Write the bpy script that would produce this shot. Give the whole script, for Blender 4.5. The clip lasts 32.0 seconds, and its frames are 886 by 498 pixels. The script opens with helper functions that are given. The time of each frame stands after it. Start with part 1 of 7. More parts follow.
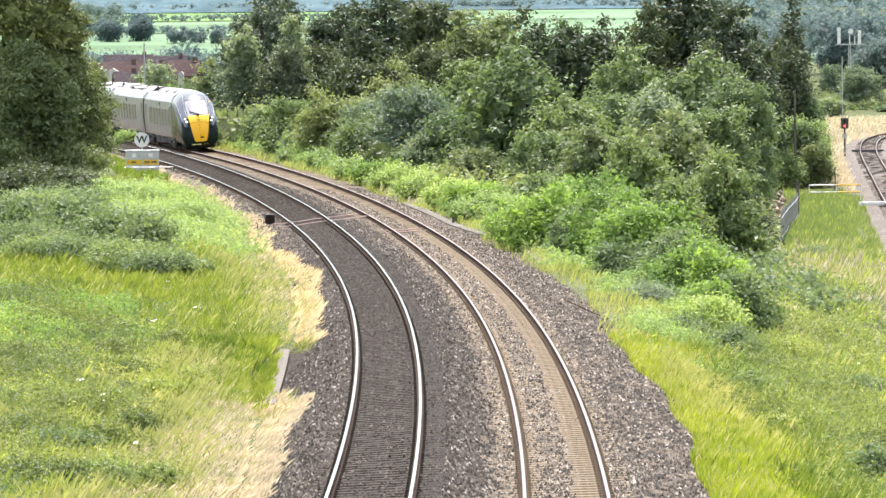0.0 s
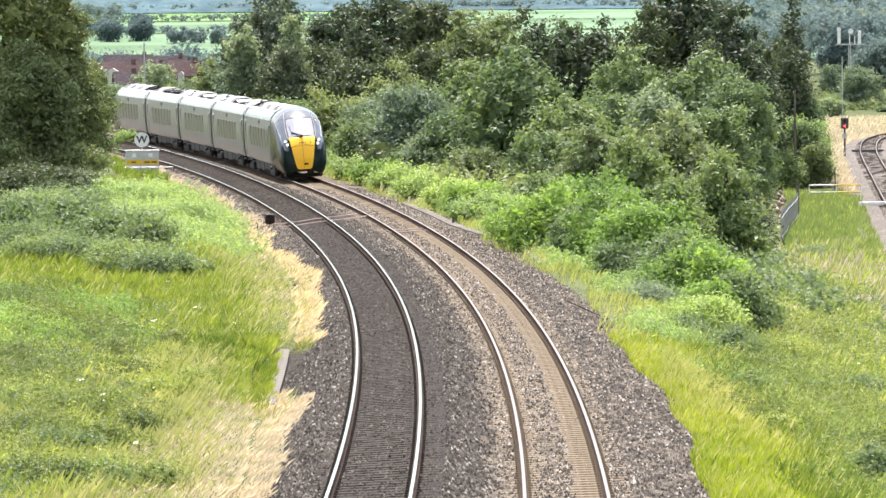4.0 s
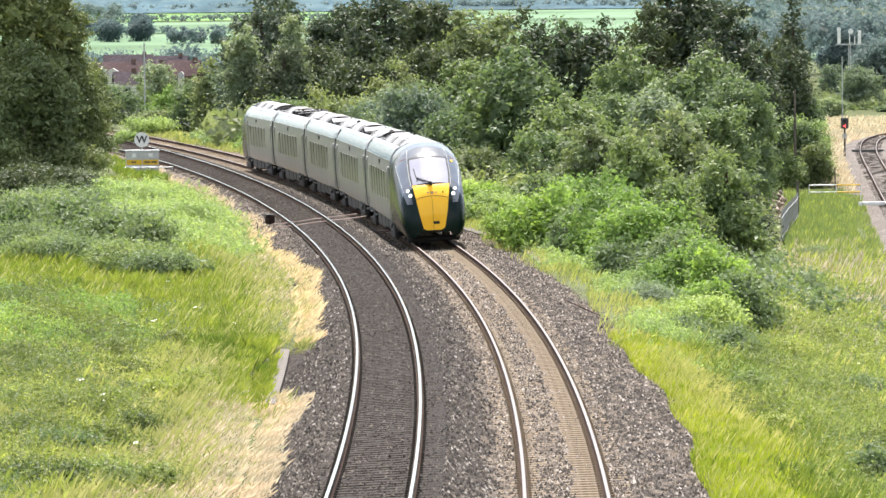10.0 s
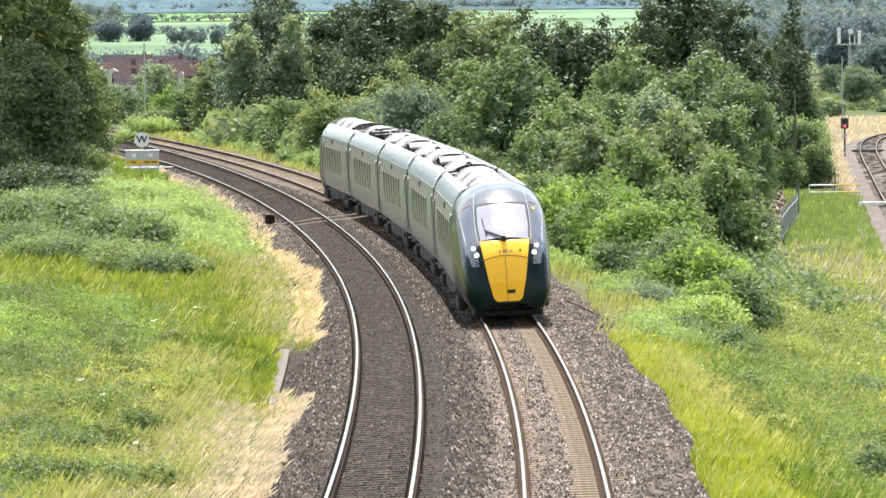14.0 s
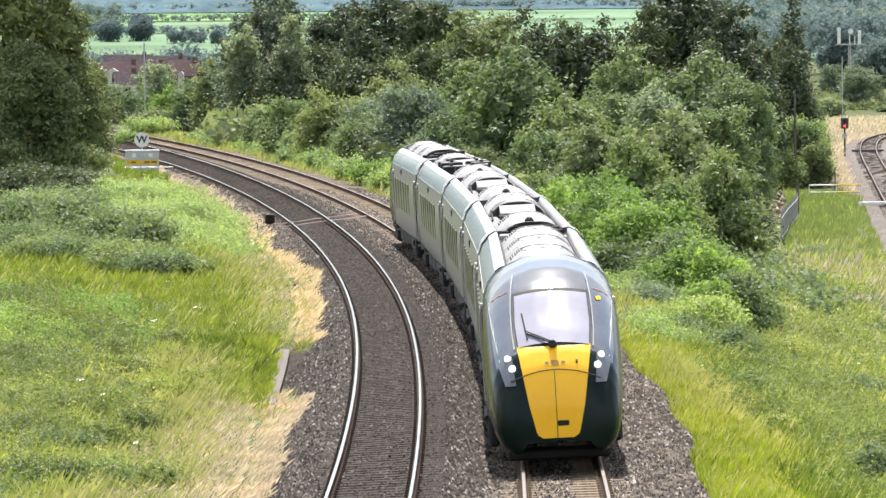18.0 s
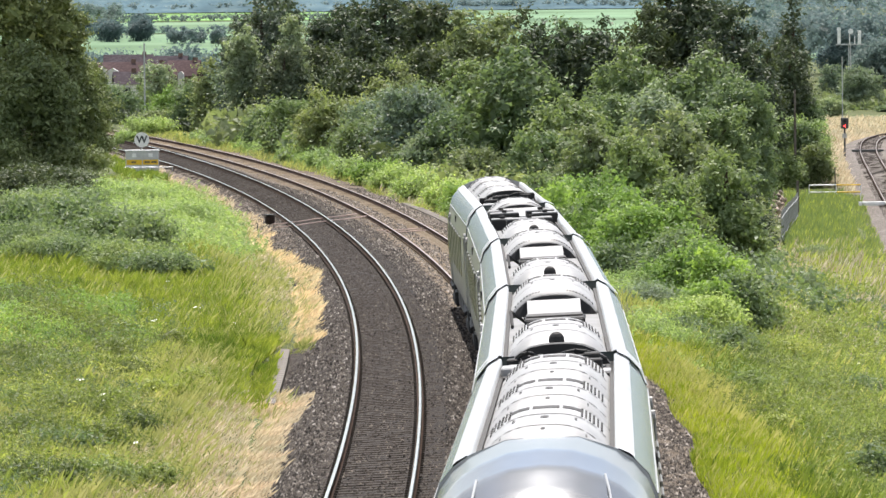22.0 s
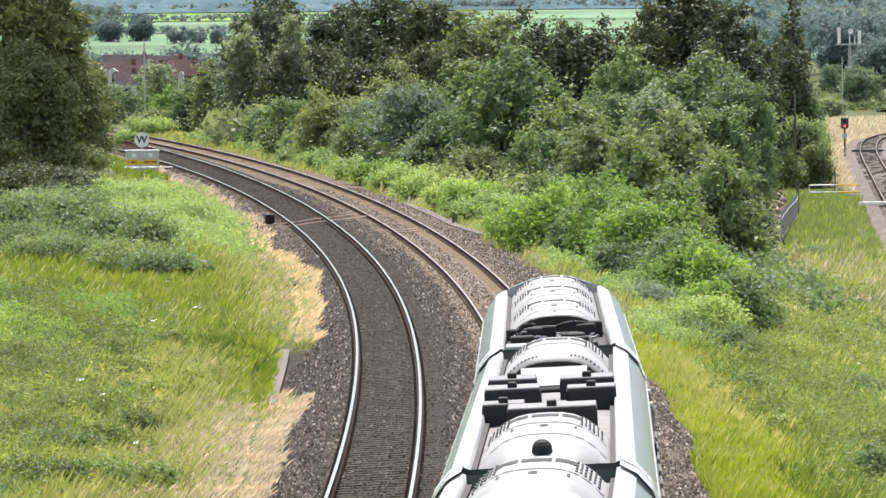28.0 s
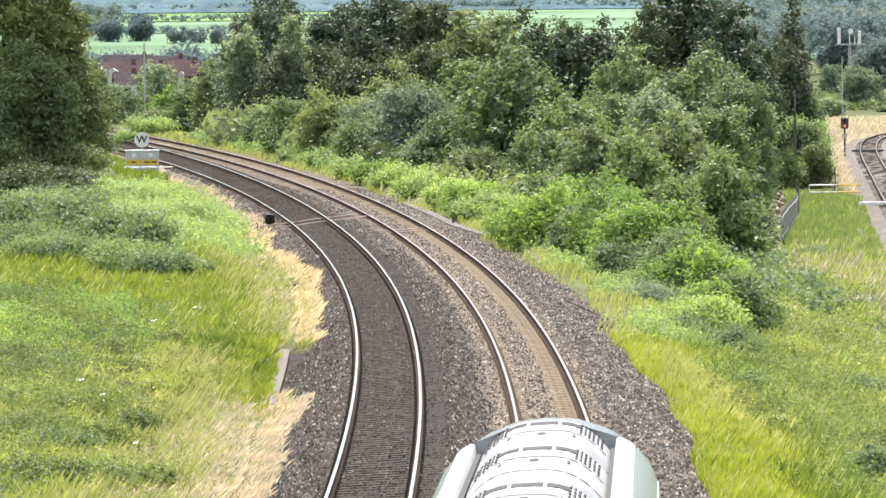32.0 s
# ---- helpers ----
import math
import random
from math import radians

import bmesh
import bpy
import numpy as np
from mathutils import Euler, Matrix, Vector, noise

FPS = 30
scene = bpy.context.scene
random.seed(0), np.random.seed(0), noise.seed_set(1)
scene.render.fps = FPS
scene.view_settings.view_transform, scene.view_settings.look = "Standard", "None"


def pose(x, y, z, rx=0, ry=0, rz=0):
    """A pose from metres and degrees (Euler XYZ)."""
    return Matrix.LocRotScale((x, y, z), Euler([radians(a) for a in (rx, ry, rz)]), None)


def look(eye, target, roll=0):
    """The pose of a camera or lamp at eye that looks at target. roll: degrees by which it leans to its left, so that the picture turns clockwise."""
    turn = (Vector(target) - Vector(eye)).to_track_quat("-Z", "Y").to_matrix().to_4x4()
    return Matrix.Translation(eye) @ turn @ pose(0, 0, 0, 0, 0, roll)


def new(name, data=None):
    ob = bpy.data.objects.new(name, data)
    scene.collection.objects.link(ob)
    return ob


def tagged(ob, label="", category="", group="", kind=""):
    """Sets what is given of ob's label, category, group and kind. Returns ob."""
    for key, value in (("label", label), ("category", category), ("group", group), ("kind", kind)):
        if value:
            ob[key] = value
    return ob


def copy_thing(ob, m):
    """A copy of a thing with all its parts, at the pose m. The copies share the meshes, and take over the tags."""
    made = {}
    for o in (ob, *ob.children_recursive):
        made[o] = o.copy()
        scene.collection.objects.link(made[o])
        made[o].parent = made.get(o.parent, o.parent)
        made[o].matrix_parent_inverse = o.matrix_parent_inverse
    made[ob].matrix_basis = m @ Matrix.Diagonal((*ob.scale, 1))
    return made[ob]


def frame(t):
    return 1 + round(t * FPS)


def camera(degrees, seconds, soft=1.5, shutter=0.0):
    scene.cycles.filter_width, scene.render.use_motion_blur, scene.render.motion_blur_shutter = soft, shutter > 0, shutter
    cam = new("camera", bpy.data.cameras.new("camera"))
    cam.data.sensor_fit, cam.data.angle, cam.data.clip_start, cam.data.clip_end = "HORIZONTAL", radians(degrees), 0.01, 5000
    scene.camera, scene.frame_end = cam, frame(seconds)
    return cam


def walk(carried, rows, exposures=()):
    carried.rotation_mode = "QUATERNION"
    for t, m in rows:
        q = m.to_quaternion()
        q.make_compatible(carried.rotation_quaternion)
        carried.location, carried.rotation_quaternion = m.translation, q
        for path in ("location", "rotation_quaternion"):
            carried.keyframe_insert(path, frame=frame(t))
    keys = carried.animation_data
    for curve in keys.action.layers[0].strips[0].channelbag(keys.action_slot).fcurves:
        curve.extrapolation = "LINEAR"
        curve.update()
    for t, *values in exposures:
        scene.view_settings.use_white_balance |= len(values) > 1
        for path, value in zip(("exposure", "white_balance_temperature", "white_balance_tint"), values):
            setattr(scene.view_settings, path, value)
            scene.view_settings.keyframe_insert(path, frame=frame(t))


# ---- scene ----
# A double-track railway on a long curve, seen through a long lens from a bridge; a five-car train comes in.
EYE = (0.0, 0.0, 8.408)
TILT, ROLL = 0.03533, -0.579
cam = camera(7.776, 32.0, soft=1.5)
seat = look(EYE, (0, math.cos(TILT) * 100, EYE[2] - math.sin(TILT) * 100), ROLL)
walk(cam, [(0.0, seat), (32.0, seat)], exposures=[(0.0, 1.12), (3.0, 1.09), (9.0, 1.00), (17.0, 0.98), (18.0, 0.84), (19.0, 0.74), (23.0, 0.64), (28.0, 0.68), (30.0, 0.78), (31.0, 0.86), (32.0, 0.98)])

# light: high summer sun beyond the subject, hazy sky with broken white cloud
SUN_AZ, SUN_EL = radians(-3), radians(61)
world = bpy.data.worlds.new("sky")
scene.world = world
world.use_nodes = True
wn = world.node_tree
sky = wn.nodes.new("ShaderNodeTexSky")
sky.sky_type, sky.sun_disc = "NISHITA", False
sky.sun_elevation, sky.sun_rotation = SUN_EL, SUN_AZ
sky.air_density, sky.dust_density = 1.0, 2.0
cloud = wn.nodes.new("ShaderNodeTexNoise")
cloud.inputs["Scale"].default_value, cloud.inputs["Detail"].default_value = 2.6, 5.0
cloud_ramp = wn.nodes.new("ShaderNodeValToRGB")
cloud_ramp.color_ramp.elements[0].position, cloud_ramp.color_ramp.elements[1].position = 0.4, 0.6
wn.links.new(wn.nodes.new("ShaderNodeTexCoord").outputs["Generated"], cloud.inputs["Vector"])
wn.links.new(cloud.outputs["Fac"], cloud_ramp.inputs[0])
cloudy = wn.nodes.new("ShaderNodeMix")
cloudy.data_type = "RGBA"
cloudy.inputs[7].default_value = (4.5, 4.6, 4.8, 1)
wn.links.new(cloud_ramp.outputs[0], cloudy.inputs[0])
wn.links.new(sky.outputs[0], cloudy.inputs[6])
wn.links.new(cloudy.outputs[2], wn.nodes["Background"].inputs[0])
wn.nodes["Background"].inputs[1].default_value = 0.15
sun_data = bpy.data.lights.new("sun", "SUN")
sun_data.energy, sun_data.angle, sun_data.color = 5.0, radians(0.6), (1.0, 0.935, 0.88)
sun = new("sun", sun_data)
way = Vector((math.sin(SUN_AZ) * math.cos(SUN_EL), math.cos(SUN_AZ) * math.cos(SUN_EL), math.sin(SUN_EL)))
sun.matrix_world = look(way * 300, (0, 0, 0))

# the line of the railway: s runs away from the camera along the left track, u to the right of it
KS = [-140, -70, -10, 50, 110, 170, 240, 330, 430]
KV = [0.00042, 0.00049, 0.00041, 0.00052, 0.00042, 0.00043, 0.00043, 0.00042, 0.00041]
SS = np.arange(-260, 560, 1.0)
turn = np.cumsum(np.interp(SS, KS, KV))
turn = turn - turn[260] + 0.00567
CX = np.cumsum(-np.sin(turn))
CY = np.cumsum(np.cos(turn))
CX, CY = CX - CX[260] - 1.31352, CY - CY[260] + 150.0


def spacing(s):
    k = s / 100
    return 3.60338 + 0.26251 * k + 0.08099 * k * k


def grade(s):
    k = s / 100
    return 0.00957 * k + 0.02843 * k * k


def cant(s, track):
    k = s / 100
    return 0.05587 + 0.0478 * k if track == 0 else 0.02115 + 0.00762 * k


def base(s, track):
    return grade(s) + (0 if track == 0 else -0.22575 - 0.04481 * s / 100)


def plan(s, u):
    """World x, y of a place s along and u across the line."""
    x, y, a = np.interp(s, SS, CX), np.interp(s, SS, CY), np.interp(s, SS, turn)
    return x + np.cos(a) * u, y + np.sin(a) * u


def on_track(s, track, side, h):
    """World place beside and above the middle of a track's rail plane."""
    c = cant(s, track)
    u = side + (0 if track == 0 else spacing(s)) - h * (0 if track == 0 else c)
    x, y = plan(s, u)
    return np.stack([x, y, base(s, track) + side * c + h], -1)


def line_of(x, y):
    """s and u of world places."""
    x, y = np.atleast_1d(x), np.atleast_1d(y)
    s, u = np.empty(len(x)), np.empty(len(x))
    for i in range(0, len(x), 4000):
        d = (x[i:i + 4000, None] - CX) ** 2 + (y[i:i + 4000, None] - CY) ** 2
        j = np.argmin(d, 1)
        s[i:i + 4000] = SS[j]
        u[i:i + 4000] = (x[i:i + 4000] - CX[j]) * np.cos(turn[j]) + (y[i:i + 4000] - CY[j]) * np.sin(turn[j])
    return s, u


def bed(s, u):
    """Height of the ballast's top: level with the sleepers, a little lower between the rails."""
    d = spacing(s)
    e = 1.32
    left, right = base(s, 0) + u * cant(s, 0), base(s, 1) + (u - d) * cant(s, 1)
    a, b = base(s, 0) + e * cant(s, 0), base(s, 1) - e * cant(s, 1)
    z = np.where(u < e, left, np.where(u < d - e, a + (b - a) * (u - e) / np.maximum(d - 2 * e, 0.1), right))
    z = np.clip(z, np.minimum(base(s, 0) - 0.8 * cant(s, 0), b) - 0.1, np.maximum(a, base(s, 1) + 0.8 * cant(s, 1)) + 0.1) - 0.18
    z = z - 0.012 * (abs(u) < 0.7) - 0.03 * ((u - d > 0.22 + 0.1 * np.sin(s * 0.7)) & (u - d < 0.7)) - 0.015 * ((u - d < -0.45) & (u - d > -0.7)) + 0.004 * ((abs(u - d + 0.12) < 0.32))
    return z - 0.38 * np.clip(-1.4 - u, 0, 0.85) - 0.1 * np.clip(u - d - 1.4, 0, 3.5)


def left_edge(s):
    return -1.95 + 0.16 * np.sin(s / 9.0) + 0.12 * np.sin(s / 3.7 + 1) - 0.45 * np.exp(-((s - 112) / 14) ** 2) - 0.5 * np.exp(-((s - 9) / 14) ** 2) - 0.45 / (1 + np.exp(np.clip((s + 6) / 4, -30, 30)))


def right_edge(s):
    return spacing(s) + 2.75 + 0.18 * np.sin(s / 11.0 + 2) + 0.1 * np.sin(s / 2.9) + 0.5 * np.exp(-((s - 55) / 20) ** 2) - 0.9 * np.clip((s - 130) / 120, 0, 1)


LOW = -4.4


def hills(x, y):
    """The far land: a flat below the line, then rising fields and a wooded ridge."""
    z = LOW + np.interp(y, [0, 700, 850, 1100, 1500, 2200, 2600, 3600, 4600], [0, 0, 0.4, 0.8, 7.8, 15.9, 26, 115, 175])
    return z + np.clip(y - 2300, 0, 900) * 0.012 * np.sin(x / 170 + 1.2)


# the branch line, low down beside the embankment
BR = [(9.5, 60), (13, 120), (17.6, 200), (23.4, 303), (26.6, 362), (30.95, 445), (34.25, 507), (38.0, 577), (40.6, 621), (43.5, 660), (46.2, 684), (48.3, 697), (52.5, 713), (61, 731), (76, 748)]
BRZ = -4.3


def smooth_line(pts, n):
    """A smooth line through a few places (Catmull-Rom)."""
    p = np.array(pts, float)
    p = np.vstack([2 * p[0] - p[1], p, 2 * p[-1] - p[-2]])
    out = []
    for i in range(1, len(p) - 2):
        t = np.linspace(0, 1, n, endpoint=False)[:, None]
        a, b, c, d = p[i - 1], p[i], p[i + 1], p[i + 2]
        out.append(0.5 * (2 * b + (c - a) * t + (2 * a - 5 * b + 4 * c - d) * t ** 2 + (3 * b - a - 3 * c + d) * t ** 3))
    return np.vstack(out + [p[-2:-1]])


bl = smooth_line(BR, 20)


def ground_z(x, y):
    x, y = np.asarray(x, float), np.asarray(y, float)
    shape = x.shape
    x, y = x.ravel(), y.ravel()
    s, u = line_of(x, y)
    z = grade(np.clip(s, -60, 330)) - 0.5
    z = z + 0.055 * np.clip(-2.6 - u, 0, 9)
    foot = right_edge(np.clip(s, -60, 400)) + 1.0 + 3.6 * np.clip((s - 110) / 90, 0, 1)
    z = z + (LOW - z) * np.clip((u - foot) * 0.3 / 3.9, 0, 1)
    z = z + 0.07 * np.sin(x * 0.9 + y * 0.31) * np.sin(y * 0.23 - x * 0.4) * np.clip(np.minimum(abs(u + 2.2), abs(u - 7)) / 3, 0, 1)
    z = np.where(abs(x - np.interp(y, bl[:, 1], bl[:, 0])) < 3.4, np.minimum(z, BRZ - 0.55), z)
    far = np.clip((y - 560) / 60, 0, 1)
    z = z * (1 - far) + (hills(x, y) - np.where(abs(x - np.interp(y, bl[:, 1], bl[:, 0])) < 4.5, 0.4, 0.0)) * far
    under = (u > np.minimum(-2.3, left_edge(s) - 0.3 - 0.8 / (1 + ((s - 13) / 16) ** 8))) & (u < spacing(s) + 2.6) & (s < 520)
    return np.where(under, np.minimum(z, bed(s, u) - np.where(u < -2.2, 0.04, 0.25)), z).reshape(shape)


# ---- materials ----
class Nodes:
    """Short way to write a node material."""

    def __init__(self, name, rough=0.6, metal=0.0):
        self.m = bpy.data.materials.new(name)
        self.m.use_nodes = True
        self.t = self.m.node_tree
        self.b = self.t.nodes["Principled BSDF"]
        self.b.inputs["Roughness"].default_value = rough
        self.b.inputs["Metallic"].default_value = metal

    def add(self, kind, **kw):
        n = self.t.nodes.new(kind)
        for k, val in kw.items():
            n.inputs[k].default_value = val
        return n

    def link(self, a, b):
        self.t.links.new(a, b)

    def noise(self, scale, detail=4.0, rough=0.6):
        n = self.add("ShaderNodeTexNoise", Scale=scale, Detail=detail, Roughness=rough)
        c = self.add("ShaderNodeTexCoord")
        self.link(c.outputs["Object"], n.inputs["Vector"])
        return n.outputs["Fac"]

    def ramp(self, fac, stops):
        r = self.t.nodes.new("ShaderNodeValToRGB")
        e = r.color_ramp.elements
        while len(e) < len(stops):
            e.new(0.5)
        for k, (pos, col) in zip(e, stops):
            k.position, k.color = pos, (*col, 1)
        self.link(fac, r.inputs[0])
        return r.outputs[0]

    def mix(self, fac, a, b, blend="MIX"):
        n = self.t.nodes.new("ShaderNodeMix")
        n.data_type, n.blend_type = "RGBA", blend
        for v, i in ((fac, 0), (a, 6), (b, 7)):
            if isinstance(v, (int, float)):
                n.inputs[i].default_value = v
            elif isinstance(v, tuple):
                n.inputs[i].default_value = (*v, 1)
            else:
                self.link(v, n.inputs[i])
        return n.outputs[2]

    def color(self, out):
        if isinstance(out, tuple):
            self.b.inputs["Base Color"].default_value = (*out, 1)
        else:
            self.link(out, self.b.inputs["Base Color"])
        return self

    def bump(self, fac, strength=0.4, dist=0.02):
        n = self.add("ShaderNodeBump", Strength=strength, Distance=dist)
        self.link(fac, n.inputs["Height"])
        self.link(n.outputs[0], self.b.inputs["Normal"])
        return self


def speckled(name, dark, mid, light, scale, rough=0.85, big=0.3, bump=0.5, dist=0.03, metal=0.0):
    """Grain at one scale, stains at another."""
    n = Nodes(name, rough, metal)
    g = n.ramp(n.noise(scale, 5), [(0.3, dark), (0.52, mid), (0.72, light)])
    st = n.ramp(n.noise(big, 3), [(0.35, (0.72, 0.7, 0.68)), (0.65, (1.1, 1.1, 1.1))])
    n.color(n.mix(1.0, g, st, "MULTIPLY"))
    if not metal:
        n.b.inputs["Specular IOR Level"].default_value = 0.0 if rough >= 0.9 else 0.12
    if bump:
        n.bump(n.noise(scale * 1.3, 3), bump, dist)
    return n.m


def leafy(name, a, b, c, trans=0.45, rough=0.55, big=0.35, glow=(1.25, 1.35, 0.75), drift=1.0):
    """Leaves or blades: colour differs from piece to piece and in drifts, light shines through."""
    n = Nodes(name, rough)
    geo = n.add("ShaderNodeNewGeometry")
    col = n.ramp(geo.outputs["Random Per Island"], [(0.0, a), (0.5, b), (1.0, c)])
    st = n.ramp(n.noise(big, 3), [(0.3, (1 - 0.28 * drift, 1 - 0.21 * drift, 1 - 0.28 * drift)), (0.7, (1 + 0.18 * drift, 1 + 0.13 * drift, 1 + 0.05 * drift))])
    col = n.mix(1.0, col, st, "MULTIPLY")
    own = n.add("ShaderNodeObjectInfo")
    col = n.mix(1.0, col, n.ramp(own.outputs["Random"], [(0.0, (0.78, 0.82, 0.88)), (0.5, (1.0, 1.0, 1.0)), (1.0, (1.24, 1.18, 1.0))]), "MULTIPLY")
    n.color(col)
    n.b.inputs["Specular IOR Level"].default_value = 0.2
    tr = n.add("ShaderNodeBsdfTranslucent")
    n.link(n.mix(1.0, col, glow, "MULTIPLY"), tr.inputs[0])
    mx = n.add("ShaderNodeMixShader", Fac=trans)
    out = n.t.nodes["Material Output"]
    n.link(n.b.outputs[0], mx.inputs[1])
    n.link(tr.outputs[0], mx.inputs[2])
    n.link(mx.outputs[0], out.inputs[0])
    return n.m


def plain(name, col, rough=0.5, metal=0.0, coat=0.0, var=0.12, scale=3.0):
    n = Nodes(name, rough, metal)
    f = n.noise(scale, 4)
    n.color(n.ramp(f, [(0.3, tuple(v * (1 - var) for v in col)), (0.7, tuple(min(1, v * (1 + var)) for v in col))]))
    n.b.inputs["Coat Weight"].default_value = coat
    n.b.inputs["Coat Roughness"].default_value = 0.06
    return n.m


def lamp_glow(name, col, power):
    n = Nodes(name, 0.3)
    n.color(col)
    n.b.inputs["Emission Color"].default_value = (*col, 1)
    n.b.inputs["Emission Strength"].default_value = power
    return n.m


def pebbly(name, stops):
    """Loose stones, each of its own grey."""
    n = Nodes(name, 0.85)
    geo = n.add("ShaderNodeNewGeometry")
    n.color(n.mix(1.0, n.ramp(geo.outputs["Random Per Island"], stops), n.ramp(n.noise(14, 3), [(0.3, (0.75, 0.74, 0.73)), (0.7, (1.15, 1.15, 1.15))]), "MULTIPLY"))
    n.b.inputs["Specular IOR Level"].default_value = 0.15
    return n.m


M_ballast = speckled("ballast", (0.008, 0.006, 0.0046), (0.036, 0.0285, 0.0228), (0.14, 0.119, 0.098), 13, bump=1.0, dist=0.06)
M_ballast_dark = speckled("oily ballast", (0.0076, 0.0059, 0.0048), (0.0229, 0.0186, 0.0155), (0.0478, 0.0397, 0.0333), 9, bump=0.8, dist=0.05)
M_ballast_tan = speckled("rusty ballast", (0.0552, 0.042, 0.0317), (0.1518, 0.1232, 0.0961), (0.276, 0.2394, 0.2021), 9, bump=0.8, dist=0.05)
M_ballast_warm = speckled("warm ballast", (0.0404, 0.0305, 0.022), (0.1222, 0.0966, 0.071), (0.2656, 0.2258, 0.175), 9, bump=0.8, dist=0.05)
M_stone = pebbly("loose stone", [(0.0, (0.006, 0.005, 0.004)), (0.4, (0.033, 0.027, 0.022)), (0.8, (0.1, 0.086, 0.073)), (0.93, (0.17, 0.152, 0.134)), (1.0, (0.3, 0.28, 0.255))])
M_stone_dark = pebbly("dark stone", [(0.0, (0.0085, 0.0071, 0.0056)), (0.6, (0.0323, 0.0266, 0.0224)), (1.0, (0.136, 0.1145, 0.096))])
M_sleeper = speckled("sleeper concrete", (0.0296, 0.0236, 0.019), (0.0503, 0.0414, 0.0342), (0.0829, 0.0702, 0.0588), 9, bump=0.3)
M_sleeper_tan = speckled("rusty sleeper", (0.144, 0.1088, 0.072), (0.252, 0.1984, 0.1368), (0.312, 0.256, 0.1944), 9, bump=0.3)
M_railhead = plain("polished steel", (0.68, 0.66, 0.64), 0.15, 1.0)
M_railside = speckled("rusted steel", (0.03, 0.018, 0.012), (0.07, 0.04, 0.026), (0.12, 0.075, 0.05), 20, bump=0.2)
M_concrete = speckled("weathered concrete", (0.11, 0.096, 0.0828), (0.18, 0.1632, 0.1426), (0.23, 0.2112, 0.1886), 8)
M_soil = speckled("verge soil", (0.05, 0.06, 0.02), (0.09, 0.11, 0.036), (0.15, 0.155, 0.065), 4, big=0.15, bump=0)
M_bark = speckled("bark", (0.03, 0.022, 0.016), (0.075, 0.057, 0.042), (0.13, 0.1, 0.08), 7)
M_leaf_mid = leafy("leaf green", (0.14, 0.19, 0.104), (0.175, 0.23, 0.128), (0.225, 0.278, 0.165), 0.36)
M_leaf_dark = leafy("leaf dark green", (0.056, 0.076, 0.048), (0.078, 0.101, 0.063), (0.112, 0.136, 0.086), 0.25)
M_leaf_bright = leafy("leaf bright green", (0.17, 0.26, 0.078), (0.232, 0.335, 0.105), (0.31, 0.41, 0.15), 0.42)
M_leaf_grey = leafy("leaf grey green", (0.175, 0.22, 0.16), (0.232, 0.285, 0.215), (0.34, 0.385, 0.32), 0.36)
M_leaf_olive = leafy("leaf olive green", (0.17, 0.2, 0.112), (0.215, 0.25, 0.142), (0.275, 0.305, 0.18), 0.4)
# distance haze is mixed into this leaf colour: paler, bluer, low contrast
M_leaf_haze = leafy("far leaf with haze blue", (0.14, 0.192, 0.196), (0.158, 0.214, 0.214), (0.176, 0.232, 0.228), 0.5, big=0.03, glow=(1.0, 1.03, 1.05))
M_weed = leafy("weed leaf", (0.192, 0.228, 0.080), (0.279, 0.319, 0.115), (0.422, 0.456, 0.190), 0.4, drift=1.5)
M_grass = leafy("meadow grass", (0.15, 0.19, 0.045), (0.205, 0.25, 0.065), (0.275, 0.315, 0.1), 0.42, big=0.4, drift=2.0)
M_lime = leafy("lime green grass", (0.235, 0.275, 0.035), (0.3, 0.345, 0.05), (0.385, 0.42, 0.085), 0.42, big=0.5, drift=1.6)
M_straw = leafy("dry grass", (0.46, 0.37, 0.26), (0.65, 0.545, 0.425), (0.85, 0.765, 0.63), 0.38, glow=(1.1, 1.05, 0.95))
M_flower = plain("white blossom", (0.8, 0.8, 0.72), 0.7)
M_branch_ballast = speckled("pale branch ballast", (0.05, 0.042, 0.036), (0.16, 0.14, 0.122), (0.34, 0.31, 0.28), 9, bump=0.9, dist=0.06)
M_dull_rail = plain("dull steel", (0.2, 0.17, 0.15), 0.5, 0.6)
M_bramble = leafy("bramble leaf", (0.247, 0.325, 0.13), (0.345, 0.429, 0.189), (0.481, 0.559, 0.28), 0.42)
M_leaf_oak = leafy("oak leaf", (0.14, 0.17, 0.08), (0.2, 0.235, 0.112), (0.29, 0.32, 0.16), 0.25)
M_thicket = leafy("nettle thicket leaf", (0.155, 0.205, 0.11), (0.205, 0.262, 0.142), (0.285, 0.34, 0.19), 0.4)
M_poplar = leafy("grey poplar leaf", (0.086, 0.114, 0.088), (0.115, 0.144, 0.11), (0.185, 0.215, 0.175), 0.26)
M_hay = leafy("half-dry grass", (0.32, 0.34, 0.12), (0.41, 0.41, 0.175), (0.5, 0.48, 0.24), 0.4, glow=(1.1, 1.12, 0.85))
M_stone_pale = pebbly("pale stone", [(0.0, (0.014, 0.011, 0.009)), (0.45, (0.058, 0.049, 0.041)), (0.85, (0.15, 0.13, 0.112)), (1.0, (0.4, 0.36, 0.32))])
M_verge = leafy("verge grass", (0.26, 0.285, 0.105), (0.33, 0.35, 0.145), (0.43, 0.43, 0.205), 0.42)


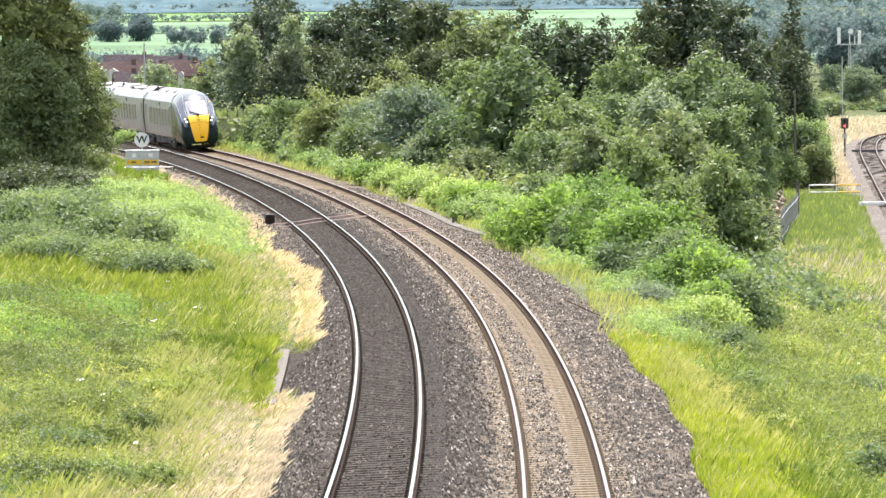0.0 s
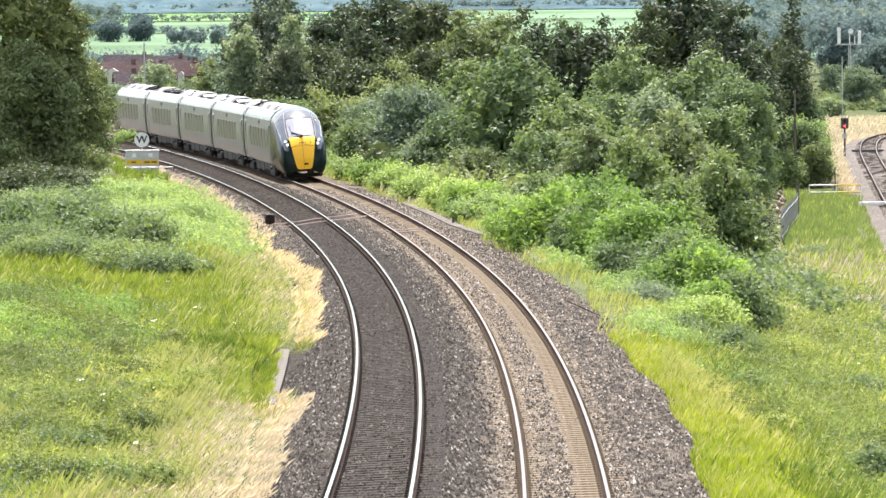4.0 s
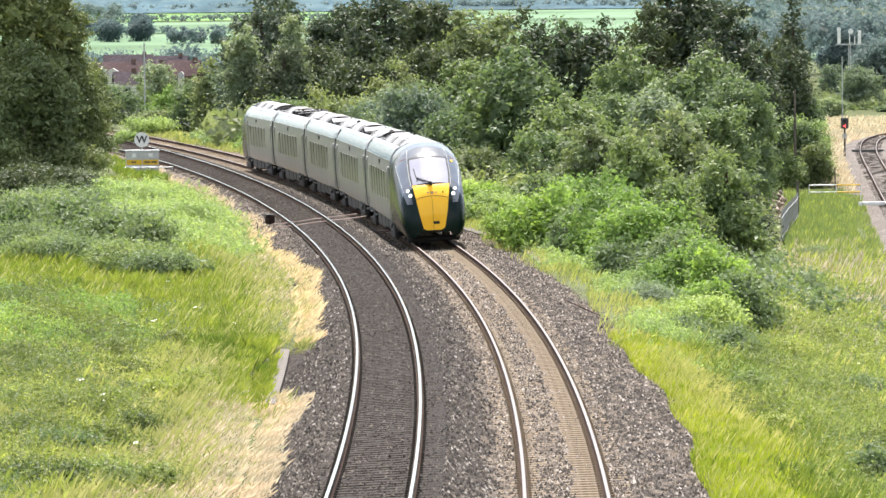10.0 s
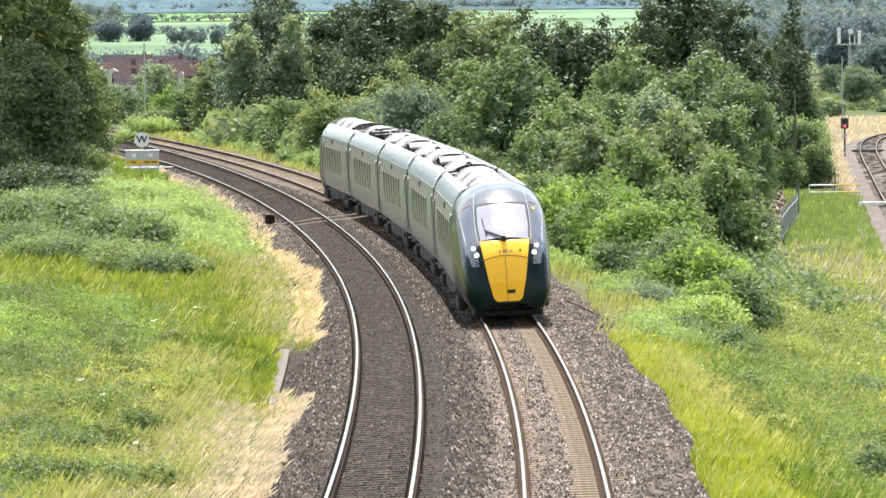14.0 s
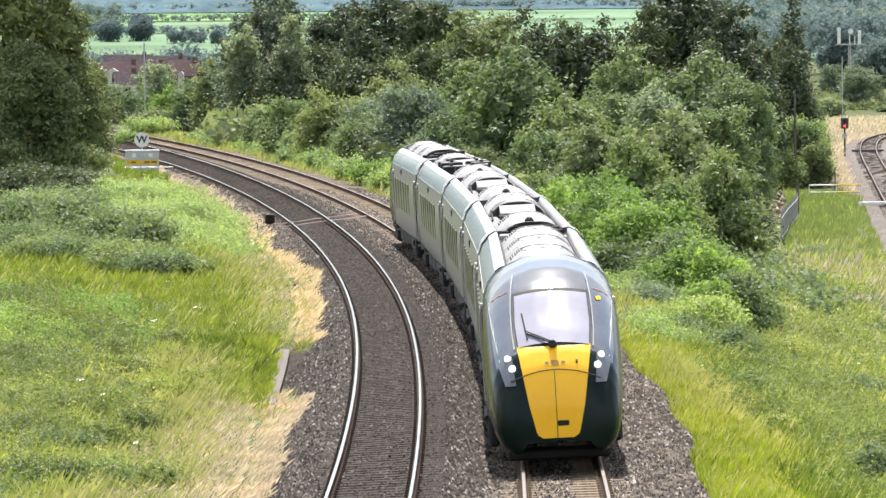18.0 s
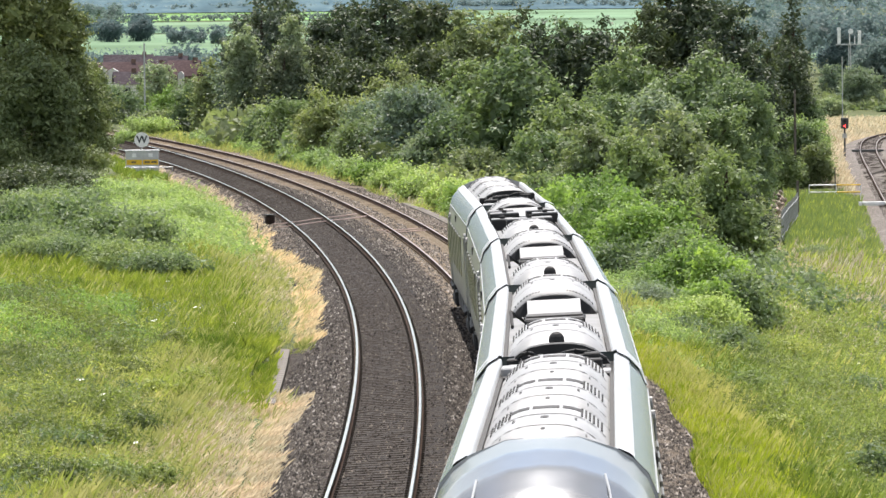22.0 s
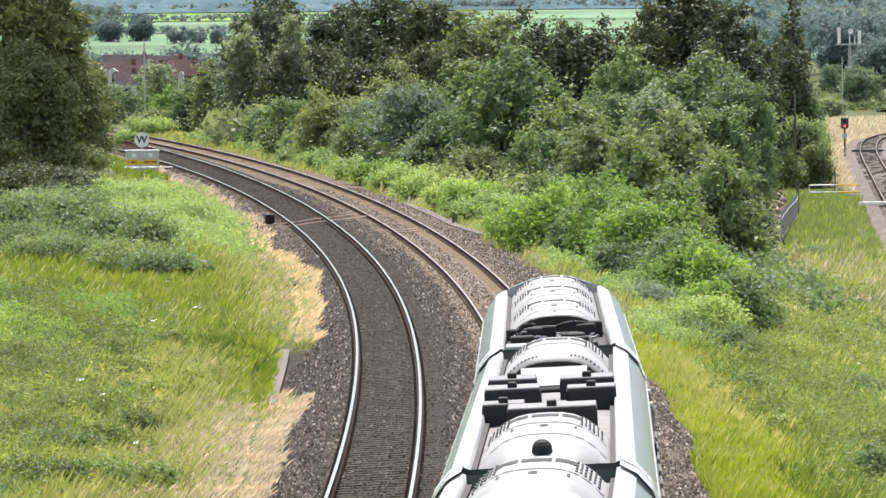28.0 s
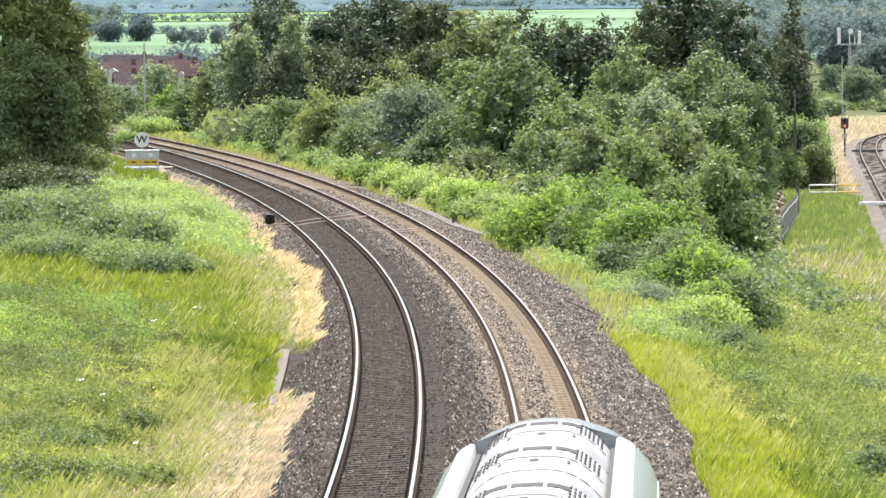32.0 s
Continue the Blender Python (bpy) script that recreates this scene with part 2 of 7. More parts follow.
# ---- helpers ----
def mesh_of(name, verts, faces, mats, index=None, smooth=False):
    me = bpy.data.meshes.new(name)
    verts, faces = np.asarray(verts, np.float32), np.asarray(faces, np.int32)
    n, k = faces.shape
    me.vertices.add(len(verts))
    me.vertices.foreach_set("co", verts.ravel())
    me.loops.add(n * k)
    me.loops.foreach_set("vertex_index", faces.ravel())
    me.polygons.add(n)
    me.polygons.foreach_set("loop_start", np.arange(0, n * k, k, dtype=np.int32))
    for m in mats:
        me.materials.append(m)
    if index is not None:
        me.polygons.foreach_set("material_index", np.asarray(index, np.int32))
    if smooth:
        me.polygons.foreach_set("use_smooth", np.ones(n, bool))
    me.update(calc_edges=True)
    return me


def sheet(rows, cols):
    """Quads of a grid of rows x cols vertices."""
    i = np.arange(rows * cols).reshape(rows, cols)
    return np.stack([i[:-1, :-1], i[:-1, 1:], i[1:, 1:], i[1:, :-1]], -1).reshape(-1, 4)


def part(name, bm, material, parent, label="", smooth=False):
    me = bpy.data.meshes.new(name)
    bmesh.ops.recalc_face_normals(bm, faces=bm.faces)
    bm.to_mesh(me)
    bm.free()
    for m in material if isinstance(material, (list, tuple)) else [material]:
        me.materials.append(m)
    if smooth:
        me.polygons.foreach_set("use_smooth", np.ones(len(me.polygons), bool))
    return link_part(name, me, parent, label)


def link_part(name, me, parent, label=""):
    ob = new(name, me)
    ob.parent = parent
    return tagged(ob, label)


def box(bm, x0, x1, y0, y1, z0, z1, bevel=0.0):
    v = bmesh.ops.create_cube(bm, size=1.0, matrix=Matrix.Translation(((x0 + x1) / 2, (y0 + y1) / 2, (z0 + z1) / 2)) @ Matrix.Diagonal((x1 - x0, y1 - y0, z1 - z0, 1)))["verts"]
    if bevel:
        e = list({e for k in v for e in k.link_edges})
        bmesh.ops.bevel(bm, geom=e, offset=bevel, segments=1, affect="EDGES")
    return v


def rod(bm, a, b, r0, r1=None, n=8):
    a, b = Vector(a), Vector(b)
    m = Matrix.Translation((a + b) / 2) @ (b - a).to_track_quat("Z", "Y").to_matrix().to_4x4()
    bmesh.ops.create_cone(bm, cap_ends=True, segments=n, radius1=r0, radius2=r0 if r1 is None else r1, depth=(b - a).length, matrix=m)


def thing(name, at, label, category, group="", kind=""):
    ob = new(name)
    ob.matrix_basis = at if isinstance(at, Matrix) else Matrix.Translation(at)
    return tagged(ob, label, category, group, kind)


def gz(x, y):
    return float(ground_z(np.array([x]), np.array([y]))[0])


rng = np.random.default_rng(5)

# ---- ground ----
GY = np.concatenate([np.arange(-80, 110, 6.0), np.arange(110, 330, 1.0), np.arange(330, 560, 2.0), np.geomspace(560, 4800, 90)])
GF = np.linspace(-1, 1, 151)
gx = np.sign(GF) * (0.25 * abs(GF) + 0.75 * abs(GF) ** 3)[None, :] * (60 + 0.35 * np.clip(GY, 0, None))[:, None]
gy = np.repeat(GY[:, None], len(GF), 1)
gv = np.stack([gx, gy, ground_z(gx, gy)], -1).reshape(-1, 3)
tagged(new("ground", mesh_of("ground", gv, sheet(*gx.shape), [M_soil], smooth=True)), "grassy railway land running out to fields and hills", "ground", kind="structure")

# ---- ballast bed ----
bs = np.concatenate([np.arange(-230, -60, 2.0), np.arange(-60, 200, 0.6), np.arange(200, 545, 1.5)])
bf = np.linspace(0, 1, 61)
le, re = left_edge(bs) - 0.55 - 0.5 / (1 + ((bs - 13) / 15) ** 8), right_edge(bs) + 0.3
bu = le[:, None] + (re - le)[:, None] * bf
b2 = np.repeat(bs[:, None], 61, 1)
px, py = plan(b2, bu)
bz = bed(b2, bu) + rng.normal(0, 0.012, bu.shape)
fu, fs = bu[:-1, :-1] + rng.normal(0, 0.12, bu[:-1, :-1].shape), b2[:-1, :-1]
fd = spacing(fs)
fr = fu - fd
fi = np.where(abs(fu) < 0.72, 1, np.where((fu > 0.72) & (fu < 1.35), 1, 0))
fi = np.where((fr > -1.5) & (fr < 0.75) | (fr > 0.75) & (rng.random(fr.shape) < 0.5), 3, fi)
fi = np.where(((fr > 0.3) & (fr < 0.72)) | ((fr > -0.74) & (fr < -0.55)) | ((abs(fr) < 0.75) & (fs > 55 + 10 * rng.random(fs.shape)) & (rng.random(fs.shape) < 0.22)), 2, fi)
fi = np.where((fi == 0) & (fs > 85 + 35 * rng.random(fs.shape)), 3, fi)
fi = np.where((fu < -0.95) & (fs > 105 + 40 * rng.random(fs.shape)), np.where(rng.random(fs.shape) < 0.6, 2, 3), fi)
tagged(new("ballast_bed", mesh_of("ballast_bed", np.stack([px, py, bz], -1).reshape(-1, 3), sheet(*bu.shape), [M_ballast, M_ballast_dark, M_ballast_tan, M_ballast_warm], fi.ravel(), True)),
       "grey stone ballast bed under two curving tracks", "ballast", kind="structure")

# loose stones on the bed
OCT = np.array([(1, 0, 0), (-1, 0, 0), (0, 1, 0), (0, -1, 0), (0, 0, 1), (0, 0, -1)], float)
OCF = np.array([(0, 2, 4), (2, 1, 4), (1, 3, 4), (3, 0, 4), (2, 0, 5), (1, 2, 5), (3, 1, 5), (0, 3, 5)])


def stones(name, s, u, size, mat, lift=0.0):
    """Angular stones half sunk in the bed: only their upper faces are built."""
    n = len(s)
    x, y = plan(s, u)
    c = np.stack([x, y, bed(s, u) - 0.004 + lift], -1)
    v = OCT[None, :5] * rng.uniform(0.6, 1.25, (n, 5, 1)) * size[:, None, None] + rng.normal(0, 0.16, (n, 5, 3)) * size[:, None, None] * [1, 1, 0.4]
    v[..., 2] *= 1.35
    a = rng.uniform(0, 6.28, n)
    v = np.stack([v[..., 0] * np.cos(a)[:, None] - v[..., 1] * np.sin(a)[:, None], v[..., 0] * np.sin(a)[:, None] + v[..., 1] * np.cos(a)[:, None], v[..., 2]], -1)
    f = OCF[None, :4] + 5 * np.arange(n)[:, None, None]
    return new(name, mesh_of(name, (v + c[:, None]).reshape(-1, 3), f.reshape(-1, 3), [mat]))


n = 105000
s_ = -42 + 230 * rng.random(n) ** 1.5
w_ = rng.random(n)
u_ = left_edge(s_) - 0.3 + (right_edge(s_) - left_edge(s_) + 0.5) * w_
d_ = spacing(s_)
free = (abs(abs(u_) - 0.75) > 0.12) & (abs(abs(u_ - d_) - 0.75) > 0.12)
dk = free & (u_ > -0.7) & (u_ < 1.3)
lt = free & ~dk & ~((u_ - d_ > 0.2) & (u_ - d_ < 0.7) & (rng.random(n) < 0.8))
dk &= rng.random(n) < 0.5
rt = lt & (u_ > d_ - 1.2)
lt &= ~rt
tagged(stones("ballast_stones", s_[rt], u_[rt], rng.uniform(0.016, 0.048, rt.sum()), M_stone_pale), "loose pale ballast stones beside the dull rails", "stones", kind="stuff")
tagged(stones("ballast_stones", s_[lt], u_[lt], rng.uniform(0.016, 0.05, lt.sum()), M_stone), "loose grey ballast stones beside the rails", "stones", kind="stuff")
tagged(stones("oily_stones", s_[dk], u_[dk], rng.uniform(0.014, 0.036, dk.sum()), M_stone_dark, np.where(rng.random(dk.sum()) < 0.35, 0.03, 0.0)), "dark oily stones between the rails", "stones", kind="stuff")

# ---- tracks ----
RAIL = [(-0.07, -0.16), (0.07, -0.16), (0.07, -0.148), (0.012, -0.125), (0.01, -0.045), (0.036, -0.035), (0.036, -0.008), (0.028, 0.0), (-0.028, 0.0), (-0.036, -0.008), (-0.036, -0.035), (-0.01, -0.045), (-0.012, -0.125), (-0.07, -0.148)]


def rail_mesh(name, centre, across, head=None):
    """A rail's section swept along a line of places."""
    k = len(RAIL)
    prof = np.array(RAIL)
    v = centre[:, None] + across[:, None] * prof[None, :, :1] + np.array([0, 0, 1.0]) * prof[None, :, 1:]
    i = np.arange(len(centre) * k).reshape(-1, k)
    j = np.roll(i, -1, 1)
    f = np.stack([i[:-1], j[:-1], j[1:], i[1:]], -1).reshape(-1, 4)
    top = np.tile(np.isin(np.arange(k), (6, 7, 8)), len(centre) - 1)
    return mesh_of(name, v.reshape(-1, 3), f, [M_railside, head or M_railhead], top.astype(int))


def sleeper_mesh(name, mat, long=2.5):
    bm = bmesh.new()
    box(bm, -long / 2, long / 2, -0.13, 0.13, -0.2, 0.0, 0.02)
    for x in (-0.7525, 0.7525):
        for k in (-1, 1):
            box(bm, x + k * 0.105 - 0.03, x + k * 0.105 + 0.03, -0.05, 0.05, 0.0, 0.05)
    me = bpy.data.meshes.new(name)
    bm.to_mesh(me)
    bm.free()
    me.materials.append(mat)
    return me


def lay_track(track, label, mat, head):
    top = thing("railway_track", (0, 0, 0), label, "railway track", kind="structure")
    s = np.concatenate([np.arange(-230, -60, 4.0), np.arange(-60, 545, 1.5)])
    for side in (-0.7525, 0.7525):
        c = on_track(s, track, side, 0)
        a = np.interp(s, SS, turn)
        link_part("rail", rail_mesh("rail", c, np.stack([np.cos(a), np.sin(a), 0 * a], -1), head), top, "worn steel rail")
    me = sleeper_mesh("sleeper", mat)
    q = np.arange(-44, 520, 0.65)
    c = on_track(q, track, 0, -0.172)
    a = np.interp(q, SS, turn)
    tilt = np.arctan(cant(q, track))
    for i in range(len(q)):
        if i < 260:
            ob = link_part("sleeper", me, top)
            ob.matrix_basis = Matrix.Translation(c[i]) @ Euler((0, -tilt[i], a[i])).to_matrix().to_4x4()
    # far ones: plain tapered blocks
    co = np.array([(x * (1 if z < -0.1 else 0.99), y * (1 if z < -0.1 else 0.9), z) for z in (-0.2, 0.0) for x, y in ((-1.25, -0.13), (1.25, -0.13), (1.25, 0.13), (-1.25, 0.13))])
    fq = [(4, 5, 6, 7), (0, 1, 5, 4), (1, 2, 6, 5), (2, 3, 7, 6), (3, 0, 4, 7)]
    vs, fs = [], []
    for i in range(260, len(q)):
        m = Matrix.Translation(c[i]) @ Euler((0, -tilt[i], a[i])).to_matrix().to_4x4()
        vs.append(co @ np.array(m.to_3x3()).T + np.array(m.translation))
        fs.append(np.array(fq) + len(co) * (i - 260))
    ob = link_part("far_sleepers", mesh_of("far_sleepers", np.concatenate(vs), np.concatenate(fs), [mat]), top)
    ob["kind"] = "stuff"


lay_track(0, "polished rails on dark oil-stained concrete sleepers", M_sleeper, M_railhead)
lay_track(1, "dull rails on rust-coloured concrete sleepers in tan ballast", M_sleeper_tan, M_dull_rail)

# ---- the branch line, single track, curving off behind the trees ----
bt = np.gradient(bl, axis=0)
bt /= np.linalg.norm(bt, axis=1)[:, None]
bn = np.stack([bt[:, 1], -bt[:, 0]], -1)
off = np.linspace(-2.6, 2.6, 15)
bv = bl[:, None] + bn[:, None] * off[None, :, None]
bzz = np.repeat((BRZ - 0.19 - 0.25 * np.clip(abs(off) - 1.6, 0, 2))[None], len(bl), 0) + rng.normal(0, 0.015, (len(bl), 15))
tagged(new("branch_ballast", mesh_of("branch_ballast", np.concatenate([bv, bzz[..., None]], -1).reshape(-1, 3), sheet(len(bl), 15), [M_branch_ballast], smooth=True)), "grey ballast bed of a single branch line", "ballast", kind="structure")
branch = thing("railway_track", (0, 0, 0), "single curving branch line on grey ballast", "railway track", kind="structure")
for side in (-0.7525, 0.7525):
    link_part("rail", rail_mesh("rail", np.concatenate([bl + bn * side, np.full((len(bl), 1), BRZ)], -1), np.concatenate([bn, np.zeros((len(bl), 1))], -1), M_dull_rail), branch, "worn steel rail")
br_len = np.concatenate([[0], np.cumsum(np.linalg.norm(np.diff(bl, axis=0), axis=1))])
me_sl = sleeper_mesh("sleeper", M_sleeper)
for q in np.arange(230, 640, 1.5):
    x, y = np.interp(q, br_len, bl[:, 0]), np.interp(q, br_len, bl[:, 1])
    a = np.arctan2(np.interp(q, br_len, bt[:, 1]), np.interp(q, br_len, bt[:, 0])) - math.pi / 2
    ob = link_part("sleeper", me_sl, branch)
    ob.matrix_basis = Matrix.Translation((x, y, BRZ - 0.175)) @ Euler((0, 0, a)).to_matrix().to_4x4()


# ---- plants ----
def leaf_mesh(name, centre, normal, size, mat, wide=0.62):
    """Pointed leaves at many places."""
    n = len(centre)
    nn = normal / (np.linalg.norm(normal, axis=1)[:, None] + 1e-9)
    r = rng.normal(size=(n, 3))
    t = np.cross(nn, r)
    t /= np.linalg.norm(t, axis=1)[:, None] + 1e-9
    b = np.cross(nn, t)
    L = size[:, None]
    v = np.stack([centre - t * L * 0.4 + b * L * wide * 0.5, centre - t * L * 0.3 - b * L * wide * 0.6, centre + t * L * 0.75], 1)
    return mesh_of(name, v.reshape(-1, 3), np.arange(3 * n).reshape(-1, 3), [mat])


def unit(n):
    d = rng.normal(size=(n, 3))
    return d / np.linalg.norm(d, axis=1)[:, None]


def crown_boughs(centre, radii, count, size):
    """Boughs of a crown: most on its uneven outer surface, some inside; smaller towards the top. Centres and radii."""
    d = unit(count)
    ph = rng.uniform(0, 6.28, 3)
    wob = 1 + 0.09 * np.sin(d[:, 0] * 5 + ph[0]) + 0.08 * np.sin(d[:, 1] * 6 + ph[1]) + 0.08 * np.sin(d[:, 2] * 7 + d[:, 0] * 3 + ph[2])
    far = np.where(rng.random(count) < 0.72, rng.uniform(0.72, 0.95, count), rng.uniform(0.2, 0.7, count))
    c = np.asarray(centre) + d * np.asarray(radii) * (far * wob)[:, None]
    r = size * rng.uniform(0.55, 1.3, count) * (1.05 - 0.25 * np.clip(d[:, 2], 0, 1))
    c[:, 2] = np.maximum(c[:, 2], r * 0.6)
    return c, r


def leaf_tris(p, nrm, size, wide):
    nn = nrm / (np.linalg.norm(nrm, axis=1)[:, None] + 1e-9)
    t = np.cross(nn, rng.normal(size=(len(p), 3)))
    t /= np.linalg.norm(t, axis=1)[:, None] + 1e-9
    b = np.cross(nn, t)
    L = size[:, None]
    return np.stack([p - t * L * 0.4 + b * L * wide * 0.5, p - t * L * 0.3 - b * L * wide * 0.6, p + t * L * 0.75], 1).reshape(-1, 3)


def foliage_mesh(name, boughs, n, leaf, mat, flat=0.8, loose=0.3, wide=0.62, inner=None):
    """Boughs of foliage: a dense heart of large leaves in each, and single small leaves over it, more on top than below."""
    c, r = boughs
    hc, hr = (c, r) if inner is None else (np.concatenate([c, inner[0]]), np.concatenate([r, inner[1]]))
    q = np.repeat(np.arange(len(hr)), 9)
    d = unit(len(q))
    heart = leaf_tris(hc[q] + d * (hr[q] * rng.uniform(0.15, 0.55, len(q)))[:, None] * np.array([1, 1, flat]), d + rng.normal(0, 0.4, (len(q), 3)), hr[q] * rng.uniform(0.38, 0.68, len(q)), 0.9)
    k = rng.choice(len(r), n, p=r ** 2 / (r ** 2).sum())
    d = unit(n)
    d[:, 2] = np.where((d[:, 2] < -0.1) & (rng.random(n) < 0.65), -d[:, 2], d[:, 2])
    out = np.where(rng.random(n) < loose, rng.uniform(0.95, 1.6, n), rng.uniform(0.5, 1.1, n))
    p = c[k] + d * (r[k] * out)[:, None] * np.array([1.08, 1.08, flat])
    p[:, 2] = np.maximum(p[:, 2], (c[:, 2] - r).min() + rng.uniform(0, 0.2, n))
    v = np.concatenate([heart, leaf_tris(p, d * 0.6 + rng.normal(size=(n, 3)) * 0.45 + np.array([0, 0, 0.35]), leaf * rng.uniform(0.55, 1.3, n), wide)])
    return mesh_of(name, v, np.arange(len(v)).reshape(-1, 3), [mat])


def leaves_on(blobs, n, size):
    c, r = blobs
    k = rng.choice(len(r), n, p=r ** 2 / (r ** 2).sum())
    d = unit(n)
    d[:, 2] = np.where((d[:, 2] < -0.2) & (rng.random(n) < 0.6), -d[:, 2], d[:, 2])
    p = c[k] + d * (r[k] * rng.uniform(0.2, 1.0, n) ** 0.45 * rng.choice([1.0, 1.0, 1.18, 1.4], n))[:, None] * np.array([1.05, 1.05, 0.8])
    p[:, 2] = np.where(p[:, 2] < 0.02, rng.uniform(0.02, 0.5, n), p[:, 2])
    nrm = d * 0.6 + rng.normal(size=(n, 3)) * 0.6 + np.array([0, 0, 0.4])
    return p, nrm, size * rng.uniform(0.55, 1.3, n)


def trunk_mesh(bm, h, r, blobs, limbs):
    lean = rng.normal(0, 0.03, 2) * h
    p0, p1, p2 = Vector((0, 0, -0.3)), Vector((lean[0] * 0.5, lean[1] * 0.5, h * 0.45)), Vector((lean[0], lean[1], h * 0.8))
    rod(bm, p0, p1, r, r * 0.7, 8)
    rod(bm, p1, p2, r * 0.7, r * 0.3, 7)
    c = blobs[0]
    for i in range(min(limbs, len(c))):
        k = p0.lerp(p2, 0.35 + 0.6 * rng.random())
        rod(bm, k, Vector(c[i]), r * 0.32, r * 0.08, 5)


def tree(x, y, r, crest, mat, label, low=0.12, leaf=0.3, lumps=0.3, name="tree", category="tree", dense=1.0, most=9800, along=1.0, gaps=0.72, loose=0.3):
    """A tree or shrub whose top is at height crest: tapered trunk with limbs and a crown of leafy boughs."""
    foot = gz(x, y) - 0.05
    h = max(0.6, crest - foot)
    top = thing(name, (x, y, foot), label, category)
    if low < 0.06:
        rz, cz = h * 0.56, h * 0.42
    else:
        rz = h * (1 - low) / 2
        cz = h - rz
    area = 2 * math.pi * r * (r + 2 * rz)
    size = min(1.25, (0.19 * r + 0.22) * (0.7 + lumps))
    count = int(np.clip(area / (size * size) * gaps, 16, 300))
    boughs = crown_boughs((0, 0, cz * 0.97), (r * 0.93, r * 0.85 * along, rz * 0.93), count, size)
    leaf = leaf * 0.62
    n = int(min(most, dense * 2.0 * area / (leaf * leaf * 0.62)))
    leaf = max(leaf, min(1.6 * leaf, math.sqrt(1.7 * area / (0.62 * n))))
    m = 14
    d = unit(m)
    rad = np.array((r * 0.93, r * 0.85 * along, rz * 0.93))
    inner = (np.array((0, 0, cz)) + d * rad * 0.42, np.full(m, 0.6 * min(r, rz)))
    link_part("crown", foliage_mesh("crown", boughs, n, leaf, mat, inner=inner, loose=loose), top)
    bm = bmesh.new()
    trunk_mesh(bm, h, 0.05 + 0.022 * h, boughs, 7)
    part("trunk", bm, M_bark, top)
    return top


def undergrowth(name, boxes, n, size, mats, label):
    """Leafy scrub filling the floor of a wood: boxes of x, y ranges and a height."""
    for x0, x1, y0, y1, h in boxes:
        m = 110
        x, y = rng.uniform(x0, x1, m), rng.uniform(y0, y1, m)
        r = rng.uniform(0.5, 1.0, m) * h * 0.5
        c = np.stack([x, y, ground_z(x, y) + r * rng.uniform(0.4, 1.2, m)], -1)
        me = foliage_mesh(name, (c, r), n, size, mats[int(rng.integers(len(mats)))])
        tagged(new(name, me), label, "undergrowth", kind="stuff")

# trees and shrubs, from the line outwards
tree(4.35, 248.0, 2.14, 2.07, M_leaf_bright, "bright green bramble thicket beside the ballast", name="shrub", category="shrub", leaf=0.2, low=0.0, lumps=0.3)
tree(6.03, 238.0, 1.52, 2.48, M_leaf_bright, "bright green leafy shrub beside the ballast", name="shrub", category="shrub", leaf=0.2, low=0.0, lumps=0.3)
tree(7.25, 228.0, 1.97, 2.23, M_leaf_bright, "bright green spreading shrub on the verge", name="shrub", category="shrub", leaf=0.2, low=0.0, lumps=0.3)
tree(8.39, 212.0, 1.74, 1.22, M_leaf_bright, "sunlit green bush on the verge", name="shrub", category="shrub", leaf=0.2, low=0.0, lumps=0.3)
tree(9.08, 203.0, 1.02, 0.63, M_leaf_mid, "green bush at the edge of the rough grass", name="shrub", category="shrub", leaf=0.2, low=0.0, lumps=0.3)
tree(1.90, 284.0, 1.7, 0.75, M_bramble, "pale bramble bush beside the track", name="shrub", category="shrub", leaf=0.2, low=0.0, lumps=0.3)
tree(0.75, 300.0, 1.6, 1.05, M_bramble, "light green bramble bush beside the track", name="shrub", category="shrub", leaf=0.2, low=0.0, lumps=0.3)
tree(-1.9, 332.0, 1.9, 0.9, M_bramble, "pale green bramble bush on the verge", name="shrub", category="shrub", leaf=0.22, low=0.0, lumps=0.3)
tree(-4.2, 357.0, 2.0, 0.85, M_bramble, "pale flowering bramble on the verge", name="shrub", category="shrub", leaf=0.22, low=0.0, lumps=0.3)
tree(-6.2, 382.0, 1.9, 0.75, M_bramble, "low green bramble on the verge", name="shrub", category="shrub", leaf=0.24, low=0.0, lumps=0.3)
tree(6.14, 275.0, 2.00, 2.28, M_leaf_bright, "low flat-topped hedge shrub", name="shrub", category="shrub", leaf=0.22, low=0.0, lumps=0.3)
tree(4.14, 285.0, 1.56, 1.98, M_leaf_mid, "low green shrub in the thicket", name="shrub", category="shrub", leaf=0.22, low=0.0, lumps=0.3)
tree(12.39, 290.0, 1.98, 2.84, M_leaf_mid, "rounded green hawthorn above the brambles", name="shrub", category="shrub", leaf=0.24, low=0.05)
tree(9.37, 262.0, 1.43, 2.71, M_leaf_mid, "green shrub in the thicket", name="shrub", category="shrub", leaf=0.24, low=0.05)
tree(10.36, 300.0, 2.72, 4.49, M_leaf_olive, "olive green bushy tree in the thicket", leaf=0.28, low=0.05)
tree(8.50, 290.0, 1.94, 3.76, M_leaf_mid, "green bushy tree in the thicket", leaf=0.28, low=0.05)
tree(17.30, 385.0, 2.28, 2.51, M_leaf_mid, "green tree at the wood edge", leaf=0.28, low=0.05)
tree(14.80, 330.0, 1.80, 0.63, M_leaf_dark, "dark green shrub at the wood edge", name="shrub", category="shrub", leaf=0.25, low=0.0)
tree(27.25, 494.0, 2.17, 1.08, M_bramble, "light green tree over the palisade fence", leaf=0.3, low=0.02)
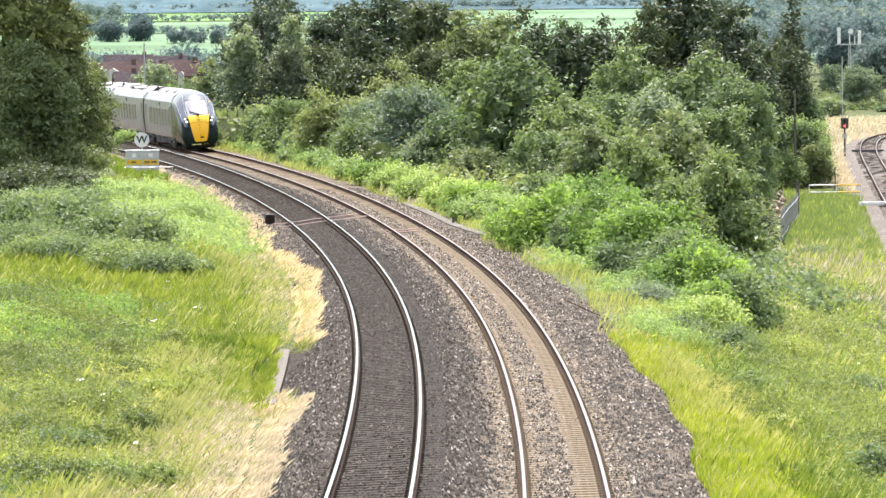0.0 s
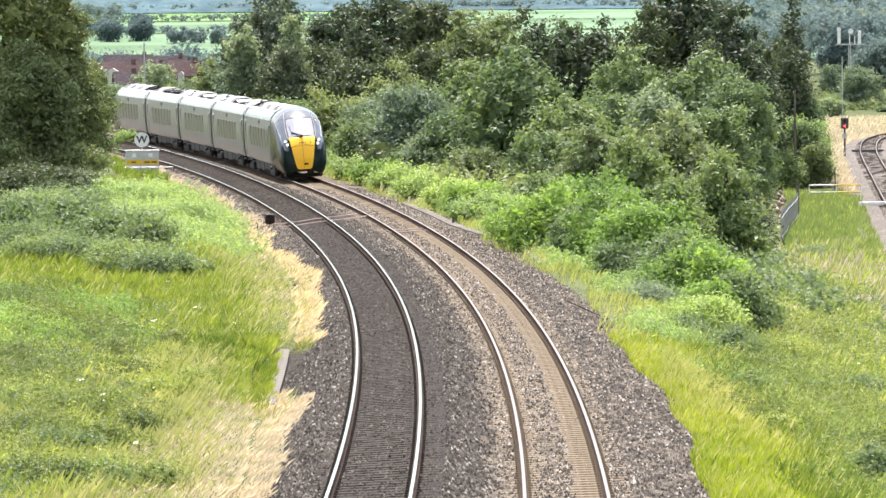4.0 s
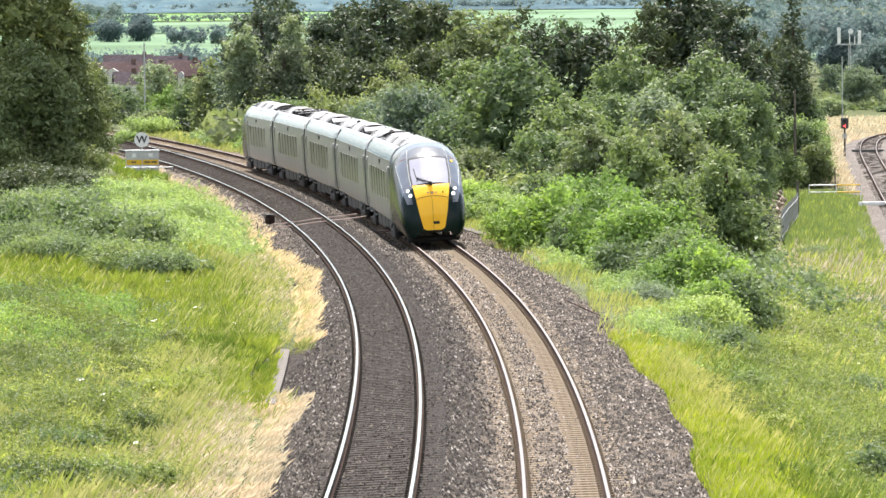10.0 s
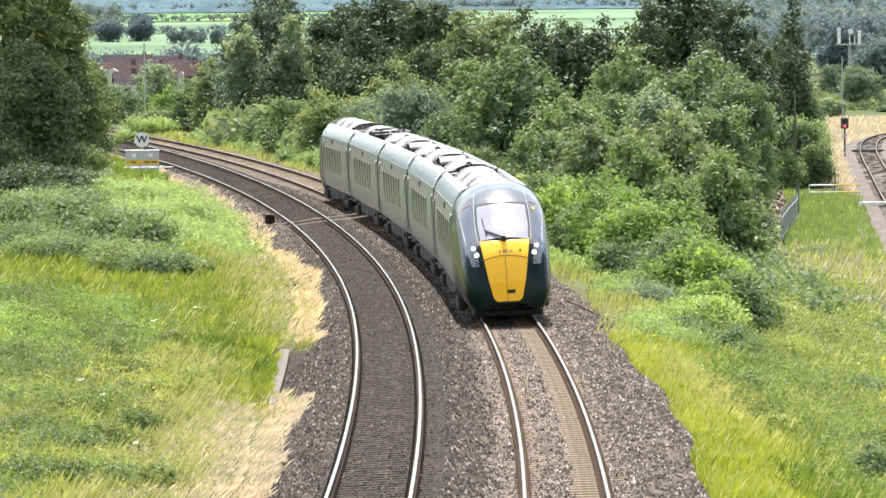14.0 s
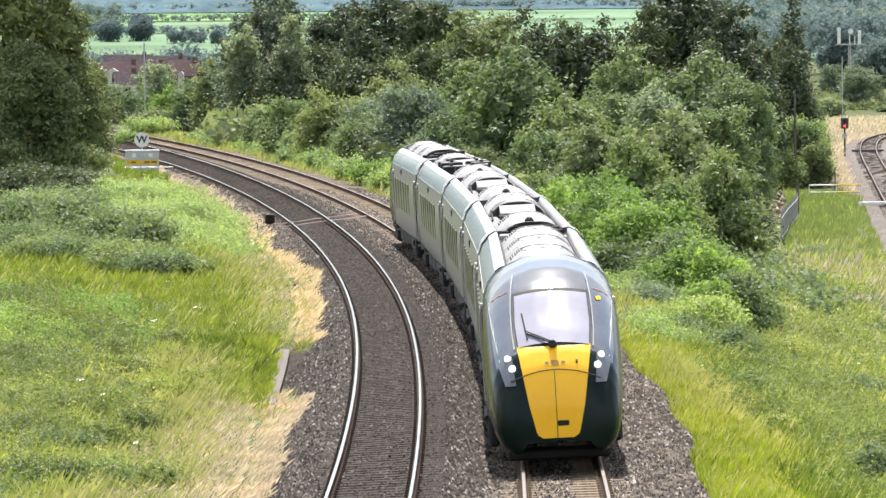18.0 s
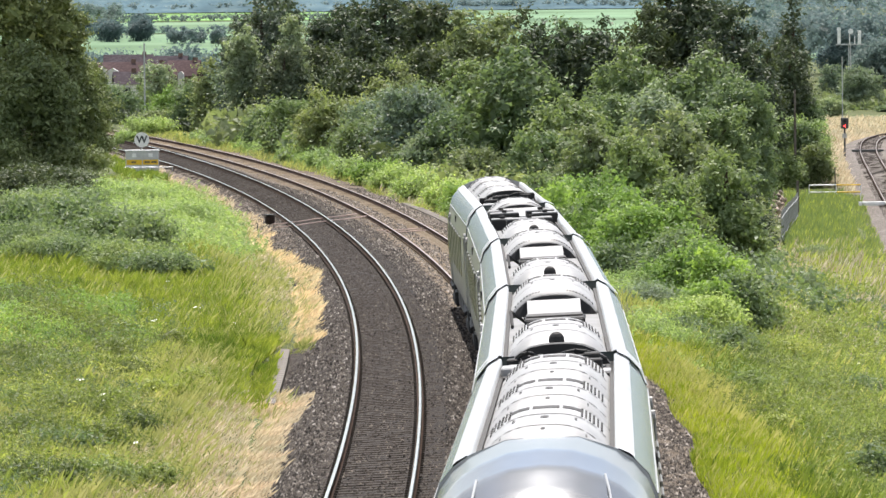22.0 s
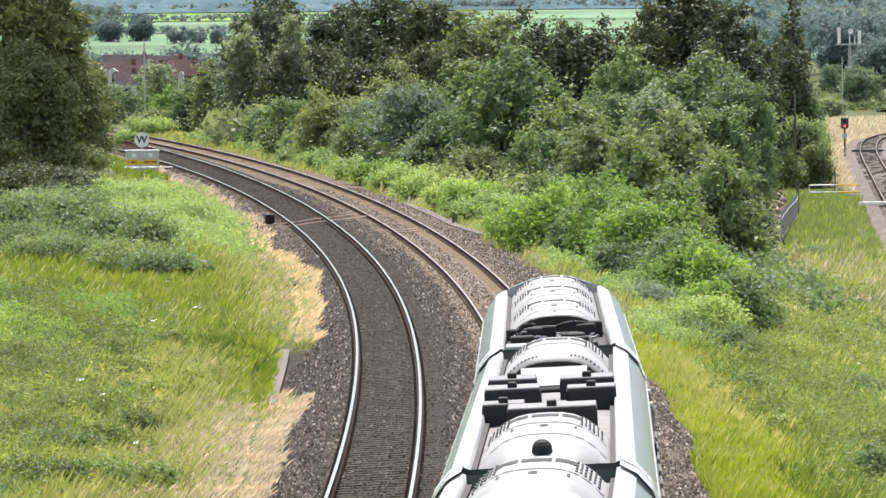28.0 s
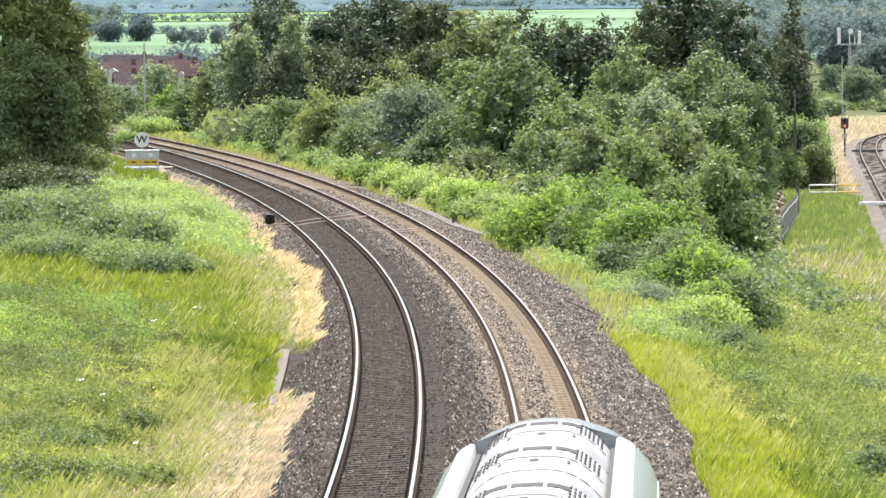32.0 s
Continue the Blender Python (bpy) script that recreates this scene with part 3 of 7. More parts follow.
tree(20.71, 440.0, 1.51, 0.89, M_leaf_mid, "green tree over the palisade fence", leaf=0.3, low=0.02)
tree(3.62, 335.0, 3.58, 7.07, M_leaf_mid, "broad rounded sunlit tree beside the line", leaf=0.28, low=0.03)
tree(6.26, 330.0, 2.67, 5.01, M_leaf_mid, "green tree in the thicket", leaf=0.28, low=0.03)
tree(7.21, 310.0, 2.22, 3.99, M_leaf_olive, "olive green tree in the thicket", leaf=0.28, low=0.03)
tree(0.56, 345.0, 1.97, 4.02, M_leaf_mid, "green tree beside the line", leaf=0.28, low=0.03)
tree(-1.44, 362.0, 2.24, 5.39, M_leaf_grey, "grey-green willow beside the line", leaf=0.28, low=0.02)
tree(-3.61, 375.0, 2.32, 4.17, M_leaf_grey, "grey-green shrub at the foot of the wood", leaf=0.28, low=0.02)
tree(-6.62, 400.0, 2.67, 4.43, M_leaf_olive, "olive green tree at the foot of the wood", leaf=0.3, low=0.02)
tree(-9.39, 415.0, 2.77, 3.77, M_leaf_mid, "green hedge tree beside the verge", leaf=0.3, low=0.02)
tree(-11.6, 432.0, 1.64, 2.69, M_leaf_mid, "low green tree beside the verge", leaf=0.3, low=0.02)
tree(-12.79, 470.0, 3.3, 10.91, M_poplar, "tall dark poplar above the line", leaf=0.34, low=0.03, gaps=1.0, loose=0.2, most=15000)
tree(-12.5, 478.0, 2.9, 11.8, M_leaf_dark, "tall dark tree behind the poplar", leaf=0.36, low=0.05, gaps=1.0, loose=0.2)
tree(-11.01, 462.0, 1.98, 7.45, M_poplar, "dark green tree beside the tall poplar", leaf=0.34, low=0.04)
tree(-14.82, 475.0, 1.63, 7.46, M_leaf_grey, "pale leafy tree beside the tall poplar", leaf=0.34, low=0.02)
tree(-17.57, 500.0, 1.81, 5.70, M_leaf_olive, "olive green tree beyond the curve", leaf=0.34, low=0.02)
tree(-19.68, 515.0, 1.67, 3.85, M_leaf_mid, "green tree beyond the curve", leaf=0.34, low=0.02)
tree(-22.74, 540.0, 1.57, 3.09, M_leaf_bright, "arching light green shrub beyond the curve", name="shrub", category="shrub", leaf=0.3, low=0.05)
tree(-22.37, 520.0, 1.89, 1.35, M_leaf_olive, "low shrub beyond the curve", name="shrub", category="shrub", leaf=0.3, low=0.0)
tree(-27.1, 620.0, 2.4, 6.4, M_leaf_grey, "grey-green tree in front of the houses", leaf=0.4, low=0.05)
tree(-27.71, 560.0, 2.04, 3.03, M_leaf_mid, "green shrub beyond the curve", name="shrub", category="shrub", leaf=0.34, low=0.0)
tree(-30.69, 580.0, 1.66, 4.11, M_leaf_grey, "pale tree beyond the curve", leaf=0.34, low=0.0)
tree(-8.21, 500.0, 3.58, 10.15, M_leaf_dark, "dark green oak in the wood", leaf=0.36, gaps=1.0, loose=0.18, most=13000)
tree(-4.33, 505.0, 4.33, 12.09, M_leaf_dark, "tall dark green oak in the wood", leaf=0.36, gaps=1.0, loose=0.18, most=13000)
tree(-0.40, 500.0, 4.05, 10.72, M_leaf_dark, "dark green tree in the wood", leaf=0.36, gaps=1.0, loose=0.18, most=13000)
tree(2.93, 480.0, 3.66, 9.97, M_leaf_olive, "sunlit olive tree at the top of the wood", leaf=0.36)
tree(-8.96, 470.0, 2.69, 7.41, M_leaf_dark, "dark tree in the wood", leaf=0.34)
tree(-5.35, 440.0, 2.94, 6.30, M_leaf_dark, "dark green tree in the wood", leaf=0.34)
tree(-0.77, 440.0, 3.36, 7.40, M_leaf_dark, "dark green tree in the wood", leaf=0.34)
tree(6.71, 430.0, 2.87, 8.91, M_leaf_dark, "dark green tree in the wood", leaf=0.34)
tree(9.47, 420.0, 3.00, 9.09, M_leaf_dark, "dark green tree in the wood", leaf=0.34)
tree(11.14, 390.0, 2.60, 7.06, M_leaf_mid, "green tree in the wood", leaf=0.32)
tree(13.66, 450.0, 3.22, 9.57, M_leaf_dark, "tall dark green oak in the wood", leaf=0.36, gaps=1.0, loose=0.18, most=13000)
tree(17.18, 455.0, 4.12, 12.30, M_leaf_dark, "tall dark green oak in the wood", leaf=0.36, gaps=1.0, loose=0.18, most=13000)
tree(19.68, 445.0, 3.18, 9.88, M_leaf_dark, "dark green oak in the wood", leaf=0.36, gaps=1.0, loose=0.18, most=13000)
tree(15.16, 385.0, 3.12, 6.53, M_leaf_mid, "green tree in the wood", leaf=0.32)
tree(17.20, 375.0, 2.15, 5.74, M_leaf_mid, "green tree in the wood", leaf=0.32)
tree(11.50, 350.0, 2.34, 5.36, M_leaf_grey, "grey-green tree in the thicket", leaf=0.3)
tree(13.90, 335.0, 2.24, 4.45, M_leaf_mid, "green tree in the thicket", leaf=0.3)
tree(9.20, 355.0, 2.37, 5.03, M_leaf_mid, "green tree in the thicket", leaf=0.3)
tree(27.86, 520.0, 1.78, 10.43, M_leaf_dark, "tall pointed cypress-like tree", leaf=0.3, lumps=0.45, low=0.02)
tree(26.20, 500.0, 2.38, 6.99, M_leaf_dark, "dark tree below the pointed tree", leaf=0.32)
tree(27.90, 500.0, 1.53, 3.07, M_leaf_mid, "green tree at the end of the wood", leaf=0.32)
tree(54.81, 850.0, 2.92, 2.06, M_leaf_grey, "rounded grey-green willow beside the branch line", leaf=0.4, low=0.03)
tree(52.71, 880.0, 1.85, 2.41, M_leaf_grey, "dark tree beyond the signal", leaf=0.4, low=0.02)
tree(47.74, 800.0, 2.04, -1.69, M_leaf_grey, "grey-green shrub beyond the signal", name="shrub", category="shrub", leaf=0.36, low=0.0)
tree(68.62, 1100.0, 5.24, 8.03, M_leaf_haze, "dark trees behind the mast", leaf=0.5, low=0.0)
tree(73.71, 1080.0, 6.18, 5.16, M_leaf_haze, "dark tree behind the branch line", leaf=0.5, low=0.0)
tree(56.36, 830.0, 1.21, -3.43, M_leaf_mid, "small bush beside the branch line", name="shrub", category="shrub", leaf=0.36, low=0.0)
tree(-22.27, 340.0, 4.15, 21.96, M_leaf_oak, "large dark green oak beside the line", leaf=0.24, low=0.1, dense=1.2, most=24000, lumps=0.25, gaps=0.42, loose=0.16)
tree(-19.96, 342.0, 1.79, 10.78, M_leaf_oak, "dark green oak at the edge of the line", leaf=0.24, low=0.25, lumps=0.3, gaps=0.42, loose=0.16)
tree(-18.87, 340.0, 1.62, 6.34, M_leaf_oak, "small dark oak with drooping boughs", leaf=0.24, low=0.2, lumps=0.3, gaps=0.42, loose=0.16)
tree(-20.96, 336.0, 2.56, 7.84, M_leaf_oak, "dark leafy oak in the row beside the line", leaf=0.24, low=0.1, lumps=0.28, gaps=0.42, loose=0.16)
tree(-19.71, 336.0, 2.50, 2.88, M_leaf_oak, "dark leafy holly below the oak", leaf=0.24, low=0.0, most=12000, gaps=0.42, loose=0.16)
tree(-22.06, 334.0, 2.28, 2.36, M_leaf_oak, "green shrub below the oak", name="shrub", category="shrub", leaf=0.24, low=0.0, gaps=0.42, loose=0.16)
tree(-18.69, 345.0, 1.51, 6.90, M_leaf_oak, "dark tree beside the oak", leaf=0.24, low=0.1, gaps=0.42, loose=0.16)
tree(-14.18, 243.0, 2.43, 1.99, M_thicket, "grey-green nettle thicket on the bank", name="shrub", category="shrub", leaf=0.16, low=0.0, lumps=0.26)
tree(-11.62, 240.0, 2.40, 1.52, M_thicket, "grey-green weed thicket on the bank", name="shrub", category="shrub", leaf=0.16, low=0.0, lumps=0.26)
tree(-15.22, 236.0, 1.72, 1.06, M_thicket, "nettle thicket on the bank", name="shrub", category="shrub", leaf=0.16, low=0.0, lumps=0.26)
tree(-14.25, 300.0, 1.64, 0.84, M_bramble, "pale green weeds below the equipment case", name="shrub", category="shrub", leaf=0.18, low=0.0, lumps=0.26)
tree(-11.04, 275.0, 1.50, 0.69, M_bramble, "pale green weeds on the verge", name="shrub", category="shrub", leaf=0.16, low=0.0, lumps=0.26)
# this thicket takes the dark leaf to paint in the shade there
tree(-17.54, 255.0, 1.97, 1.03, M_leaf_dark, "bramble thicket on the bank, shade in its dark leaf colour", name="shrub", category="shrub", leaf=0.18, low=0.0, lumps=0.26)
tree(-17.29, 272.0, 2.10, 1.24, M_thicket, "grey-green shrub below the oak", name="shrub", category="shrub", leaf=0.2, low=0.0)
tree(-18.72, 331.0, 1.66, 0.95, M_leaf_oak, "green shrub below the oak", name="shrub", category="shrub", leaf=0.2, low=0.0, gaps=0.42, loose=0.16)
tree(19.63, 345.0, 0.69, -4.19, M_leaf_grey, "thistle and bramble clump in the rough grass", name="shrub", category="shrub", leaf=0.18, low=0.0)
tree(8.81, 134.0, 0.39, -0.48, M_leaf_mid, "small dark green bush in the rough grass", name="shrub", category="shrub", leaf=0.12, low=0.0)
tree(15.73, 335.0, 0.98, -2.54, M_leaf_mid, "green shrub beside the palisade fence", name="shrub", category="shrub", leaf=0.2, low=0.0)
tree(3.21, 252.0, 1.38, 1.42, M_leaf_bright, "green bramble bush on the verge", name="shrub", category="shrub", leaf=0.2, low=0.0, lumps=0.3)
tree(5.10, 243.0, 1.22, 1.69, M_leaf_mid, "green bramble bush on the verge", name="shrub", category="shrub", leaf=0.2, low=0.0, lumps=0.3)
tree(6.64, 234.0, 1.38, 2.22, M_leaf_bright, "green bramble bush on the verge", name="shrub", category="shrub", leaf=0.2, low=0.0, lumps=0.3)
tree(7.85, 220.0, 1.40, 1.37, M_leaf_mid, "green bramble bush on the verge", name="shrub", category="shrub", leaf=0.2, low=0.0, lumps=0.3)
tree(8.81, 209.0, 1.14, 0.95, M_leaf_bright, "green bramble bush on the verge", name="shrub", category="shrub", leaf=0.2, low=0.0, lumps=0.3)
tree(9.84, 206.0, 0.75, 0.24, M_leaf_mid, "green bramble bush on the verge", name="shrub", category="shrub", leaf=0.2, low=0.0, lumps=0.3)
tree(6.34, 224.0, 1.22, 0.84, M_leaf_mid, "green bramble bush on the verge", name="shrub", category="shrub", leaf=0.2, low=0.0, lumps=0.3)
tree(7.55, 212.0, 1.16, 0.58, M_leaf_bright, "green bramble bush on the verge", name="shrub", category="shrub", leaf=0.2, low=0.0, lumps=0.3)
tree(2.77, 262.0, 1.07, 1.30, M_bramble, "green bramble bush on the verge", name="shrub", category="shrub", leaf=0.2, low=0.0, lumps=0.3)
tree(8.24, 202.0, 0.92, 0.33, M_leaf_bright, "green bramble bush on the verge", name="shrub", category="shrub", leaf=0.2, low=0.0, lumps=0.3)
tree(18.70, 400.0, 1.45, -1.03, M_leaf_mid, "leafy green tree in the thicket", leaf=0.26, low=0.02)
tree(16.61, 360.0, 1.54, -1.02, M_leaf_olive, "leafy green tree in the thicket", leaf=0.26, low=0.02)
tree(13.10, 330.0, 1.89, 2.65, M_leaf_olive, "leafy green tree in the thicket", leaf=0.26, low=0.02)
tree(20.37, 430.0, 1.72, 3.30, M_leaf_mid, "leafy green tree in the thicket", leaf=0.26, low=0.02)
tree(28.53, 500.0, 1.24, 0.25, M_leaf_olive, "leafy green tree in the thicket", leaf=0.26, low=0.02)
tree(2.99, 350.0, 2.00, 3.32, M_leaf_mid, "leafy green tree in the thicket", leaf=0.26, low=0.02)
tree(5.02, 325.0, 2.17, 3.24, M_leaf_mid, "leafy green tree in the thicket", leaf=0.26, low=0.02)
tree(1.94, 330.0, 1.57, 2.19, M_leaf_olive, "leafy green tree in the thicket", leaf=0.26, low=0.02)
tree(-4.56, 372.0, 1.77, 3.08, M_leaf_mid, "leafy green tree in the thicket", leaf=0.26, low=0.02)
tree(-0.65, 345.0, 1.64, 2.54, M_leaf_grey, "leafy green tree in the thicket", leaf=0.26, low=0.02)
tree(5.54, 530.0, 3.79, 10.52, M_leaf_dark, "leafy tree filling the wood", leaf=0.32, low=0.04)
tree(8.98, 505.0, 3.13, 9.25, M_leaf_mid, "leafy tree filling the wood", leaf=0.32, low=0.04)
tree(12.07, 480.0, 2.97, 9.00, M_leaf_dark, "leafy tree filling the wood", leaf=0.32, low=0.04)
tree(8.97, 450.0, 2.57, 8.06, M_leaf_dark, "leafy tree filling the wood", leaf=0.32, low=0.04)
tree(-9.90, 520.0, 2.97, 9.11, M_leaf_dark, "leafy tree filling the wood", leaf=0.32, low=0.04)
tree(-5.93, 490.0, 3.27, 9.03, M_leaf_dark, "leafy tree filling the wood", leaf=0.32, low=0.04)
tree(-2.46, 520.0, 3.47, 9.48, M_leaf_dark, "leafy tree filling the wood", leaf=0.32, low=0.04)
tree(15.88, 470.0, 2.69, 7.97, M_leaf_dark, "leafy tree filling the wood", leaf=0.32, low=0.04)
tree(23.29, 480.0, 2.29, 7.89, M_leaf_dark, "leafy tree filling the wood", leaf=0.32, low=0.04)
tree(17.87, 430.0, 2.46, 7.23, M_leaf_dark, "leafy tree filling the wood", leaf=0.32, low=0.04)
tree(1.48, 430.0, 2.46, 7.03, M_leaf_mid, "leafy tree filling the wood", leaf=0.32, low=0.04)
tree(-2.86, 410.0, 2.35, 6.07, M_leaf_olive, "leafy tree filling the wood", leaf=0.32, low=0.04)
tree(-0.72, 400.0, 1.91, 5.06, M_leaf_mid, "leafy tree filling the wood", leaf=0.32, low=0.04)
tree(-14.06, 464.0, 1.33, 8.68, M_leaf_grey, "silver-leaved fringe of the poplar", leaf=0.34, low=0.1)
tree(-10.64, 464.0, 1.15, 9.45, M_leaf_grey, "silver-leaved fringe of the poplar", leaf=0.34, low=0.2)
tree(-8.6, 402.0, 1.7, 0.6, M_bramble, "pale bramble on the far verge", name="shrub", category="shrub", leaf=0.24, low=0.0, lumps=0.3)
tree(-3.3, 345.0, 1.7, 0.95, M_leaf_bright, "light green bramble on the verge", name="shrub", category="shrub", leaf=0.22, low=0.0, lumps=0.3)
tree(-0.6, 315.0, 1.8, 0.9, M_bramble, "pale green bramble on the verge", name="shrub", category="shrub", leaf=0.22, low=0.0, lumps=0.3)
tree(1.6, 291.0, 1.5, 1.1, M_leaf_bright, "light green bramble beside the track", name="shrub", category="shrub", leaf=0.2, low=0.0, lumps=0.3)
tree(-21.24, 440.0, 1.04, 1.05, M_bramble, "pale shrub beside the distant curve", name="shrub", category="shrub", leaf=0.24, low=0.0)
tree(-22.17, 500.0, 1.82, 1.06, M_bramble, "pale green shrub beyond the curve", name="shrub", category="shrub", leaf=0.26, low=0.0)
tree(26.07, 490.0, 1.31, -1.57, M_leaf_mid, "green tree behind the tall pole", leaf=0.3, low=0.0)
tree(28.30, 498.0, 1.23, -2.74, M_leaf_mid, "green tree at the corner of the wood", leaf=0.3, low=0.0)
tree(8.1, 182.0, 0.8, -0.35, M_leaf_mid, "dark low bramble in the rough grass", name="shrub", category="shrub", leaf=0.13, low=0.0)
tree(7.9, 193.0, 1.1, 0.1, M_bramble, "pale low bramble mound in the rough grass", name="shrub", category="shrub", leaf=0.14, low=0.0)
tree(6.49, 205.0, 0.93, -0.52, M_leaf_grey, "grey-green low bramble at the ballast edge", name="shrub", category="shrub", leaf=0.12, low=0.0)
tree(5.98, 212.0, 0.87, -0.38, M_bramble, "pale low bramble at the ballast edge", name="shrub", category="shrub", leaf=0.12, low=0.0)
tree(-31.54, 640.0, 1.46, 3.25, M_leaf_grey, "pale garden tree before the houses", leaf=0.36, low=0.02)
tree(-25.27, 650.0, 1.36, 3.78, M_leaf_mid, "garden tree before the houses", leaf=0.36, low=0.02)
tree(-28.07, 610.0, 1.28, 2.74, M_leaf_mid, "low garden tree before the houses", leaf=0.34, low=0.02)
tree(-19.71, 302.0, 2.34, 0.25, M_thicket, "nettle thicket in the shade of the oak", name="shrub", category="shrub", leaf=0.18, low=0.0, lumps=0.26)
tree(-17.27, 296.0, 1.89, 0.35, M_thicket, "grey-green weeds in the shade of the oak", name="shrub", category="shrub", leaf=0.18, low=0.0, lumps=0.26)
tree(-16.17, 312.0, 1.14, 0.87, M_bramble, "pale weeds beside the equipment case", name="shrub", category="shrub", leaf=0.18, low=0.0, lumps=0.26)
# next two shrubs: the oak's shade is put in through the dark leaf colour
tree(-19.4, 300.0, 2.1, 1.8, M_leaf_dark, "holly shrub under the oak, shade in its dark leaf colour", name="shrub", category="shrub", leaf=0.2, low=0.0)
tree(-17.9, 308.0, 1.5, 1.7, M_leaf_dark, "shrub at the foot of the oak, shade in its dark leaf colour", name="shrub", category="shrub", leaf=0.2, low=0.0)
tree(-9.5, 221.0, 1.35, 0.55, M_thicket, "dark nettle thicket at the foot of the bank", name="shrub", category="shrub", leaf=0.15, low=0.0, lumps=0.26)
tree(-10.9, 224.0, 1.6, 0.75, M_thicket, "nettle thicket above the lush grass", name="shrub", category="shrub", leaf=0.15, low=0.0, lumps=0.26)
tree(-12.6, 228.0, 1.7, 0.8, M_thicket, "grey-green nettle thicket above the lush grass", name="shrub", category="shrub", leaf=0.15, low=0.0, lumps=0.26)
tree(-14.4, 229.0, 1.5, 0.6, M_thicket, "nettle thicket above the lush grass", name="shrub", category="shrub", leaf=0.15, low=0.0, lumps=0.26)

tree(26.6, 484.0, 1.7, 1.2, M_leaf_mid, "leafy green tree beside the tall pole", leaf=0.28, low=0.02)
tree(27.7, 481.0, 1.2, -0.7, M_leaf_olive, "olive shrub at the foot of the tall pole", name="shrub", category="shrub", leaf=0.28, low=0.0)
tree(25.2, 478.0, 1.3, -1.0, M_leaf_mid, "dark green shrub above the rubble", name="shrub", category="shrub", leaf=0.28, low=0.0)

WOOD = [M_leaf_mid, M_leaf_dark, M_leaf_olive]
undergrowth("undergrowth", [(4, 12, 250, 300, 2.0), (0, 12, 300, 350, 2.6), (9, 17, 265, 330, 2.2), (-4, 8, 350, 400, 3.2), (8, 15, 330, 400, 3.2), (-10, 2, 395, 450, 3.2), (2, 16.5, 400, 450, 4.0), (-16, -4, 440, 500, 4.0), (-4, 18, 450, 510, 4.5)], 7500, 0.22, WOOD, "tangled green undergrowth filling the wood")
undergrowth("undergrowth", [(-40, -26, 330, 430, 2.5), (-42, -24, 560, 640, 2.5), (-30, -16, 510, 600, 2.2), (48, 66, 830, 900, 3.0), (12, 16.5, 330, 395, 3.0), (20, 27, 492, 530, 4.0)], 6500, 0.24, WOOD, "green scrub beyond the verge")


# ---- grass and weeds ----
def in_view(x, y):
    return abs(x) < 0.0685 * y + 1.2


def clumped(x, y, much=0.34):
    """Taller and shorter tufts."""
    v = np.sin(x * 7.1 + 2 * np.sin(y * 0.9)) * np.sin(y * 1.9 + 1.5 * np.sin(x * 3.3)) + 0.8 * np.sin(x * 1.7 + y * 0.45 + 1) * np.sin(y * 0.31 - x * 0.8)
    return 0.92 + much * v


def blades(name, x, y, high, mat, label, lean=0.35, wide=0.0085, drift=(0.25, -0.2), much=0.34):
    """Single bent blades of grass, bent at the middle."""
    ok = in_view(x, y)
    x, y, high = x[ok], y[ok], high[ok]
    n = len(x)
    high = high * clumped(x, y, much)
    z = ground_z(x, y)
    s, u = line_of(x, y)
    z = np.where((u > left_edge(s) - 0.4) & (u < right_edge(s) + 0.3) & (s < 520), np.maximum(z, bed(s, u)), z) - 0.02
    a = rng.uniform(0, 6.28, n)
    ln = rng.uniform(0.2, 1.0, n) * lean * high
    dx, dy = np.cos(a) * ln + drift[0] * high * 0.6, np.sin(a) * ln + drift[1] * high * 0.6
    w = wide * rng.uniform(0.6, 1.4, n) * (0.7 + y / 220)
    cx, cy = np.cos(a + 1.57) * w, np.sin(a + 1.57) * w
    p = np.stack([x, y, z], -1)
    side = np.stack([cx, cy, 0 * cx], -1)
    mid = p + np.stack([dx * 0.35, dy * 0.35, high * 0.6], -1)
    tip = p + np.stack([dx, dy, high], -1)
    v = np.stack([p - side, p + side, mid - side * 0.7, tip], 1)
    f = np.array([(0, 1, 2), (2, 1, 3)])[None] + 4 * np.arange(n)[:, None, None]
    return tagged(new(name, mesh_of(name, v.reshape(-1, 3), f.reshape(-1, 3), [mat])), label, "grass", kind="stuff")


def weeds(name, x, y, high, mat, label, per=14, leaf=0.09, category="weeds"):
    """Upright leafy plants, each a stalk's worth of leaves."""
    ok = in_view(x, y)
    x, y, high = x[ok], y[ok], high[ok]
    n = len(x)
    high = high * clumped(x + 3, y)
    z = ground_z(x, y)
    k = np.repeat(np.arange(n), per)
    m = n * per
    f = rng.random(m)
    r = (0.05 + 0.16 * (1 - f)) * rng.uniform(0.3, 1.2, m) * (high[k] / 0.6)
    a = rng.uniform(0, 6.28, m)
    c = np.stack([x[k] + np.cos(a) * r, y[k] + np.sin(a) * r, z[k] + high[k] * f], -1)
    nrm = np.stack([np.cos(a) * 0.6, np.sin(a) * 0.6, np.full(m, 0.8)], -1) + rng.normal(0, 0.5, (m, 3))
    ob = new(name, leaf_mesh(name, c, nrm, leaf * rng.uniform(0.5, 1.3, m) * (0.6 + y[k] / 330), mat, 0.34))
    return tagged(ob, label, category, kind="stuff")


def strip(n, s0, s1, near=1.0):
    return s0 + (s1 - s0) * rng.random(n) ** near + rng.normal(0, 5, n)


def patchy(x, y, scale, cut):
    """True in drifts."""
    v = np.sin(x / scale + 1.3 * np.sin(y / scale * 0.41)) + np.sin(y / scale * 0.37 + 2 + x / scale * 0.6)
    return v > cut


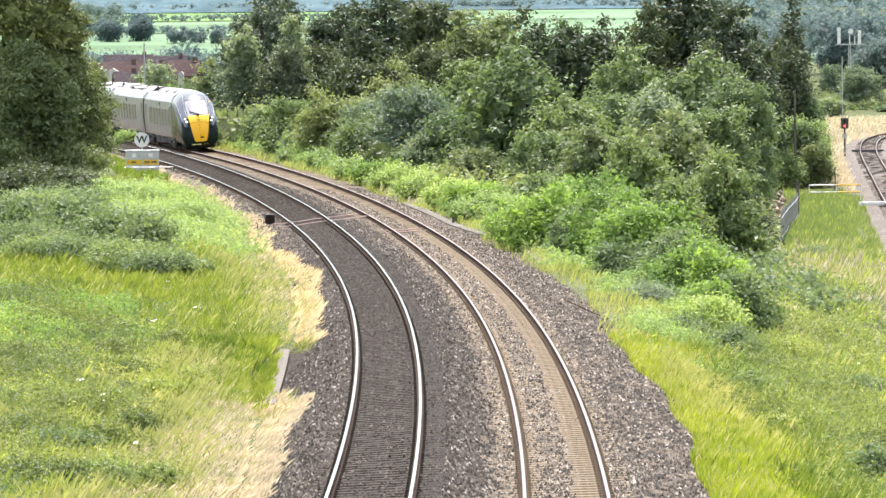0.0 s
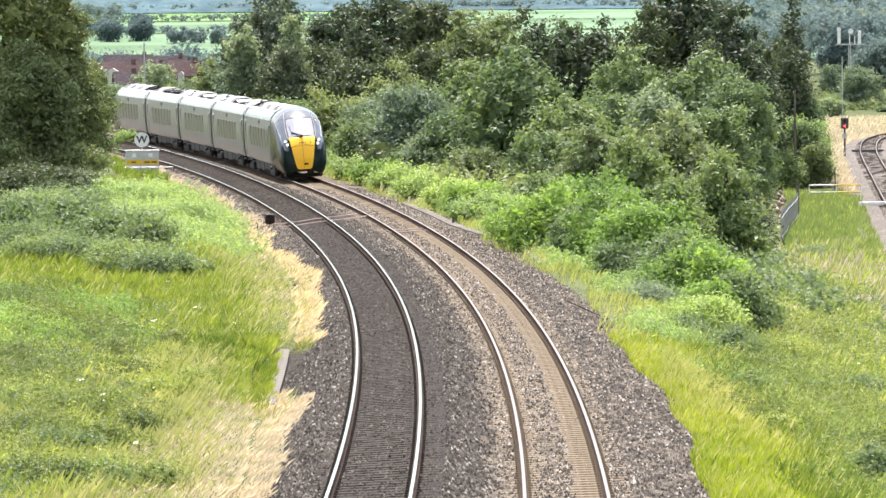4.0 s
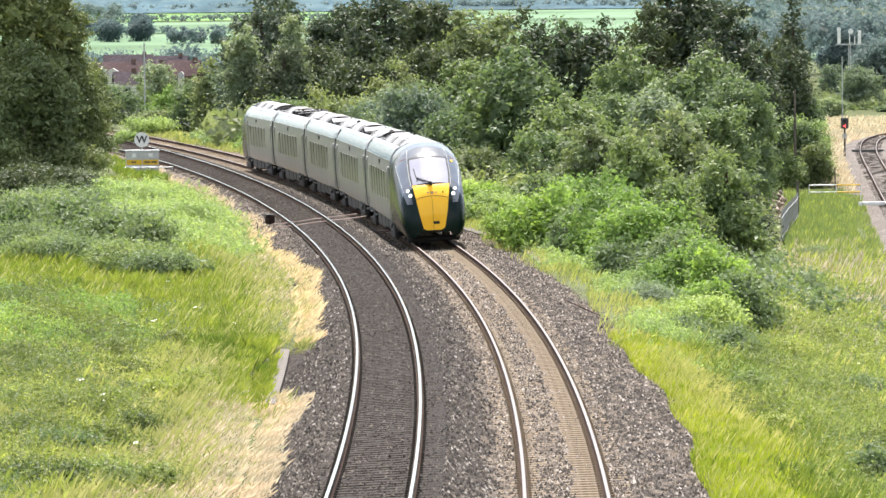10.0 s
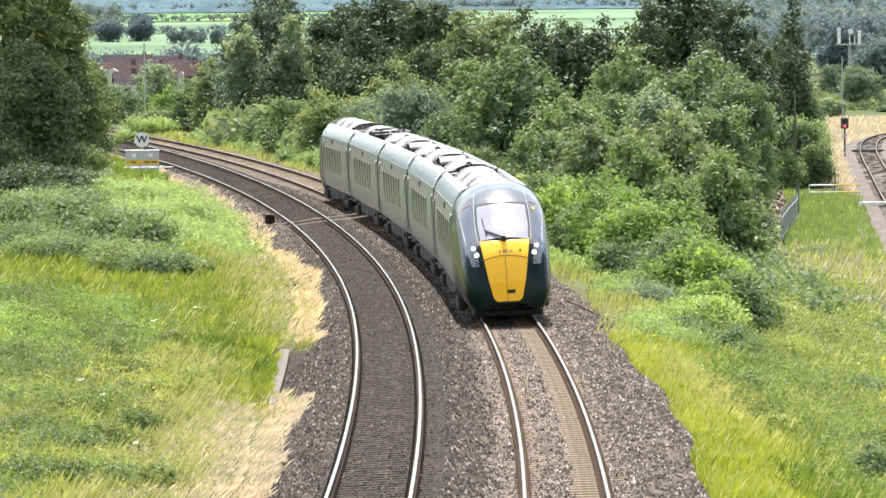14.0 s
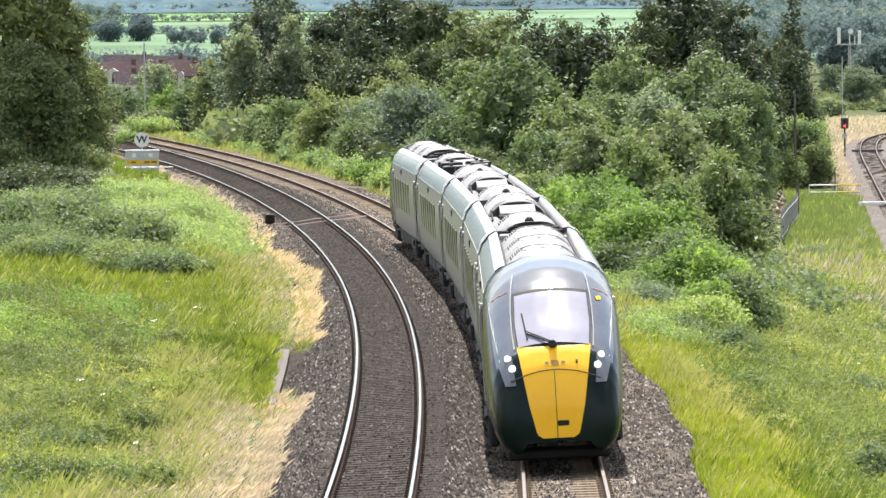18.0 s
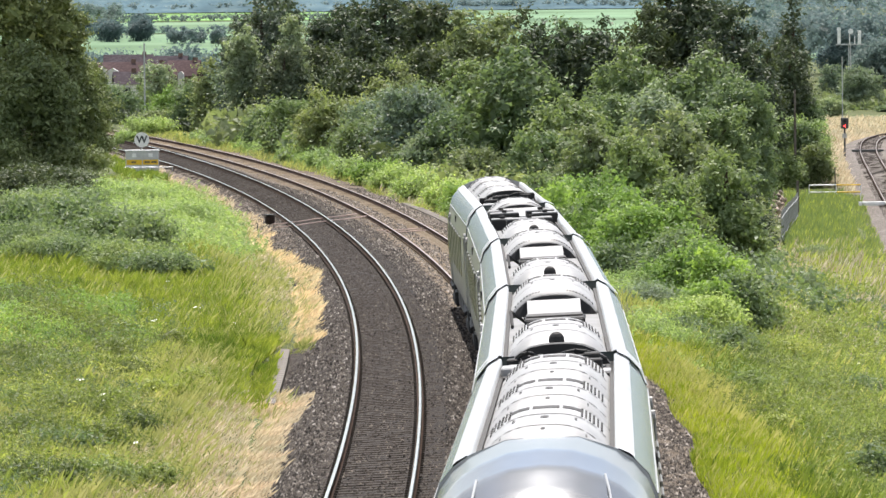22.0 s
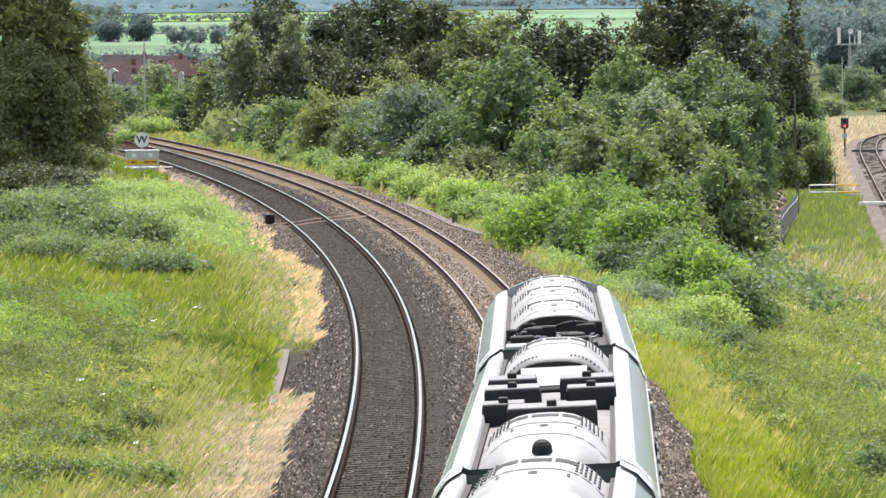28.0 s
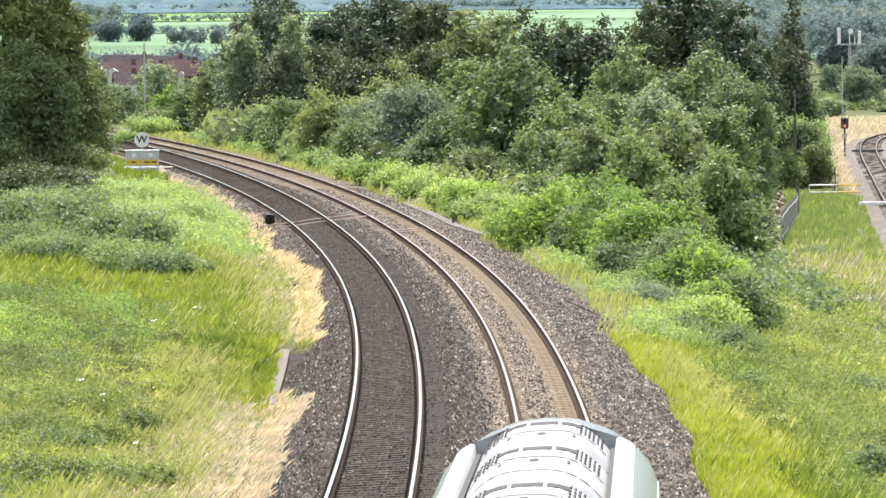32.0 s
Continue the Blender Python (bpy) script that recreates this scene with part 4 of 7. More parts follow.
def fray(s, n, d1):
    """Uneven edges between one kind of plant and the next."""
    return (0.3 * np.sin(s / 4.1 + d1) + 0.25 * np.sin(s / 1.7 + 2 * d1) + rng.normal(0, 0.35, n)) * min(1.0, d1 / 2.0)


def bank_left(n, s0, s1, d0, d1, near=1.2):
    s = strip(n, s0, s1, near)
    d = np.maximum(-0.25, d0 + (d1 - d0) * rng.random(n) + fray(s, n, d1))
    s = s + np.where(d > 1.5, 2.2 * (d - 4) + 6 * np.sin(d * 1.3 + s1), 0)
    x, y = plan(s, left_edge(s) - d)
    return x, y


def bank_right(n, s0, s1, d0, d1, near=1.2):
    s = strip(n, s0, s1, near)
    x, y = plan(s, right_edge(s) + np.maximum(-0.25, d0 + (d1 - d0) * rng.random(n) + fray(s, n, d1)))
    return x, y


def tall(n, h, spread=0.3):
    return h * rng.uniform(1 - spread, 1 + spread, n)


def spread_bank(n, s0, s1, d0, d1, right=False, near=1.0):
    """s, d and world places all over a bank; d counts from the ballast's edge."""
    s = s0 + (s1 - s0) * rng.random(n) ** near
    d = d0 + (d1 - d0) * rng.random(n)
    x, y = plan(s, right_edge(s) + d if right else left_edge(s) - d)
    return s, d, x, y


def soft_step(v):
    return 1 / (1 + np.exp(-np.clip(v, -30, 30)))


def dry_share(s, d):
    """How much of the left bank's grass is bleached: a fringe on the ballast and one wide drift near the bridge."""
    reach = np.interp(s, [-45, -28, -8, 2, 12, 20, 27, 32, 47, 60, 85, 110, 150, 200], [2.3, 2.4, 2.4, 1.6, 0.4, -1.5, -0.8, 0.3, 0.7, 1.1, 1.5, 1.6, 1.3, 1.0])
    v = soft_step((reach + 0.35 * np.sin(s / 2.3 + d) - d) / np.where(s < 20, 1.15, 1.0))
    v = np.maximum(v, 0.6 * np.exp(-((s - 12) / 8) ** 2 - ((d - 3.4) / 1.5) ** 2))
    drift = 0.44 + 0.3 * np.sin(s * 0.5 + 1.7 * np.sin(d)) * np.sin(d * 1.4 + s * 0.23)
    return np.maximum(v, np.where((s < 22) & (d > 2), drift * soft_step((20 - s) / 3), 0.03))


# left bank: one sward, dry or green from place to place
for n, s0, s1, d1, wide in ((118000, -45, 32, 9.5, 0.0036), (66000, 30, 115, 12.0, 0.0048), (18000, 110, 215, 6.0, 0.0085)):
    s, d, x, y = spread_bank(n, s0, s1, -0.05, d1)
    keep = ~((s > 6) & (s < 26.5) & (left_edge(s) - d > -2.9))
    s, d, x, y = s[keep], d[keep], x[keep], y[keep]
    share = dry_share(s, d) + rng.normal(0, 0.2, len(s))
    k = share > 0.62
    half = ~k & (share > 0.33)
    lush = ~k & ~half & ((s > 19 + 1.2 * (d - 3)) | (d < 2.6))
    edge = np.clip((d + 0.35) / 0.7, 0.45, 1.0)
    low = np.where((s > 195) & (d < 4), 0.4, 1.0) * np.clip((d + 1.2) / 3.2, 0.6, 1.0)
    blades("dry_grass", x[k], y[k], tall(k.sum(), 0.25) * edge[k] * low[k], M_straw, "bleached wind-blown dry grass on the bank", 0.9, wide * 0.75, (0.75, -0.15), 0.14)
    if half.sum():
        blades("meadow_grass", x[half], y[half], tall(half.sum(), 0.34, 0.4) * low[half], M_hay, "half-dry grass between the green and the bleached", 0.7, wide, (0.3, -0.1))
    blades("meadow_grass", x[lush], y[lush], tall(lush.sum(), 0.27, 0.4) * low[lush], M_grass, "lush yellow-green grass on the bank", 0.6, wide * 0.85, (0.12, -0.1), 0.5)
    k = ~k & ~lush & ~half
    if k.sum():
        blades("meadow_grass", x[k], y[k], tall(k.sum(), 0.36, 0.4), M_weed, "grey-green grass among the weeds", 0.6, wide, (0.1, -0.1))
s = rng.uniform(-1, 30, 9000)
x, y = plan(s, rng.uniform(-4.0, -2.88, len(s)))
blades("meadow_grass", x, y, tall(len(x), 0.26, 0.4), M_grass, "green grass behind the concrete lids", 0.6, 0.004, (0.15, -0.1))
# bleached fringe lying over the ballast
for s0, s1, n in ((-45, 4, 9000), (30, 120, 11000), (115, 340, 9000)):
    s, d, x, y = spread_bank(n, s0, s1, -0.25, 0.45)
    d = d - 0.25 * rng.random(n) ** 3
    x, y = plan(s, left_edge(s) - d)
    blades("dry_grass", x, y, tall(n, 0.16, 0.5), M_straw, "dry grass fringing the ballast", 0.9, 0.003 if s0 < 0 else 0.005, (0.9, -0.15), 0.14)
s, d, x, y = spread_bank(7000, 140, 200, 0.1, 2.8, True)
k = rng.random(len(s)) < np.exp(-((s - 170) / 16) ** 2 - ((d - 1.1) / 1.2) ** 2)
blades("dry_grass", x[k], y[k], tall(k.sum(), 0.36), M_straw, "golden grass beside the far track", 0.5, 0.005)
s, d, x, y = spread_bank(14000, 210, 340, 0.3, 2.5)
blades("meadow_grass", x, y, tall(len(x), 0.3), M_grass, "green grass on the far verge", 0.5, 0.009)
x, y = bank_left(5000, 95, 180, 1.2, 6.0)
weeds("weeds", x, y, tall(len(x), 0.6, 0.5), M_bramble, "pale green weeds on the verge", 10, 0.12)
x, y = bank_left(11000, -45, 26, 3.0, 9.5)
k = patchy(x, y, 1.1, -0.5)
weeds("weeds", x[k], y[k], tall(k.sum(), 0.5, 0.5), M_weed, "grey-green weeds and nettles on the bank", 11, 0.09)
x, y = bank_left(9000, -45, 34, 3.6, 10.5)
k = ~patchy(x, y, 1.1, -0.2)
weeds("weeds", x[k], y[k], tall(k.sum(), 0.42, 0.5), M_leaf_mid, "dark green nettles on the bank", 10, 0.09)
x, y = bank_left(7000, 5, 38, 4.8, 11.0)
k = patchy(x, y, 1.5, -0.6)
weeds("brambles", x[k], y[k], tall(k.sum(), 0.45, 0.5), M_leaf_bright, "bright green bramble leaves on the bank", 12, 0.1)

# dark nettle beds in the sward, and dry tufts over the end of the concrete lids
M_nettle = leafy("nettle leaf", (0.1, 0.13, 0.045), (0.142, 0.176, 0.062), (0.21, 0.242, 0.1), 0.4)
for cx, cy, sx, sy, n, h in ((-10.4, 177, 0.9, 4.0, 900, 0.5), (-9.7, 154, 0.9, 4.0, 900, 0.5), (-8.3, 164, 0.7, 2.5, 420, 0.42), (-8.0, 131, 0.7, 3.5, 700, 0.45), (-7.0, 138, 0.6, 2.5, 380, 0.4), (-12.2, 190, 0.8, 4.0, 600, 0.5),
                             (-6.3, 122, 0.7, 2.5, 300, 0.38), (-9.0, 144, 0.9, 2.5, 380, 0.45), (8.6, 178, 0.7, 3.0, 420, 0.45), (10.2, 166, 0.9, 3.5, 420, 0.45), (7.2, 150, 0.5, 2.5, 240, 0.35), (12.4, 208, 1.0, 5.0, 600, 0.6), (9.6, 140, 0.8, 3.0, 260, 0.4)):
    x, y = rng.normal(cx, sx, n), rng.normal(cy, sy, n)
    weeds("nettles", x, y, tall(n, h * 1.35, 0.5), M_nettle, "bed of dark green nettles in the grass", 15, 0.085, "nettles")
s = rng.uniform(-2, 5, 1500)
x, y = plan(s, rng.uniform(-3.2, -2.5, len(s)))
blades("dry_grass", x, y, tall(len(s), 0.2, 0.4), M_straw, "dry tufts over the end of the concrete lids", 0.8, 0.003, (0.6, -0.15))

# single clumps that stand out of the sward
def clump(x, y, r, h, mat, label):
    tree(x, y, r, gz(x, y) + h, mat, label, low=0.0, leaf=0.11, name="weed_clump", category="weed clump", most=5000, along=1.6)


clump(-11.34, 175.3, 0.9, 0.5, M_leaf_bright, "bright green bramble mound on the bank")
clump(-10.31, 171.9, 0.8, 0.45, M_leaf_bright, "bright green bramble mound on the bank")
clump(-9.39, 170.1, 0.7, 0.42, M_nettle, "dark green nettle clump on the bank")
clump(-8.45, 164.7, 0.6, 0.38, M_nettle, "dark green nettle clump on the bank")
clump(-10.55, 160.7, 0.8, 0.48, M_nettle, "dark green nettle clump on the bank")
clump(-9.36, 157.1, 0.7, 0.42, M_thicket, "grey-green nettle clump on the bank")
clump(-7.62, 157.8, 0.6, 0.36, M_nettle, "dark green nettle clump on the bank")
clump(-9.04, 143.2, 0.7, 0.46, M_thicket, "grey-green nettle clump on the bank")
clump(-7.99, 140.1, 0.7, 0.42, M_nettle, "dark green nettle clump on the bank")
clump(-7.39, 145.1, 0.5, 0.34, M_weed, "pale weed clump in the rough grass")
clump(-8.53, 131.4, 0.7, 0.46, M_nettle, "dark green nettle clump on the bank")
clump(-7.57, 128.6, 0.6, 0.38, M_thicket, "grey-green nettle clump on the bank")
clump(-6.94, 131.6, 0.5, 0.34, M_nettle, "dark green nettle clump on the bank")
clump(-7.94, 120.6, 0.6, 0.42, M_nettle, "dark green nettle clump on the bank")
clump(-7.13, 119.2, 0.6, 0.38, M_nettle, "dark green nettle clump on the bank")
clump(-6.58, 149.6, 0.5, 0.32, M_weed, "pale weed clump in the rough grass")
clump(-6.53, 137.5, 0.45, 0.3, M_nettle, "dark green nettle clump on the bank")
clump(-12.28, 182.5, 0.9, 0.55, M_leaf_bright, "bright green bramble mound on the bank")
clump(-7.26, 172.1, 0.45, 0.3, M_nettle, "dark green nettle clump on the bank")
clump(-5.53, 122.8, 0.4, 0.28, M_weed, "pale weed clump in the rough grass")
clump(-6.45, 122.1, 0.5, 0.34, M_thicket, "grey-green nettle clump on the bank")
clump(-5.91, 155.9, 0.4, 0.26, M_weed, "pale weed clump in the rough grass")
clump(6.89, 187.1, 0.6, 0.4, M_leaf_mid, "green weed clump in the rough grass")
clump(8.25, 186.8, 0.7, 0.45, M_nettle, "dark green nettle clump on the bank")
clump(10.95, 225.4, 0.8, 0.5, M_leaf_mid, "green weed clump in the rough grass")
clump(10.49, 195.3, 0.7, 0.42, M_weed, "pale weed clump in the rough grass")
clump(14.66, 243.3, 0.8, 0.5, M_thicket, "grey-green nettle clump on the bank")
clump(9.50, 167.5, 0.5, 0.36, M_weed, "pale weed clump in the rough grass")
clump(11.64, 181.6, 0.6, 0.4, M_leaf_mid, "green weed clump in the rough grass")
clump(9.75, 147.0, 0.5, 0.4, M_nettle, "dark green nettle clump on the bank")
clump(7.47, 144.0, 0.4, 0.28, M_weed, "pale weed clump in the rough grass")
clump(16.44, 276.8, 0.8, 0.5, M_weed, "pale weed clump in the rough grass")
clump(16.08, 245.6, 0.8, 0.5, M_weed, "pale weed clump in the rough grass")
clump(7.60, 161.2, 0.45, 0.3, M_thicket, "grey-green nettle clump on the bank")

# right bank: lime strip along the ballast with one dry patch, weeds beyond
s, d, x, y = spread_bank(70000, -45, 30, -0.05, 3.3, True)
k = rng.random(len(s)) < 0.85 * np.exp(-((s - 6) / 13) ** 2 - ((d - 1.4) / 0.9) ** 2) + 0.1
far_side = ~k & (rng.random(len(s)) < soft_step((d - 2.4 - 0.3 * np.sin(s / 3)) / 0.3))
lime = ~k & ~far_side
blades("dry_grass", x[k], y[k], tall(k.sum(), 0.24), M_hay, "patch of half-dry golden grass", 0.6, 0.0026)
blades("meadow_grass", x[lime], y[lime], tall(lime.sum(), 0.19, 0.4), M_lime, "bright yellow-green grass beside the ballast", 0.5, 0.0025, (0.1, -0.1))
blades("meadow_grass", x[far_side], y[far_side], tall(far_side.sum(), 0.28, 0.4), M_grass, "green grass behind the lime strip", 0.6, 0.0036)
x, y = bank_right(19000, -45, 110, 2.7, 9.5)
k = patchy(x, y, 1.4, -0.9)
weeds("weeds", x[k], y[k], tall(k.sum(), 0.5, 0.5), M_weed, "pale green weeds between the two lines", 12, 0.08)
x, y = bank_right(8000, -45, 110, 2.8, 8.0)
k = ~patchy(x, y, 1.4, -0.3)
weeds("weeds", x[k], y[k], tall(k.sum(), 0.42, 0.5), M_leaf_mid, "dark green weeds between the two lines", 11, 0.08)
x, y = bank_right(11000, 24, 84, 0.9, 3.8)
k = patchy(x, y, 1.3, -0.5)
weeds("brambles", x[k], y[k], tall(k.sum(), 0.36, 0.5), M_bramble, "low pale brambles at the ballast edge", 10, 0.1)
s, d, x, y = spread_bank(40000, -45, 110, 2.2, 10.5, True)
k = rng.random(len(s)) < np.where(d > 6.5, 0.2, 0.08) + 0.2 * (np.sin(x * 1.1 + y * 0.21) * np.sin(y * 0.17 - x * 0.5) > 0.35)
blades("dry_grass", x[k], y[k], tall(k.sum(), 0.4), M_hay, "half-dry flowering grass among the weeds", 0.6, 0.003)
blades("meadow_grass", x[~k], y[~k], tall((~k).sum(), 0.36), M_weed, "green grass among the weeds", 0.6, 0.003)
x, y = bank_right(14000, -25, 170, 7.5, 19, 1.0)
k = patchy(x, y, 1.6, -0.8)
weeds("weeds", x[k], y[k], tall(k.sum(), 0.65, 0.5), M_weed, "tall pale weeds on the embankment", 10, 0.13)
weeds("weeds", x[~k], y[~k], tall((~k).sum(), 0.6, 0.5), M_leaf_mid, "green nettles on the embankment", 10, 0.13)
x, y = bank_right(34000, -25, 210, 7.5, 19, 1.0)
k = patchy(x, y, 2.3, 0.2)
blades("dry_grass", x[k], y[k], tall(k.sum(), 0.5), M_straw, "dry grass on the embankment", 0.6, wide=0.0055)
blades("meadow_grass", x[~k], y[~k], tall((~k).sum(), 0.55), M_weed, "green grass on the embankment", 0.6, wide=0.006)
x, y = bank_right(36000, 30, 340, 0.0, 4.5, 1.0)
k = rng.random(len(x)) < np.where(patchy(x, y, 3.0, 0.2), 0.7, 0.25)
blades("dry_grass", x[k], y[k], tall(k.sum(), 0.28), M_hay, "dry grass on the verge of the far track", 0.5, 0.006)
blades("meadow_grass", x[~k], y[~k], tall((~k).sum(), 0.32), M_verge, "yellow-green grass on the verge of the far track", 0.5, 0.006)


x, y = bank_right(9000, 80, 320, 1.2, 6.0, 1.0)
k = patchy(x, y, 2.0, -0.6)
weeds("brambles", x[k], y[k], tall(k.sum(), 0.55, 0.5), M_bramble, "pale green brambles spreading over the verge", 12, 0.15)
# beside the branch line
def by_branch(n, y0, y1, d0, d1):
    yy = rng.uniform(y0, y1, n)
    xx = np.interp(yy, bl[:, 1], bl[:, 0])
    return xx - (2.2 + d0 + (d1 - d0) * rng.random(n)), yy


x, y = by_branch(18000, 200, 360, 0.0, 7.0)
k = rng.random(len(x)) < 0.45
blades("dry_grass", x[k], y[k], tall(k.sum(), 0.45), M_straw, "dry grass along the branch line", 0.5, 0.006)
blades("meadow_grass", x[~k], y[~k], tall((~k).sum(), 0.45), M_weed, "green grass along the branch line", 0.5, 0.006)
x, y = by_branch(20000, 345, 465, 0.0, 5.4)
k = rng.random(len(x)) < 0.4
blades("meadow_grass", x[k], y[k], tall(k.sum(), 0.42), M_weed, "green grass beside the branch line", 0.4, 0.008, (0.1, -0.1))
blades("meadow_grass", x[~k], y[~k], tall((~k).sum(), 0.45), M_leaf_mid, "soft green grass beside the branch line", 0.4, 0.008, (0.1, -0.1))
x, y = [np.concatenate(k) for k in zip(by_branch(7000, 480, 560, 0.3, 2.6), by_branch(9000, 555, 720, 0.3, 4.2))]
blades("dry_grass", x, y, tall(len(x), 0.55), M_straw, "tall golden grass beside the branch line", 0.6, wide=0.008)
x = rng.uniform(38, 75, 16000)
y = rng.uniform(680, 790, 16000)
k = x < np.interp(y, [680, 700, 850], [44, 50, 75])
blades("dry_grass", x[k], y[k], tall(k.sum(), 0.45), M_straw, "tall golden grass beyond the signal", 0.6, wide=0.011)


# ---- the train ----
M_green = plain("dark green coach paint", (0.004, 0.013, 0.0105), 0.24, 0.0, 0.0, 0.1, 1.5)
M_yellow = plain("yellow warning paint", (1.0, 0.52, 0.008), 0.35, 0.0, 0.0, 0.03)
M_end = plain("grimy dark grey-green coach end", (0.045, 0.055, 0.05), 0.6, 0.0, 0.0, 0.25, 1.5)
M_silver = plain("glossy metallic roof-edge paint", (0.4, 0.46, 0.47), 0.2, 0.85, 0.0, 0.08, 1.2)
M_strip = plain("white roof strip", (0.38, 0.39, 0.39), 0.35, 0.0, 0.0, 0.1, 1.2)
M_white_roof = plain("sun-bleached pale roof panel", (0.27, 0.27, 0.266), 0.5, 0.0, 0.0, 0.16, 1.4)
M_grey_roof = plain("pale grey roof floor", (0.165, 0.165, 0.163), 0.6, 0.0, 0.0, 0.22, 2.0)
M_black = plain("black underframe grime", (0.01, 0.0092, 0.0085), 0.75, 0.0, 0.0, 0.35, 3.0)
M_gear = plain("grimy grey underframe case", (0.04, 0.038, 0.035), 0.75, 0.0, 0.0, 0.35, 2.0)
M_window = plain("tinted coach glass", (0.12, 0.11, 0.09), 0.34, 0.0, 0.0, 0.05)
M_window.node_tree.nodes["Principled BSDF"].inputs["Specular IOR Level"].default_value = 0.5
# pale lavender base stands in for sky reflected in the glass
M_screen = plain("windscreen glass, sky in its colour", (0.3, 0.3, 0.36), 0.05, 0.0, 0.6, 0.05)
# dark green sides painted grey, with the sky's sheen in the colour
M_side_sheen = plain("glossy coach side, sky sheen as grey", (0.245, 0.24, 0.23), 0.6, 0.0, 0.0, 0.1, 1.2)
M_side_sheen.node_tree.nodes["Principled BSDF"].inputs["Specular IOR Level"].default_value = 0.4
M_side_sheen.node_tree.nodes["Principled BSDF"].inputs["Coat Weight"].default_value = 0.65
M_side_sheen.node_tree.nodes["Principled BSDF"].inputs["Coat Roughness"].default_value = 0.22
M_nose_grey = plain("silver-grey metallic nose", (0.19, 0.2, 0.21), 0.2, 0.65, 0.0, 0.08)
M_nose_grey.node_tree.nodes["Principled BSDF"].inputs["Specular IOR Level"].default_value = 0.38
M_green.node_tree.nodes["Principled BSDF"].inputs["Specular IOR Level"].default_value = 0.2
M_glow = lamp_glow("headlamp", (1.0, 0.96, 0.88), 0.9)
M_steel_dull = plain("dull grey rods", (0.25, 0.25, 0.25), 0.5, 0.5)
M_orange = plain("orange coachline", (0.9, 0.36, 0.22), 0.5)
M_emblem = plain("brown emblem paint", (0.2, 0.11, 0.02), 0.5)
M_rubber = plain("gangway rubber", (0.025, 0.025, 0.027), 0.8)
M_wheel = plain("wheel steel", (0.16, 0.13, 0.11), 0.5, 0.7)

# half section of a coach body, from the skirt up to the roof's middle: across, up
SIDE = [(1.27, 0.8), (1.31, 0.88), (1.335, 1.1), (1.36, 1.6), (1.355, 2.3), (1.32, 2.85), (1.27, 3.18), (1.18, 3.42), (1.02, 3.6), (0.84, 3.69)]
WELL = [(0.82, 3.66), (0.8, 3.54), (0.4, 3.56), (0.0, 3.57)]
DOME = [(1.12, 0.42), (1.25, 0.62), (1.335, 1.05), (1.36, 1.6), (1.355, 2.3), (1.315, 2.85), (1.22, 3.2), (1.07, 3.44), (0.87, 3.63), (0.63, 3.77), (0.34, 3.87), (0.0, 3.9)]
BACK = [(1.27, 0.8), (1.31, 0.88), (1.335, 1.1), (1.36, 1.6), (1.355, 2.3), (1.318, 2.85), (1.266, 3.18), (1.174, 3.42), (1.012, 3.6), (0.83, 3.72), (0.42, 3.87), (0.0, 3.9)]
CABLOW = [(0.98, 0.42), (1.13, 0.6), (1.25, 0.9), (1.33, 1.35), (1.36, 1.9)]
HALF = 13.0
NOSE = 1.6


def swept(profile, ys, width=None, low=None, top=None):
    """Rows of a mirrored profile along the coach; width, low and top shape it from row to row."""
    p = np.array(profile)
    full = np.concatenate([p * [-1, 1], p[::-1][1:] if p[-1, 0] == 0 else p[::-1]])
    rows = []
    for i, yy in enumerate(ys):
        w = 1.0 if width is None else width[i]
        x, z = full[:, 0] * w, full[:, 1]
        if low is not None:
            z = low[i] + (z - p[0, 1]) / (p[-1, 1] - p[0, 1]) * (top[i] - low[i])
        rows.append(np.stack([x, np.full(len(x), yy), z], -1))
    return np.array(rows)


def skin(name, rows, mat, parent, label="", index=None):
    r, c, _ = rows.shape
    me = mesh_of(name, rows.reshape(-1, 3), sheet(r, c), mat if isinstance(mat, list) else [mat], index, True)
    return link_part(name, me, parent, label)


# the nose: how far each height lies behind the tip
NA = np.array([0.0, 0.05, 0.14, 0.3, 0.55, 1.05, 1.6, 2.1, 2.6, 3.2, 4.2, 6.0])
NT = np.array([1.2, 1.45, 1.7, 1.97, 2.27, 2.62, 2.95, 3.27, 3.53, 3.74, 3.87, 3.9])
NW = np.array([0.62, 0.72, 0.81, 0.87, 0.91, 0.945, 0.962, 0.97, 0.985, 0.995, 1.0, 1.0])
NL = np.array([0.5, 0.36, 0.3, 0.27, 0.26, 0.27, 0.29, 0.32, 0.36, 0.39, 0.42, 0.42])


def cab_half(a):
    """Half section of the cab a metres behind the tip: tucked in below towards the nose."""
    p = np.array(DOME)
    q = p.copy()
    q[:5] = CABLOW
    k = min(1.0, max(0.0, (a - 1.2) / 4.4))
    k = k * k * (3 - 2 * k)
    m = min(1.0, max(0.0, (a - 3.4) / 2.4))
    m = m * m * (3 - 2 * m)
    return [tuple(v) for v in (q * (1 - k) + p * k) * (1 - m) + np.array(BACK) * m]


